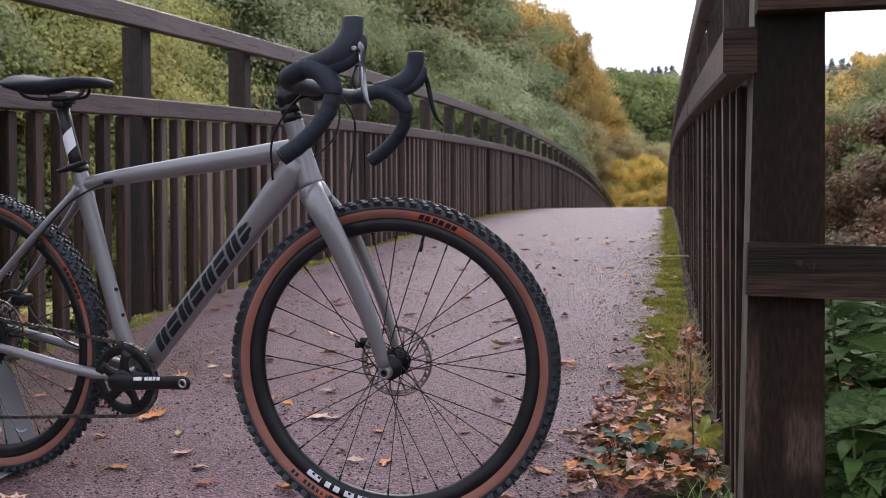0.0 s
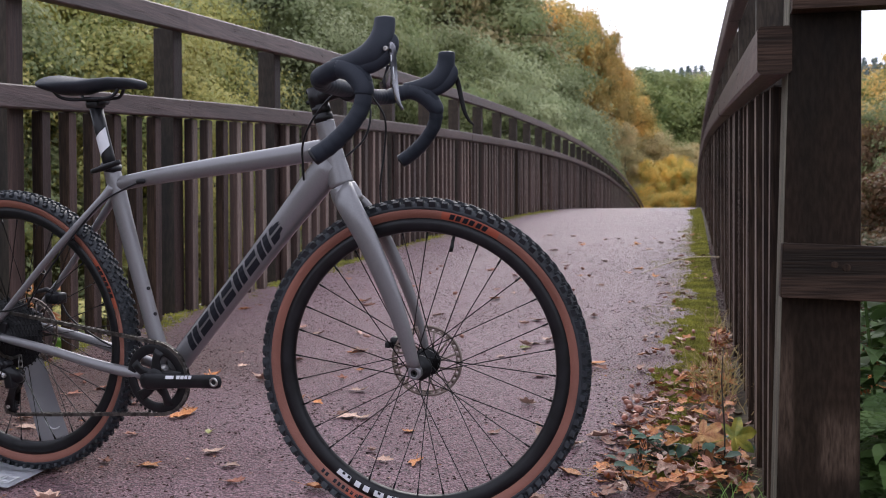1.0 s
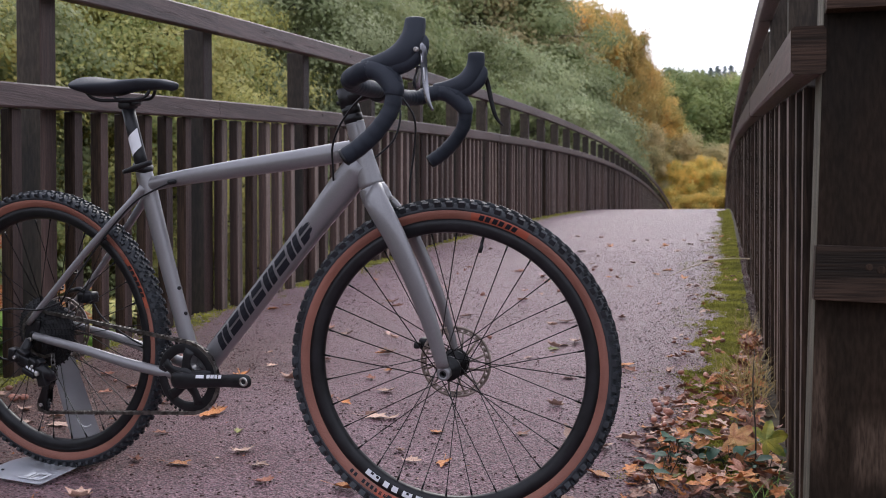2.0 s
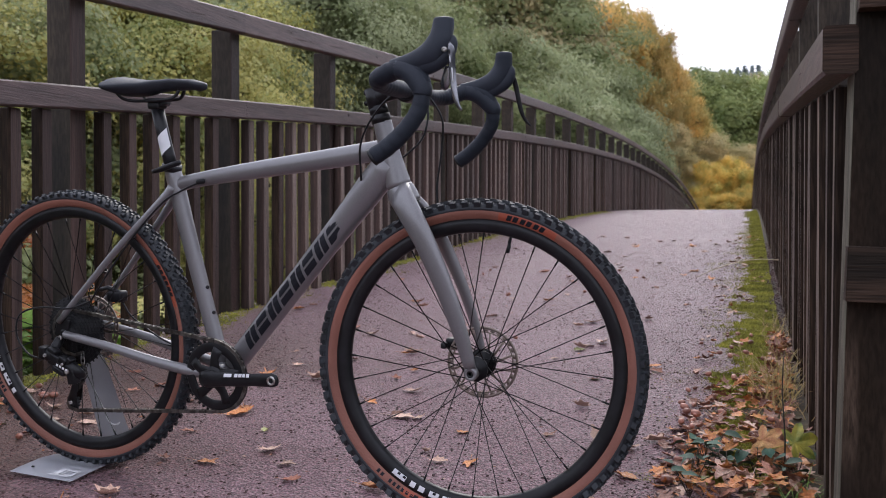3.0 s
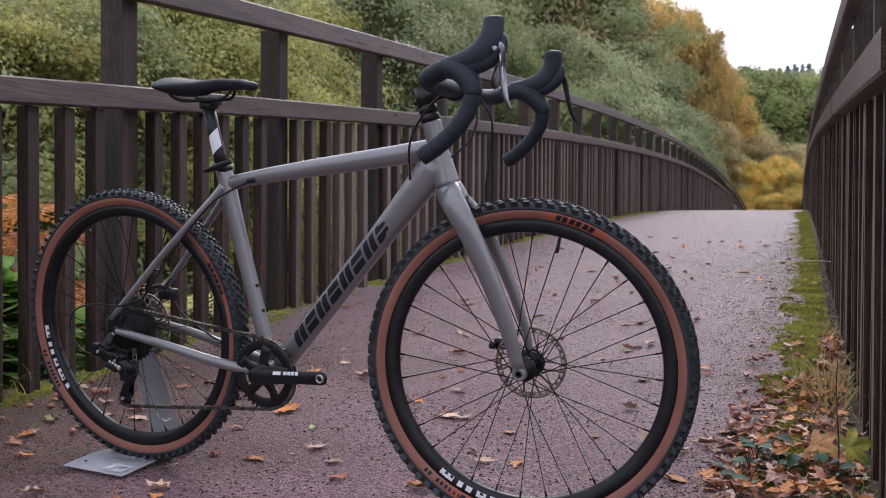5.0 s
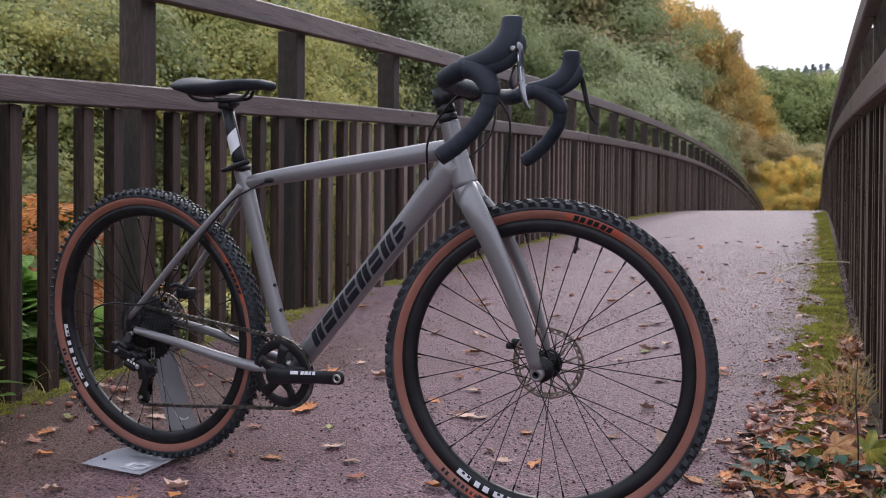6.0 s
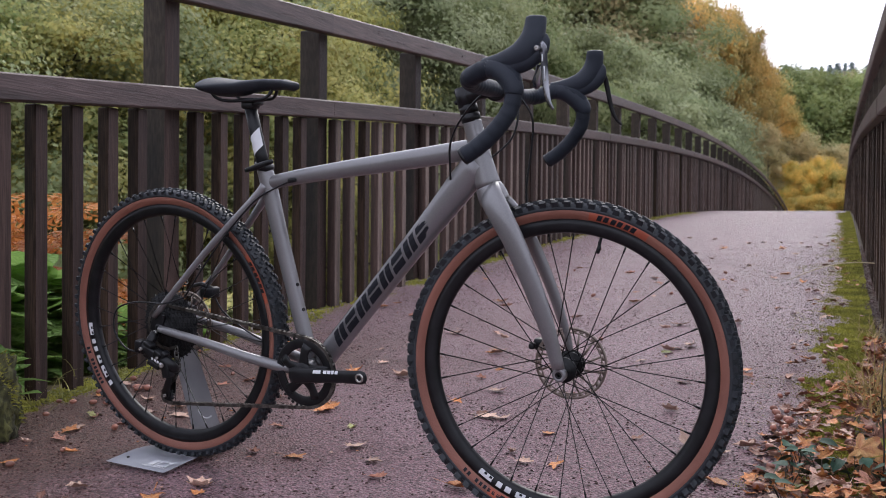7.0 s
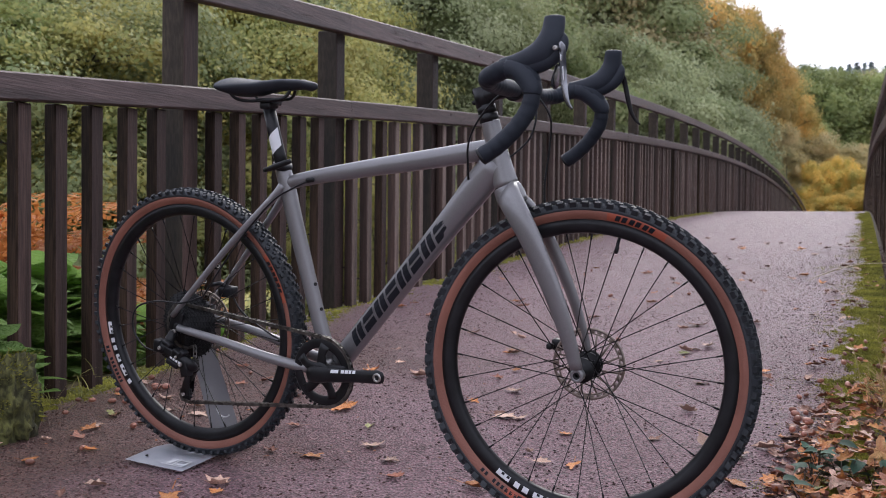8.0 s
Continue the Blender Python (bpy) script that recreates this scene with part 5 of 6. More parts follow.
def leaf_cloud(rng, centres, spread, per, size, droop=0.0):
    """Many small pointed leaves gathered in clumps; each leaf turns its face outwards and up from its clump."""
    verts, faces = [], []
    for (cx, cy, cz, cr, ox, oy, oz) in centres:
        off = rng.normal(0, 1, (per, 3)) * np.array([1, 1, 0.62])
        pos = off * cr * spread + (cx, cy, cz)
        nrm = off * 0.7 + np.array([ox, oy, oz + 0.55]) * 0.9 + rng.normal(0, 0.42, (per, 3))
        nrm /= np.linalg.norm(nrm, axis=1)[:, None]
        d = np.cross(nrm, rng.normal(0, 1, (per, 3)) + (0, 0, 1e-3)) + (0, 0, -0.35 * droop)
        d /= np.linalg.norm(d, axis=1)[:, None]
        e = np.cross(nrm, d)
        e /= np.linalg.norm(e, axis=1)[:, None]
        s = size * rng.uniform(0.6, 1.4, (per, 1))
        a, b, c, f = pos, pos + d * s * 0.55 + e * s * 0.34, pos + d * s * 1.15, pos + d * s * 0.5 - e * s * 0.34
        v0 = len(verts)
        verts += np.stack([a, b, c, f], 1).reshape(-1, 3).tolist()
        faces += [(v0 + 4 * i, v0 + 4 * i + 1, v0 + 4 * i + 2, v0 + 4 * i + 3) for i in range(per)]
    return verts, faces


def tree_parts(seed, foliage, height=10.0, width=6.0, low=0.12, boughs=20, per=110, size=0.16, shape="round", droop=0.3, tight=1.0):
    """Trunk with limbs and a ragged crown of boughs, each bough a handful of leafy clumps with gaps between, as two meshes."""
    rng = np.random.default_rng(seed)
    bm = bmesh.new()
    lean = rng.uniform(-0.04, 0.04, 2) * height
    r0 = 0.016 * height
    n = 9
    trunk = [(lean[0] * (i / n) ** 2, lean[1] * (i / n) ** 2, height * 0.92 * i / n - 0.3) for i in range(n + 1)]
    tube(bm, trunk, [r0 * (1.25 - 1.15 * i / n) for i in range(n + 1)], 8)
    centres = []
    for k in range(boughs):
        u = low + (1 - low) * ((k + rng.uniform(0.2, 0.9)) / boughs) ** 0.85
        a = k * 2.4 + rng.uniform(-0.5, 0.5)
        if shape == "cone":
            rad = width / 2 * (1.02 - u) / (1.02 - low)
        else:
            q = (u - low) / (1 - low)
            rad = width / 2 * math.sin(math.pi * min(0.98, 0.14 + 0.84 * q)) ** 0.65
        lump = 0.85 + 0.5 * noise.noise((math.cos(a) * 1.7 + seed, math.sin(a) * 1.7, u * 3.2))
        f = math.sqrt(rng.uniform(0.25, 0.85)) * lump
        bx, by, bz = rad * f * math.cos(a), rad * f * math.sin(a), u * height * 0.93
        br = (0.130 if shape != "cone" else 0.07 * (1.12 - u)) * height * rng.uniform(0.7, 1.25) * tight
        t = max(0.08, (bz - 0.45 * math.hypot(bx, by)) / (height * 0.92))
        root_p = (lean[0] * t * t, lean[1] * t * t, t * height * 0.92)
        tube(bm, [root_p, ((root_p[0] + bx) / 2, (root_p[1] + by) / 2, (root_p[2] + bz) / 2 + 0.02 * height), (bx, by, bz)], [0.0065 * height * (1.1 - t), 0.004 * height * (1.1 - t), 0.0015 * height], 5)
        for c in range(8):
            v = rng.normal(0, 1, 3)
            v /= np.linalg.norm(v)
            v[2] = abs(v[2]) * 0.9 - 0.28
            r = br * rng.uniform(0.55, 1.1)
            x, y, z = bx + v[0] * r, by + v[1] * r, bz + v[2] * r * 0.8
            cr = 0.42 * br * rng.uniform(0.65, 1.3)
            centres.append((x, y, z, cr, v[0], v[1], v[2]))
            if c % 2 == 0:
                tube(bm, [(bx, by, bz), ((bx + x) / 2, (by + y) / 2, (bz + z) / 2), (x, y, z)], [0.0018 * height, 0.0012 * height, 0.0006 * height], 4)
    tm = bpy.data.meshes.new("trunk")
    bm.to_mesh(tm)
    bm.free()
    tm.materials.append(BARK)
    tm.shade_smooth()
    verts, faces = leaf_cloud(rng, centres, 0.60, per, size, droop)
    return tm, quad_mesh("crown", verts, faces, foliage)


KINDS = {
    "sallow": ("willow_tree", "grey-green willow tree close beside the bridge", [tree_parts(s, FO_GREY, 10, 7.5, 0.04, 28, 560, 0.076) for s in (14, 15)]),
    "willow": ("willow_tree", "grey-green willow tree beyond the bridge", [tree_parts(s, FO_GREY, 10, 7.5, 0.06, 28, 300, 0.108) for s in (11, 12, 13)]),
    "birch": ("birch_tree", "yellowing birch tree with small leaves", [tree_parts(s, FO_LIME, 10, 5.5, 0.06, 26, 380, 0.076, droop=0.9, tight=0.85) for s in (21, 22)]),
    "oak": ("oak_tree", "green oak tree in early autumn", [tree_parts(s, FO_GREEN, 10, 7.5, 0.08, 28, 380, 0.096) for s in (31, 32)]),
    "far": ("oak_tree", "light green oak tree beyond the bridge", [tree_parts(s, FO_FAR, 10, 7.5, 0.08, 28, 220, 0.142) for s in (33, 34)]),
    "gold": ("oak_tree", "oak tree in golden autumn leaf", [tree_parts(s, FO_GOLD, 10, 7.0, 0.08, 26, 250, 0.128) for s in (41, 42)]),
    "rust": ("beech_tree", "beech tree in rust-brown autumn leaf", [tree_parts(s, FO_RUST, 10, 7.0, 0.08, 26, 150, 0.17) for s in (51, 52)]),
    "dull": ("ash_tree", "ash tree with dull brown thinning leaves", [tree_parts(s, FO_DULL, 10, 6.5, 0.06, 26, 260, 0.122) for s in (61, 62)]),
    "thorn": ("hawthorn_tree", "hawthorn tree with dark green and reddish leaves", [tree_parts(s, FO_THORN, 10, 8.5, 0.03, 26, 170, 0.135) for s in (91, 92)]),
    "pine": ("conifer", "conifer on the far ridge, paled by painted haze", [tree_parts(s, FO_PINE, 10, 3.4, 0.05, 70, 30, 0.065, "cone", 0.6) for s in (71, 72)]),
}
plant_rng = random.Random(17)


def plant(kind, az, dist, top, wide=1.0):
    """A tree az degrees left of the bridge's line, dist metres off, its top at that slope above eye level."""
    name, label, variants = KINDS[kind]
    x, y = EYE.x - dist * math.sin(radians(az)), EYE.y + dist * math.cos(radians(az))
    z = land_z(x, y)
    h = (EYE.z + top * dist - z) / 10.0
    w = h * wide * plant_rng.uniform(0.9, 1.15)
    root = thing(name, label, "tree", kind + " trees", m=Matrix.Translation((x, y, z)) @ pose(0, 0, 0, 0, 0, plant_rng.uniform(0, 360)))
    root.scale = (w, w, h)
    for nm, me in zip(("trunk", "crown"), plant_rng.choice(variants)):
        new(nm, me).parent = root


# far wood behind the bridge, then the nearer trees beside it
for az in range(-27, 62, 3):
    plant("far" if az % 2 else "dull", az + plant_rng.uniform(-1, 1), plant_rng.uniform(112, 124), 0.146 + plant_rng.uniform(-0.008, 0.008) + 0.06 * smooth_step(5, 14, az), 1.5)
for k in range(132):
    plant("pine", -13.5 + 0.17 * k + plant_rng.uniform(-0.15, 0.15), plant_rng.uniform(140, 155), 0.158 + plant_rng.uniform(-0.005, 0.005), 1.35)
GROVE_A = [(-1.2, 82, 0.150, "far", 1.1), (1.6, 78, 0.155, "far", 1.2), (3.6, 74, 0.150, "far", 1.0), (-3.6, 80, 0.14, "dull", 1.1),
           (-6, 70, 0.130, "gold", 1.0), (-8.6, 60, 0.110, "dull", 1.1), (-11.2, 52, 0.165, "gold", 0.9), (-13, 45, 0.15, "oak", 1.1),
           (-9.3, 44, 0.095, "rust", 0.8), (-10.6, 36, 0.070, "oak", 0.9), (-11.8, 33, 0.080, "rust", 0.9), (4.2, 66, 0.170, "gold", 0.6), (4.9, 63, 0.192, "gold", 0.55),
           (5.8, 64, 0.213, "gold", 0.6), (6.9, 58, 0.135, "far", 0.5), (7.5, 62, 0.224, "gold", 0.7), (8.6, 64, 0.222, "dull", 0.9), (3.6, 60, 0.100, "dull", 0.6), (2.2, 66, 0.090, "dull", 1.2)]
GROVE_B = [(0.2, 66, 0.08, "dull", 1.3), (10.8, 58, 0.25, "dull", 1.0), (13, 52, 0.27, "oak", 1.1), (16, 50, 0.29, "dull", 1.0),
           (19, 46, 0.30, "oak", 1.1), (22.5, 44, 0.31, "willow", 1.1), (26, 40, 0.33, "oak", 1.1), (30, 38, 0.34, "willow", 1.1),
           (34, 36, 0.33, "oak", 1.2), (38, 34, 0.34, "willow", 1.2), (42, 32, 0.34, "oak", 1.2), (47, 30, 0.35, "willow", 1.2),
           (52, 30, 0.35, "oak", 1.2), (4.9, 46, 0.075, "willow", 0.6), (6.3, 46, 0.130, "willow", 0.6), (8.0, 42, 0.155, "willow", 0.75), (9.8, 38, 0.170, "willow", 0.9)]
GROVE_C = [(12.2, 34, 0.185, "willow", 0.9), (15, 30, 0.20, "oak", 0.9), (17.5, 27, 0.23, "oak", 0.9), (20.5, 24, 0.24, "oak", 0.9),
           (24, 22, 0.25, "sallow", 1.0), (28, 20, 0.23, "birch", 1.0), (31, 17, 0.22, "birch", 1.0), (35, 18, 0.26, "birch", 1.0),
           (39, 16, 0.21, "oak", 1.0), (43, 15, 0.22, "birch", 1.2), (47, 14, 0.23, "birch", 1.1), (51, 14, 0.25, "oak", 1.1),
           (26, 15, 0.13, "birch", 0.9), (-9.2, 26, 0.040, "thorn", 1.0), (-11.2, 24, 0.055, "thorn", 1.0), (-10.2, 21, 0.02, "thorn", 1.0)]
GROVE_D = [(-14, 20, 0.11, "thorn", 1.2), (-17, 24, 0.18, "oak", 1.2), (-22, 22, 0.2, "oak", 1.2), (-12.5, 16, 0.03, "thorn", 1.3),
           (-9.8, 14, 0.000, "thorn", 1.3), (-8.4, 30, 0.03, "thorn", 1.0)]
for grove in (GROVE_A, GROVE_B, GROVE_C, GROVE_D):
    for az, dist, top, kind, wide in grove:
        plant(kind, az, dist, top, wide)

SHRUB = [tree_parts(s, FO_YELLOW, 10, 13, 0.02, 40, 240, 0.17, tight=1.25) for s in (81, 82)]


def shrub(x, y, h, w, meshes, label, group):
    root = thing("shrub", label, "shrub", group, m=Matrix.Translation((x, y, land_z(x, y) - 0.1)) @ pose(0, 0, 0, 0, 0, plant_rng.uniform(0, 360)))
    root.scale = (w / 13, w / 13, h / 10)
    for nm, me in zip(("trunk", "crown"), meshes):
        new(nm, me).parent = root


for az, dist, top in ((3.4, 62, 0.052), (2.1, 60, 0.066), (0.9, 63, 0.070), (-0.2, 60, 0.06), (4.4, 60, 0.04), (1.5, 57, 0.036), (2.9, 57, 0.034), (0.2, 57, 0.04)):
    x, y = EYE.x - dist * math.sin(radians(az)), EYE.y + dist * math.cos(radians(az))
    shrub(x, y, EYE.z + top * dist - land_z(x, y), 4.3, plant_rng.choice(SHRUB), "golden yellow shrub at the far end of the path", "golden shrubs")


# bracken and weeds close to the fences
def frond_cluster(seed, fronds=7, length=0.9):
    """Arching bracken fronds: paired side stalks, each set with small narrow leaflets."""
    rng = random.Random(seed)
    verts, faces = [], []

    def sliver(a, b, w):
        v0 = len(verts)
        c = (a + b) / 2
        verts.extend([tuple(a), tuple(c + w), tuple(b), tuple(c - w)])
        faces.append((v0, v0 + 1, v0 + 2, v0 + 3))
    for f in range(fronds):
        a = 2 * math.pi * f / fronds + rng.uniform(-0.4, 0.4)
        L = length * rng.uniform(0.7, 1.1)
        n, p, ang = 18, V((0, 0, 0)), rng.uniform(0.9, 1.35)
        side = V((-math.sin(a), math.cos(a), 0))
        for i in range(n):
            d = V((math.cos(a) * math.cos(ang), math.sin(a) * math.cos(ang), math.sin(ang)))
            q = p + d * (L / n)
            sliver(p, q, side * 0.004)
            w = 0.20 * L * math.sin(math.pi * min(1, (i + 1) / n * 0.85 + 0.12)) * rng.uniform(0.8, 1.1)
            if i > 3:
                for s in (-1, 1):
                    out = (side * s + d * 0.45 - V((0, 0, rng.uniform(0.15, 0.55)))).normalized()
                    along = d - out * d.dot(out)
                    along.normalize()
                    m = max(3, int(w / 0.016))
                    for k in range(m):
                        c = p + out * (w * (k + 0.5) / m)
                        ll = 0.036 * (1.15 - k / m) * rng.uniform(0.7, 1.2) + 0.006
                        for h in (-1, 1):
                            tip = c + along * (h * ll) + out * 0.010 - V((0, 0, rng.uniform(0, 0.35) * ll))
                            sliver(c, tip, out * 0.0075)
            p = q
            ang -= 1.6 / n
    return verts, faces


def leaf_blade(verts, faces, base, d, side, length, width, curl=0.3):
    """One pointed leaf, folded along its midrib."""
    n = 5
    nrm = d.cross(side).normalized()
    v0 = len(verts)
    for i in range(n + 1):
        u = i / n
        w = width * math.sin(math.pi * min(1, 0.08 + 0.92 * u) ** 0.75) * 0.5
        c = base + d * (length * u) - nrm * (curl * length * u * u)
        for s in (-1, 0, 1):
            verts.append(tuple(c + side * (s * w) + nrm * (0.18 * w * abs(s))))
    for i in range(n):
        for k in range(2):
            a = v0 + 3 * i + k
            faces.append((a, a + 1, a + 4, a + 3))


def weed_mesh(seed, height, leaf, count):
    """A bushy weed in one piece: a thin stem strip with a leaf growing from each of its joints."""
    rng = random.Random(seed)
    verts, faces = [], []
    lean = V((rng.uniform(-0.2, 0.2), rng.uniform(-0.2, 0.2), 1)).normalized()
    last = None
    for i in range(count):
        u = 0.15 + 0.85 * (i + 1) / count if i else 0.0
        a, e = i * 2.4 + rng.uniform(-0.3, 0.3), rng.uniform(-0.1, 0.6)
        d = V((math.cos(a) * math.cos(e), math.sin(a) * math.cos(e), math.sin(e)))
        side = V((-math.sin(a), math.cos(a), rng.uniform(-0.3, 0.3))).normalized()
        p = lean * (height * u)
        j0 = len(verts)
        verts += [tuple(p + V((0.003, 0, 0))), tuple(p - V((0.003, 0, 0)))]
        if last is not None:
            faces.append((last, last + 1, j0 + 1, j0))
        last = j0
        if i:
            v0 = len(verts)
            leaf_blade(verts, faces, p + d * 0.012, d, side, leaf * rng.uniform(0.7, 1.15), leaf * 0.42, rng.uniform(0.15, 0.5))
            faces.append((j0, j0 + 1, v0 + 1))
    return verts, faces


FERNS = [quad_mesh("bracken", *frond_cluster(s), FO_FERN) for s in (1, 2, 3)]
FERNS_G = [quad_mesh("bracken", *frond_cluster(s), FO_LIME) for s in (4, 5)]
WEEDS_D = [quad_mesh("weed", *weed_mesh(s, 0.50, 0.100, 46), FO_DARK, True) for s in (5, 6, 7, 8)]
WEED_LEAF, DARK_LEAF = [], []
for bend in (0.15, 0.32, 0.5):
    vs, fs = [], []
    leaf_blade(vs, fs, V((0, 0, 0)), V((1, 0, 0)), V((0, 1, 0)), 1.0, 0.78, bend)
    WEED_LEAF.append(quad_mesh("leaf", vs, fs, FO_WEED, True))
    DARK_LEAF.append(quad_mesh("leaf", vs, fs, FO_DARK, True))
bm = bmesh.new()
tube(bm, [(0, 0, 0), (0, 0, 0.5), (0, 0, 1)], [0.006, 0.0045, 0.002], 5)
WEED_STEM = bpy.data.meshes.new("stem")
bm.to_mesh(WEED_STEM)
bm.free()
WEED_STEM.materials.append(FO_WEED)


def broad_weed(m, size, label, height=0.40, leaf=0.23, count=13, leaves=WEED_LEAF):
    """A broad-leaved weed: a stem with its leaves in a rising spiral."""
    root = thing("weed", label, "weed", "weeds", m=m)
    lean = V((plant_rng.uniform(-0.2, 0.2), plant_rng.uniform(-0.2, 0.2), 1)).normalized()
    turn = lean.to_track_quat("Z", "Y").to_matrix().to_4x4()
    share("stem", WEED_STEM, turn @ Matrix.Diagonal((1, 1, height * size, 1)), root)
    for i in range(count):
        u = 0.15 + 0.85 * (i + 1) / count
        a, e = i * 2.4 + plant_rng.uniform(-0.3, 0.3), plant_rng.uniform(-0.1, 0.6)
        long = leaf * size * plant_rng.uniform(0.7, 1.15)
        share("leaf", plant_rng.choice(leaves), Matrix.Translation(lean * (height * size * u)) @ pose(0, 0, 0, 0, 0, math.degrees(a)) @ pose(0, 0, 0, plant_rng.uniform(-18, 18), -math.degrees(e), 0) @ Matrix.Scale(long, 4), root)
    return root


for i in range(120):
    x = X_LEFT - 2.0 - 6.5 * plant_rng.random() ** 1.3
    y = plant_rng.uniform(-0.5, 11)
    s = plant_rng.uniform(0.7, 1.25)
    green = plant_rng.random() < 0.3
    ob = share("bracken", plant_rng.choice(FERNS_G if green else FERNS), Matrix.Translation((x, y, land_z(x, y) - 0.03)) @ pose(0, 0, 0, 0, 0, plant_rng.uniform(0, 360)) @ Matrix.Scale(s, 4))
    tagged(ob, "green bracken beside the bridge" if green else "orange-brown autumn bracken beside the bridge", "fern", "bracken")
for i in range(84):
    x, y = -3.0 - 2.6 * plant_rng.random(), plant_rng.uniform(-0.9, 4.6)
    s = plant_rng.uniform(1.6, 2.15)
    ob = share("bracken", plant_rng.choice(FERNS_G if i % 5 == 0 else FERNS), Matrix.Translation((x, y, land_z(x, y) - 0.03)) @ pose(0, 0, 0, 0, 0, plant_rng.uniform(0, 360)) @ Matrix.Scale(s, 4))
    tagged(ob, "tall yellow-green bracken beside the bridge" if i % 5 == 0 else "tall orange-brown autumn bracken beside the bridge", "fern", "bracken")
for i in range(110):
    x = X_LEFT - 0.42 - 1.1 * plant_rng.random()
    y = plant_rng.uniform(-0.8, 2.2)
    s = plant_rng.uniform(0.75, 1.45) * (1.0 if y < 1.3 else 0.65)
    broad_weed(Matrix.Translation((x, y, land_z(x, y) - 0.04)), s, "bright green broad-leaved weed behind the fence")
for i in range(64):
    x, y = plant_rng.uniform(2.08, 3.3), -0.05 + 2.4 * plant_rng.random()
    s = plant_rng.uniform(0.6, 1.2)
    ob = share("weed", plant_rng.choice(WEEDS_D), Matrix.Translation((x, y, land_z(x, y) - 0.02)) @ pose(0, 0, 0, 0, 0, plant_rng.uniform(0, 360)) @ Matrix.Scale(s, 4))
    tagged(ob, "dark green leafy weed beside the end post", "weed", "weeds")
for x, y, z, s in ((2.10, -0.12, 0.02, 0.75), (2.28, -0.02, 0.06, 0.85), (2.16, 0.16, 0.10, 0.70), (2.42, 0.10, 0.08, 0.9), (2.06, 0.05, -0.04, 0.6), (2.36, -0.20, -0.02, 0.7)):
    broad_weed(Matrix.Translation((x, y, land_z(x, y) + z)), s, "dark green broad-leaved weed beside the end post", leaves=DARK_LEAF)
for x, y in ((2.55, 0.75), (2.8, 0.9), (2.4, 1.1), (2.95, 0.6)):
    ob = share("bracken", plant_rng.choice(FERNS), Matrix.Translation((x, y, land_z(x, y) - 0.03)) @ pose(0, 0, 0, 0, 0, plant_rng.uniform(0, 360)) @ Matrix.Scale(0.75, 4))
    tagged(ob, "orange-brown autumn bracken beside the end post", "fern", "bracken")
for i in range(16):
    x, y = plant_rng.uniform(2.03, 2.5), plant_rng.uniform(-0.30, 0.45)
    s = plant_rng.uniform(0.55, 0.95)
    ob = share("weed", plant_rng.choice(WEEDS_D), Matrix.Translation((x, y, land_z(x, y) - 0.10)) @ pose(0, 0, 0, 0, 0, plant_rng.uniform(0, 360)) @ Matrix.Scale(s, 4))
    tagged(ob, "dark green leafy weed beside the end post", "weed", "weeds")
for i in range(30):
    x, y = plant_rng.uniform(2.3, 6.5), plant_rng.uniform(1.6, 8)
    s = plant_rng.uniform(0.7, 1.2)
    ob = share("bracken", plant_rng.choice(FERNS), Matrix.Translation((x, y, land_z(x, y) - 0.03)) @ pose(0, 0, 0, 0, 0, plant_rng.uniform(0, 360)) @ Matrix.Scale(s, 4))
    tagged(ob, "orange-brown autumn bracken beside the bridge", "fern", "bracken")


# ---------------------------------------------------------------- litter on the path
def leaf_outline(seed, lobes, depth, flat=1.0):
    """A dry lobed leaf: folded along its midrib, curled and crumpled, with a stalk."""
    rng = random.Random(seed)
    bm = bmesh.new()
    n = 40
    fold, curl, twist = flat * rng.uniform(0.1, 0.6), flat * rng.uniform(-0.5, 0.8), flat * rng.uniform(-0.5, 0.5)
    long = rng.uniform(0.55, 0.85)

    def place(x, y):
        z = fold * abs(y) + curl * x * x + twist * x * y + 0.05 * noise.noise((x * 5, y * 5, seed))
        return (x, y * (1 - 0.35 * fold), z + 0.02)
    hub = bm.verts.new(place(0, 0))
    rings = [[], []]
    for i in range(n):
        a = 2 * math.pi * i / n
        lobe = 1 - depth * abs(math.sin(lobes * a / 2 + 0.35 * math.sin(a * 2 + seed))) ** 0.7
        r = 0.5 * lobe * (0.78 + 0.22 * math.cos(a)) * (1 + 0.45 * noise.noise((math.cos(a) * 2, math.sin(a) * 2, seed * 3.1)) + 0.16 * noise.noise((math.cos(a) * 7, math.sin(a) * 7, seed * 1.7))) + 0.04
        for ring, q in zip(rings, (0.5, 1.0)):
            ring.append(bm.verts.new(place(q * r * math.cos(a), q * long * r * math.sin(a))))
    for i in range(n):
        k = (i + 1) % n
        bm.faces.new((hub, rings[0][i], rings[0][k]))
        bm.faces.new((rings[0][i], rings[1][i], rings[1][k], rings[0][k]))
    s = [bm.verts.new(p) for p in ((-0.25, -0.012, 0.06), (-0.25, 0.012, 0.06), (-0.62, 0.014, 0.12), (-0.62, -0.006, 0.12))]
    bm.faces.new(s)
    return bm


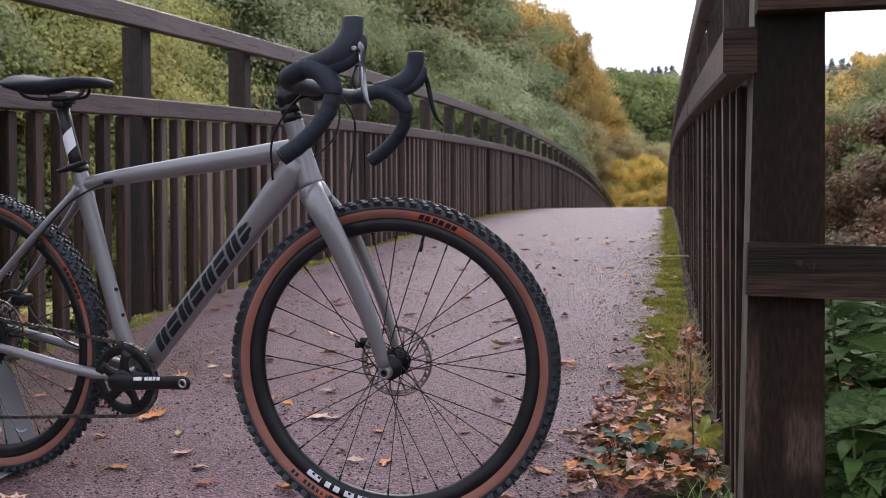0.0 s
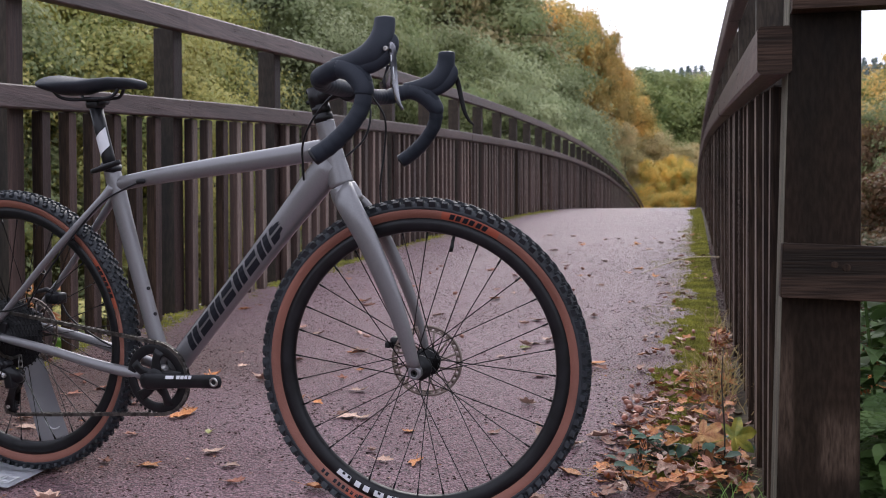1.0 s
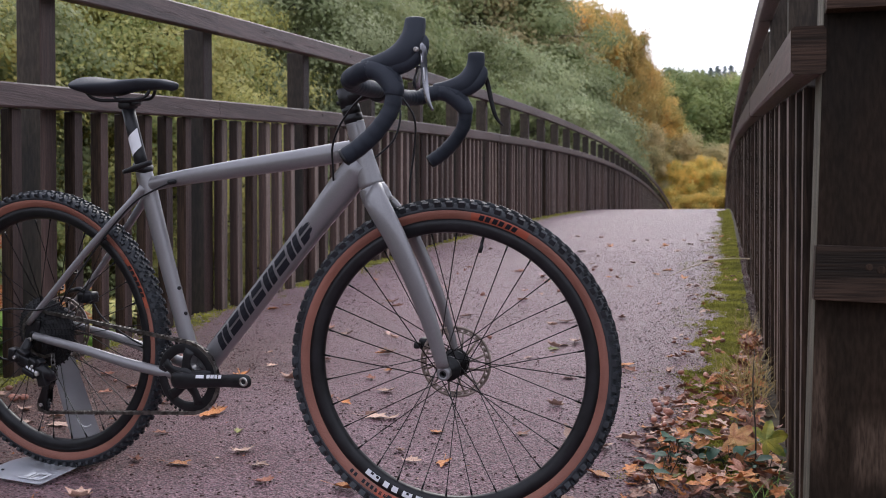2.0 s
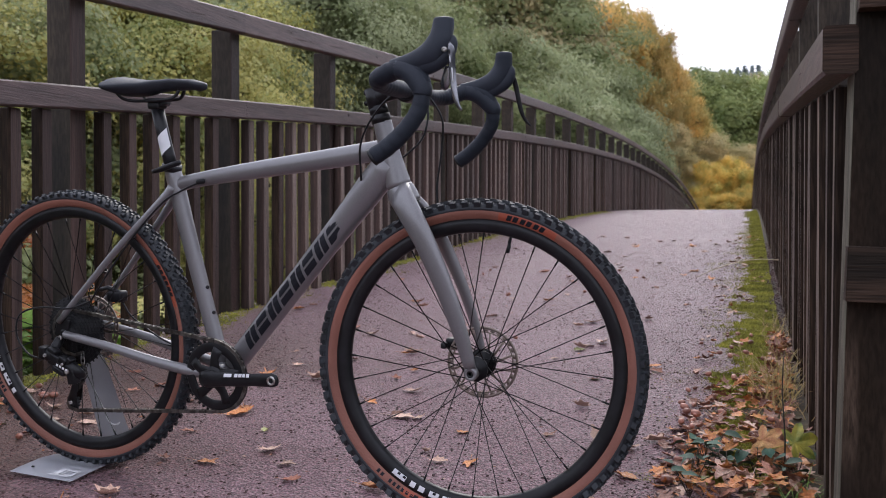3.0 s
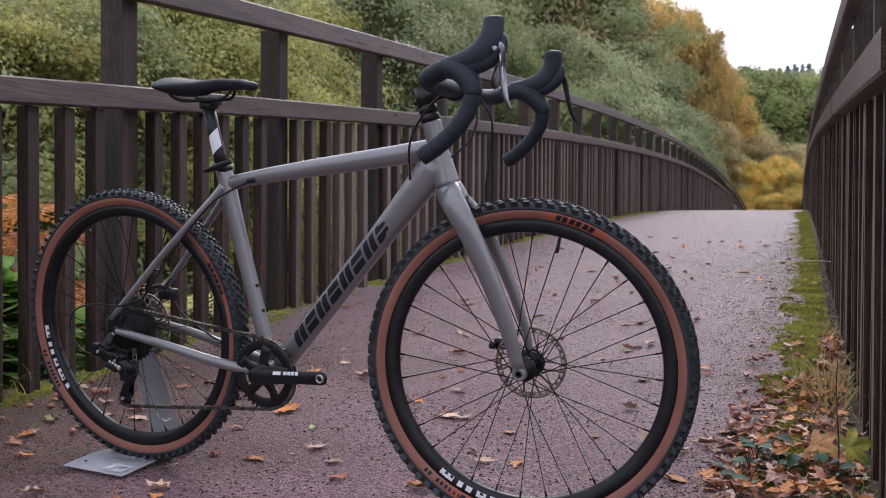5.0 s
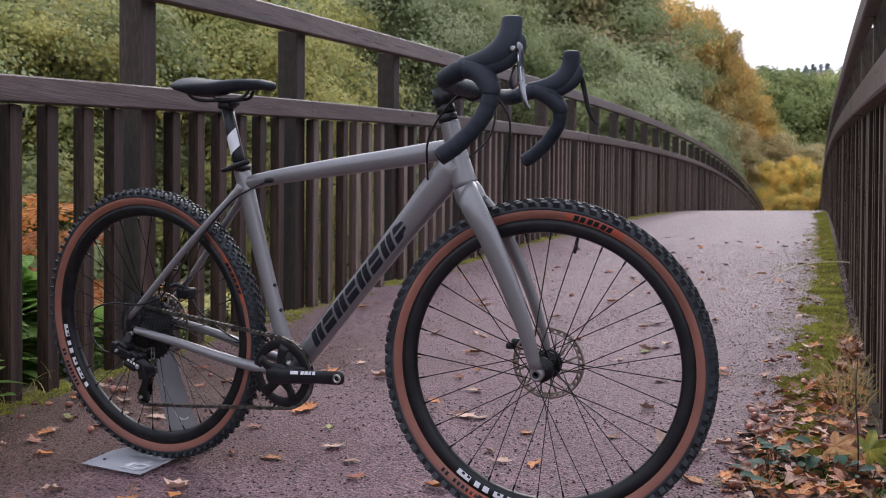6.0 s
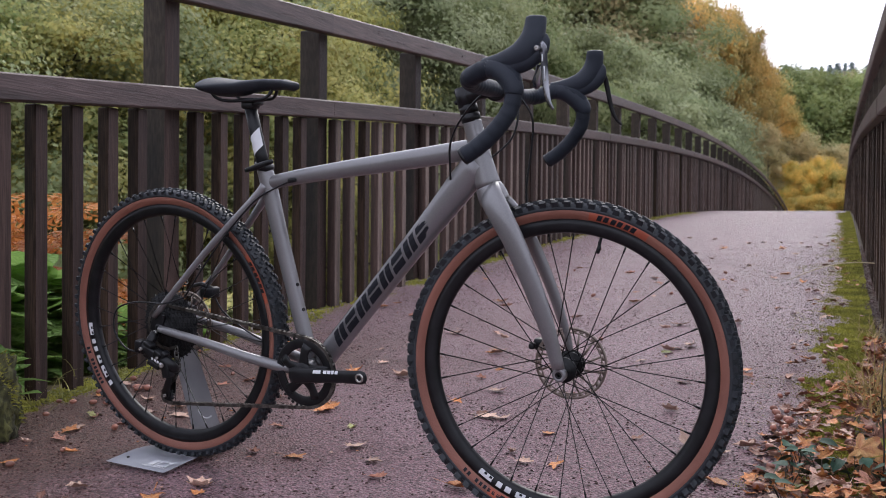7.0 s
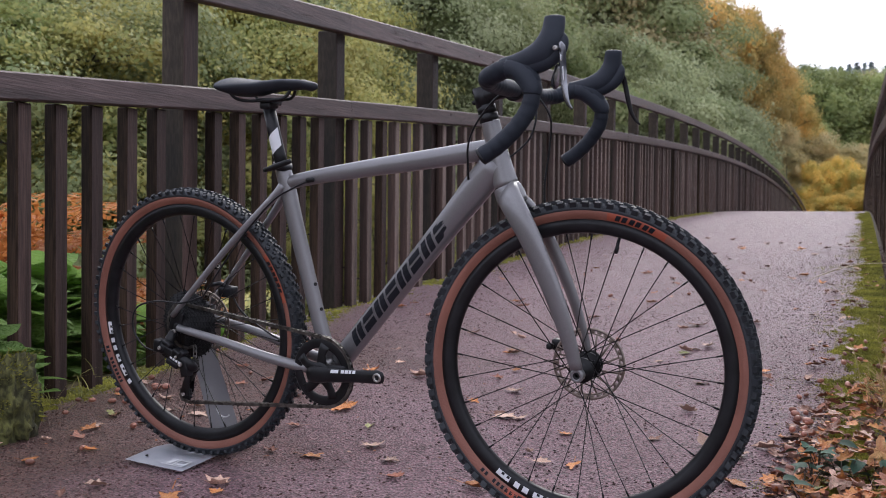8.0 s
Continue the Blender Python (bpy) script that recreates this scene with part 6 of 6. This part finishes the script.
LEAVES = {}
for key, material in (("orange", LEAF_ORANGE), ("brown", LEAF_BROWN), ("pale", LEAF_PALE), ("green", LEAF_GREEN)):
    LEAVES[key] = []
    for s, lobes, depth, flat in ((1, 7, 0.50, 0.9), (2, 9, 0.40, 1.25), (3, 5, 0.46, 0.7), (4, 8, 0.40, 1.1), (5, 6, 0.50, 0.9), (6, 7, 0.36, 1.45)):
        bm = leaf_outline(s + len(key), lobes, depth, flat)
        me = bpy.data.meshes.new("fallen_leaf")
        bm.to_mesh(me)
        bm.free()
        me.materials.append(material)
        me.shade_smooth()
        LEAVES[key].append(me)
LEAF_LABEL = {"orange": "fallen orange leaf lying on the damp path", "brown": "curled brown fallen leaf on the path", "pale": "pale buff fallen leaf on the path", "green": "yellow-green fallen leaf on the path"}
litter = random.Random(5)


dropped, loose = [], {k: ([], []) for k in LEAVES}


def drop_leaf(x, y, size, key, lift=0.002, tilt=8):
    """A fallen leaf on the path: a thing of its own for the first 290, then part of the litter."""
    if len(dropped) >= 290:
        me = litter.choice(LEAVES[key])
        m = Matrix.Translation((x, y, deck_z(y) + lift)) @ pose(0, 0, 0, 5 + litter.uniform(-tilt, tilt), litter.uniform(-tilt, tilt), litter.uniform(0, 360)) @ Matrix.Scale(size, 4)
        vs, fs = loose[key]
        v0 = len(vs)
        vs += [tuple(m @ v.co) for v in me.vertices]
        fs += [tuple(v0 + i for i in f.vertices) for f in me.polygons]
        return None
    dropped.append(1)
    ob = share("fallen_leaf", litter.choice(LEAVES[key]), Matrix.Translation((x, y, deck_z(y) + lift)) @ pose(0, 0, 0, math.degrees(math.atan(SLOPE)) + litter.uniform(-tilt, tilt), litter.uniform(-tilt, tilt), litter.uniform(0, 360)) @ Matrix.Scale(size, 4))
    return tagged(ob, LEAF_LABEL[key], "leaf", "fallen leaves")


PICK = ("orange", "orange", "brown", "pale", "pale", "brown")
# single leaves whose places can be told
for x, y, size, key in ((0.895, 0.042, 0.055, "orange"), (-0.02, 1.07, 0.130, "orange"), (0.36, 1.57, 0.085, "pale"), (1.01, 1.75, 0.06, "green"), (0.30, 0.41, 0.055, "green"), (0.40, 0.22, 0.072, "pale"), (0.50, 0.12, 0.060, "pale"), (0.28, 0.09, 0.080, "orange"),
                        (0.19, -0.19, 0.085, "pale"), (0.57, 0.0, 0.055, "brown"), (-0.55, 0.29, 0.090, "green"), (-0.40, 0.38, 0.075, "pale"), (-0.29, 0.37, 0.085, "pale"), (0.23, 1.99, 0.07, "pale"), (1.04, 1.85, 0.085, "pale"), (0.79, -0.01, 0.105, "orange"), (1.43, 0.54, 0.085, "pale"),
                        (0.57, 0.95, 0.07, "pale"), (0.88, 0.23, 0.06, "pale"), (0.45, 1.13, 0.06, "brown"), (0.875, 0.505, 0.060, "orange")):
    drop_leaf(x, y, 1.25 * size, key)
for x, y, size, key in ((0.82, 0.98, 0.05, "brown"), (1.14, 1.25, 0.06, "brown"), (1.12, 0.53, 0.05, "brown"), (1.375, 0.21, 0.09, "orange"), (0.95, 1.59, 0.055, "pale"), (-0.02, 1.81, 0.06, "brown"), (0.15, 0.10, 0.06, "brown"), (0.12, -0.30, 0.11, "orange"), (0.05, 1.95, 0.07, "pale"), (0.12, 0.62, 0.085, "orange"), (0.62, 0.66, 0.06, "brown"), (0.70, 0.62, 0.055, "pale")):
    drop_leaf(x, y, 1.25 * size, key)
for i in range(125):
    x, y = litter.uniform(-0.62, 1.5), -0.5 + 8.5 * litter.random() ** 1.5
    drop_leaf(x, y, litter.uniform(0.055, 0.125), litter.choice(PICK), 0.003, 14 - 10 * smooth_step(1.0, 3.0, y))
for i in range(26):
    drop_leaf(litter.uniform(-0.78, -0.3), litter.uniform(-0.8, 1.2), litter.uniform(0.04, 0.09), litter.choice(PICK))
for i in range(620):
    y = 0.04 + 2.0 * litter.random() ** 1.45
    x = 1.80 - (0.06 + 0.30 * (1 - smooth_step(0.65, 1.5, y))) * litter.random() ** 1.1
    drop_leaf(x, y, litter.uniform(0.030, 0.074), litter.choice(("orange", "orange", "brown", "brown", "pale", "brown")), litter.uniform(0.008, 0.060) if x > 1.52 else 0.004, 30 if x > 1.52 else 14)
for i in range(70):
    y = 0.06 + 0.75 * litter.random() ** 1.3
    x = 1.79 - 0.30 * litter.random()
    drop_leaf(x, y, litter.uniform(0.045, 0.085), litter.choice(("orange", "orange", "pale", "green" if i % 6 == 0 else "orange")), 0.008 + litter.uniform(0.035, 0.055) * smooth_step(1.50, 1.66, x), 14)
for i in range(90):
    y = 0.9 + 7 * litter.random() ** 1.5
    drop_leaf(litter.uniform(1.48, 1.76), y, litter.uniform(0.035, 0.08), litter.choice(PICK), 0.012, 18)
for i in range(420):
    drop_leaf(litter.uniform(-0.75, 1.5), -0.9 + 8 * litter.random() ** 1.3, litter.uniform(0.008, 0.022), litter.choice(("brown", "brown", "pale", "orange")))
for key, (vs, fs) in loose.items():
    if vs:
        tagged(from_lists("leaf_litter", vs, fs, {"orange": LEAF_ORANGE, "brown": LEAF_BROWN, "pale": LEAF_PALE, "green": LEAF_GREEN}[key], smooth=True), "scattered litter of " + key + " fallen leaves along the fence", "leaf litter", kind="stuff")

bm = bmesh.new()
lathe(bm, [(0.0003, -0.56), (0.10, -0.54), (0.16, -0.48), (0.38, -0.34), (0.46, -0.1), (0.46, 0.15), (0.36, 0.38), (0.2, 0.48), (0.0003, 0.5)], 16, closed=False)
nut = bpy.data.meshes.new("acorn")
bm.to_mesh(nut)
bm.free()
nut.materials.append(ACORN)
nut.shade_smooth()
for i in range(118):
    if i >= 80:
        x, y = (litter.gauss(1.53, 0.07), litter.gauss(0.62, 0.22)) if i >= 98 else (litter.gauss(-0.66, 0.06), litter.gauss(0.52, 0.10))
    elif i < 46:
        x, y = 1.74 - 0.28 * litter.random() ** 1.3, 0.15 + 2.0 * litter.random() ** 1.2
    elif i < 66:
        x, y = litter.uniform(-0.8, -0.35), litter.uniform(-0.6, 1.6)
    else:
        x, y = litter.uniform(-0.6, 1.4), litter.uniform(-0.9, 5)
    s = litter.uniform(0.014, 0.025) if i < 80 else litter.uniform(0.017, 0.027)
    ob = share("acorn", nut, Matrix.Translation((x, y, deck_z(y) + s * 0.46 + (0.012 if x > 1.5 or x < -0.66 else 0))) @ pose(0, 0, 0, litter.uniform(-20, 20), litter.uniform(-20, 20), litter.uniform(0, 360)) @ Matrix.Diagonal((s * 0.85, s * 1.2, s * 0.85, 1)))
    tagged(ob, "smooth brown acorn lying on the path", "acorn", "acorns")


def build_grit():
    """Loose stones and crumbs over the near part of the path."""
    rng = np.random.default_rng(9)
    n = 80000
    verts, faces = [], []
    for i in range(n):
        y = -0.5 + 7.5 * rng.random() ** 1.7 - rng.exponential(0.35)
        x = rng.uniform(-0.78, 1.62)
        thick = 0.42 + 0.9 * noise.noise((x * 2.2, y * 2.2, 1)) + 0.5 * noise.noise((x * 8, y * 8, 5))
        thick += 0.7 * smooth_step(1.10, 1.48, x) + 0.25 * smooth_step(0.3, -0.6, x)
        if rng.random() > thick:
            continue
        s = 0.0012 + 0.0048 * rng.random() ** 2.9
        if i % 12 == 0:
            x, s = rng.uniform(1.765, 1.86), rng.uniform(0.004, 0.011)
        z = deck_z(y) - 0.0005 + (0.005 if x > 1.76 else 0.0)
        v0 = len(verts)
        a, thin, tall = rng.uniform(0, 6.28), rng.uniform(0.5, 1.0), s * rng.uniform(0.35, 0.75)
        ca, sa = math.cos(a), math.sin(a)
        for lift, wide in ((0.0, 1.0), (tall, 0.62)):
            for k in range(5):
                r = s * wide * rng.uniform(0.75, 1.2)
                px, py = r * math.cos(1.257 * k), r * thin * math.sin(1.257 * k)
                verts.append((x + px * ca - py * sa, y + px * sa + py * ca, z + lift * rng.uniform(0.8, 1.15)))
        faces += [(v0 + k, v0 + (k + 1) % 5, v0 + 5 + (k + 1) % 5, v0 + 5 + k) for k in range(5)] + [tuple(v0 + 5 + k for k in range(5))]
    ob = from_lists("grit", verts, faces, GRIT)
    tagged(ob, "loose dark grit scattered over the asphalt", "grit", kind="stuff")


build_grit()


def grass_tuft(x0, y0, n, seed, reach, material, label, lift=0.0):
    rng = random.Random(seed)
    verts, faces = [], []
    for i in range(n):
        p = V((x0 + rng.gauss(0, 0.035), y0 + rng.gauss(0, 0.16), 0))
        p.z = deck_z(p.y) + lift * rng.random()
        a, L = rng.uniform(0, 6.28), reach * rng.uniform(0.5, 1.2)
        d = V((math.cos(a), math.sin(a), 0))
        w = d.cross(V((0, 0, 1))) * 0.0019
        ang, pts = rng.uniform(1.1, 1.5), [p]
        for k in range(5):
            ang -= rng.uniform(0.1, 0.4)
            pts.append(pts[-1] + (d * math.cos(ang) + V((0, 0, math.sin(ang)))) * L / 5)
        v0 = len(verts)
        for k, q in enumerate(pts):
            verts += [tuple(q - w * (1 - k / 6)), tuple(q + w * (1 - k / 6))]
        faces += [(v0 + 2 * k, v0 + 2 * k + 1, v0 + 2 * k + 3, v0 + 2 * k + 2) for k in range(5)]
    tagged(from_lists("grass", verts, faces, material), label, "grass", kind="stuff")


def build_stump():
    """A low stump, mostly hidden by moss and leaves."""
    bm = bmesh.new()
    bmesh.ops.create_icosphere(bm, subdivisions=5, radius=1.0)
    for v in bm.verts:
        q = v.co.copy()
        k = 1 + 0.36 * noise.noise(q * 1.6 + V((4, 0, 1))) + 0.26 * noise.noise(q * 4.5) + 0.13 * noise.noise(q * 11) + 0.06 * noise.noise(q * 25)
        v.co = V((q.x * 0.100 * k, q.y * 0.115 * k, 0.08 + q.z * 0.165 * k))
    tops = [(v.co.copy(), v.normal.copy()) for v in bm.verts if noise.noise(v.co * 14) + 0.5 * v.normal.z > 0.12]
    ob = link("stump", bm, STUMP)
    rng = random.Random(12)
    verts, faces = [], []
    for c, nrm in tops:
        for k in range(2):
            p = c + V((rng.gauss(0, 0.003), rng.gauss(0, 0.003), rng.gauss(0, 0.003)))
            side = nrm.cross(V((rng.gauss(0, 1), rng.gauss(0, 1), rng.gauss(0, 1)))).normalized() * 0.0026
            tip = p + nrm * rng.uniform(0.006, 0.015) + V((rng.gauss(0, 0.004), rng.gauss(0, 0.004), -0.002))
            v0 = len(verts)
            verts += [tuple(p - side), tuple(p + side), tuple(tip)]
            faces.append((v0, v0 + 1, v0 + 2))
    tagged(from_lists("moss", verts, faces, MOSS_TUFT, ob), kind="stuff")
    ob.matrix_basis = Matrix.Translation((-0.70, -0.03, deck_z(-0.04)))
    tagged(ob, "low moss-covered stump beside the fence", "stump")
    for i, (x, y, z) in enumerate(((-0.74, 0.03, 0.15), (-0.78, 0.10, 0.08), (-0.70, 0.10, 0.05))):
        broad_weed(Matrix.Translation((x, y, deck_z(y) + z)), 0.36 + 0.06 * (i % 3), "green broad-leaved weed growing over the mossy stump")
    grass_tuft(-0.72, 0.04, 70, 8, 0.14, FO_LIME, "pale green grass over the stump", 0.11)


grass_tuft(1.755, 1.08, 150, 3, 0.27, DRYGRASS, "dry straw-coloured grass at the foot of the fence")
grass_tuft(1.77, 2.2, 60, 4, 0.14, DRYGRASS, "dry straw-coloured grass at the foot of the fence")
grass_tuft(1.77, -0.1, 70, 6, 0.12, FO_WEED, "short green grass at the foot of the end post")
build_stump()


# ---------------------------------------------------------------- ivy and standing leaves at the foot of the end post
def ivy_leaf(seed, width):
    """A broad, shallow-lobed leaf, its stalk at the origin."""
    rng = random.Random(seed)
    bm = bmesh.new()
    n, rows = 7, []
    for i in range(n + 1):
        u = i / n
        w = width * math.sin(math.pi * min(0.985, 0.10 + 0.90 * u) ** 0.8) * (1 + 0.12 * math.sin(9 * u + seed))
        row = [bm.verts.new((u, k / 2 * w * 0.5, 0.10 * abs(k) / 2 * w - 0.25 * u * u + rng.uniform(-0.01, 0.01))) for k in (-2, -1, 0, 1, 2)]
        rows.append(row)
    for a, b in zip(rows, rows[1:]):
        for k in range(4):
            bm.faces.new((a[k], a[k + 1], b[k + 1], b[k]))
    me = bpy.data.meshes.new("ivy_leaf")
    bm.to_mesh(me)
    bm.free()
    me.shade_smooth()
    return me


IVY_LEAVES = []
for s in (1, 2, 3):
    me = ivy_leaf(s, 0.85)
    me.materials.append(IVY)
    IVY_LEAVES.append(me)
ivy_rng = random.Random(31)
for i in range(7):
    x0, y0 = ivy_rng.uniform(1.53, 1.78), 0.06 + 0.36 * ivy_rng.random()
    plant_root = thing("ivy", "dark blue-green ivy trailing among the fallen leaves", "ivy", "ivy", m=Matrix.Translation((x0, y0, deck_z(y0) + 0.02)))
    for k in range(7):
        a = ivy_rng.uniform(0, 360)
        leaf = share("leaf", ivy_rng.choice(IVY_LEAVES), pose(ivy_rng.uniform(-0.05, 0.05), ivy_rng.uniform(-0.05, 0.05), ivy_rng.uniform(0.02, 0.07), ivy_rng.uniform(-25, 25), ivy_rng.uniform(-20, 25), a) @ Matrix.Scale(ivy_rng.uniform(0.026, 0.046), 4), plant_root)
        bm = bmesh.new()
        tube(bm, [(0, 0, -0.02), tuple(leaf.matrix_basis.translation * 0.6), tuple(leaf.matrix_basis.translation)], 0.0011, 5)
        part("stem", bm, BARK, plant_root)


def sycamore_leaf(seed, material):
    """A big five-lobed leaf with toothed edges, pleated along its veins, its stalk hanging from the base."""
    rng = random.Random(seed)
    bm = bmesh.new()
    n, lobes = 90, ((0, 1.0, 0.44), (52, 0.90, 0.42), (-52, 0.92, 0.42), (108, 0.68, 0.42), (-108, 0.66, 0.42))
    rings = []
    for q in (0.25, 0.5, 0.75, 1.0):
        ring = []
        for i in range(n):
            a = -math.pi + 2 * math.pi * i / n
            r = 0.20
            for c, reach, wide in lobes:
                d = abs((a - radians(c) + math.pi) % (2 * math.pi) - math.pi) / wide
                r = max(r, reach * (1 - 0.45 * d ** 1.3))
            r *= (1 + 0.07 * abs(math.sin(11 * a + seed)) * (q > 0.8)) * 0.58 * q
            x, y = r * math.cos(a), r * math.sin(a)
            z = 0.05 * abs(math.sin(3.4 * a)) * r / 0.5 + 0.30 * x * y - 0.35 * r * r + 0.05 * noise.noise((x * 4, y * 4, seed))
            ring.append(bm.verts.new((x, y, z)))
        rings.append(ring)
    hub = bm.verts.new((0, 0, 0))
    for i in range(n):
        bm.faces.new((hub, rings[0][i], rings[0][(i + 1) % n]))
        for a, b in zip(rings, rings[1:]):
            bm.faces.new((a[i], b[i], b[(i + 1) % n], a[(i + 1) % n]))
    tube(bm, [(0, 0, 0), (-0.2, 0.01, -0.02), (-0.55, 0.04, -0.10)], [0.012, 0.010, 0.010], 5)
    me = bpy.data.meshes.new("standing_leaf")
    bm.to_mesh(me)
    bm.free()
    me.materials.append(material)
    me.shade_smooth()
    return me


SYCAMORE_RUST = mat("rusty_sycamore_leaf", (0.42, 0.150, 0.055), 0.55, var=(0.62, 0.36, 0.130), scale=4, rand=0.15, fine=0.7, bump_scale=40, bump=0.3)
SYCAMORE_LIME = mat("turning_sycamore_leaf", (0.145, 0.190, 0.030), 0.5, var=(0.52, 0.42, 0.060), scale=3.2, rand=0.1, fine=0.85, bump_scale=30, bump=0.3)
BIG_LEAVES = {"green": sycamore_leaf(2, SYCAMORE_LIME), "orange": sycamore_leaf(5, SYCAMORE_RUST), "brown": sycamore_leaf(7, LEAF_BROWN), "pale": sycamore_leaf(9, LEAF_PALE)}


def standing_leaf(x, y, z, size, key, rx, ry, rz, label):
    ob = share("standing_leaf", BIG_LEAVES[key], Matrix.Translation((x, y, z)) @ pose(0, 0, 0, rx, ry, rz) @ Matrix.Scale(size, 4))
    tagged(ob, label, "leaf", "standing leaves")


standing_leaf(1.768, 0.26, 0.105, 0.105, "green", 62, -15, 20, "large yellow-green sycamore leaf standing against the fence")
standing_leaf(1.695, 0.27, 0.105, 0.110, "orange", 52, 10, -20, "large orange-brown sycamore leaf propped on the litter")
standing_leaf(1.735, 0.36, 0.120, 0.085, "brown", 65, 25, 35, "curled brown sycamore leaf propped against the fence")
standing_leaf(1.715, 0.12, 0.055, 0.09, "brown", 40, -10, 70, "curled brown sycamore leaf propped against the fence")
standing_leaf(1.600, 0.18, 0.050, 0.085, "pale", 35, 15, 10, "pale buff sycamore leaf propped on the litter")
bm = bmesh.new()
tube(bm, [(1.742, 0.20, deck_z(0.2)), (1.745, 0.205, 0.12), (1.738, 0.21, 0.24), (1.742, 0.215, 0.33)], [0.0022, 0.0019, 0.0015, 0.0009], 6, smooth=3)
tagged(link("twig", bm, BARK), "thin dark twig standing in the leaf litter", "twig")
bm = bmesh.new()
tube(bm, [(1.795, 2.75, 0.475), (1.70, 2.7, 0.478), (1.60, 2.66, 0.462), (1.50, 2.62, 0.428), (1.43, 2.60, 0.395)], [0.0016, 0.0020, 0.0020, 0.0016, 0.0008], 5, smooth=4)
tagged(link("grass_stalk", bm, STRAW), "single dry grass stalk leaning out from the fence", "grass")
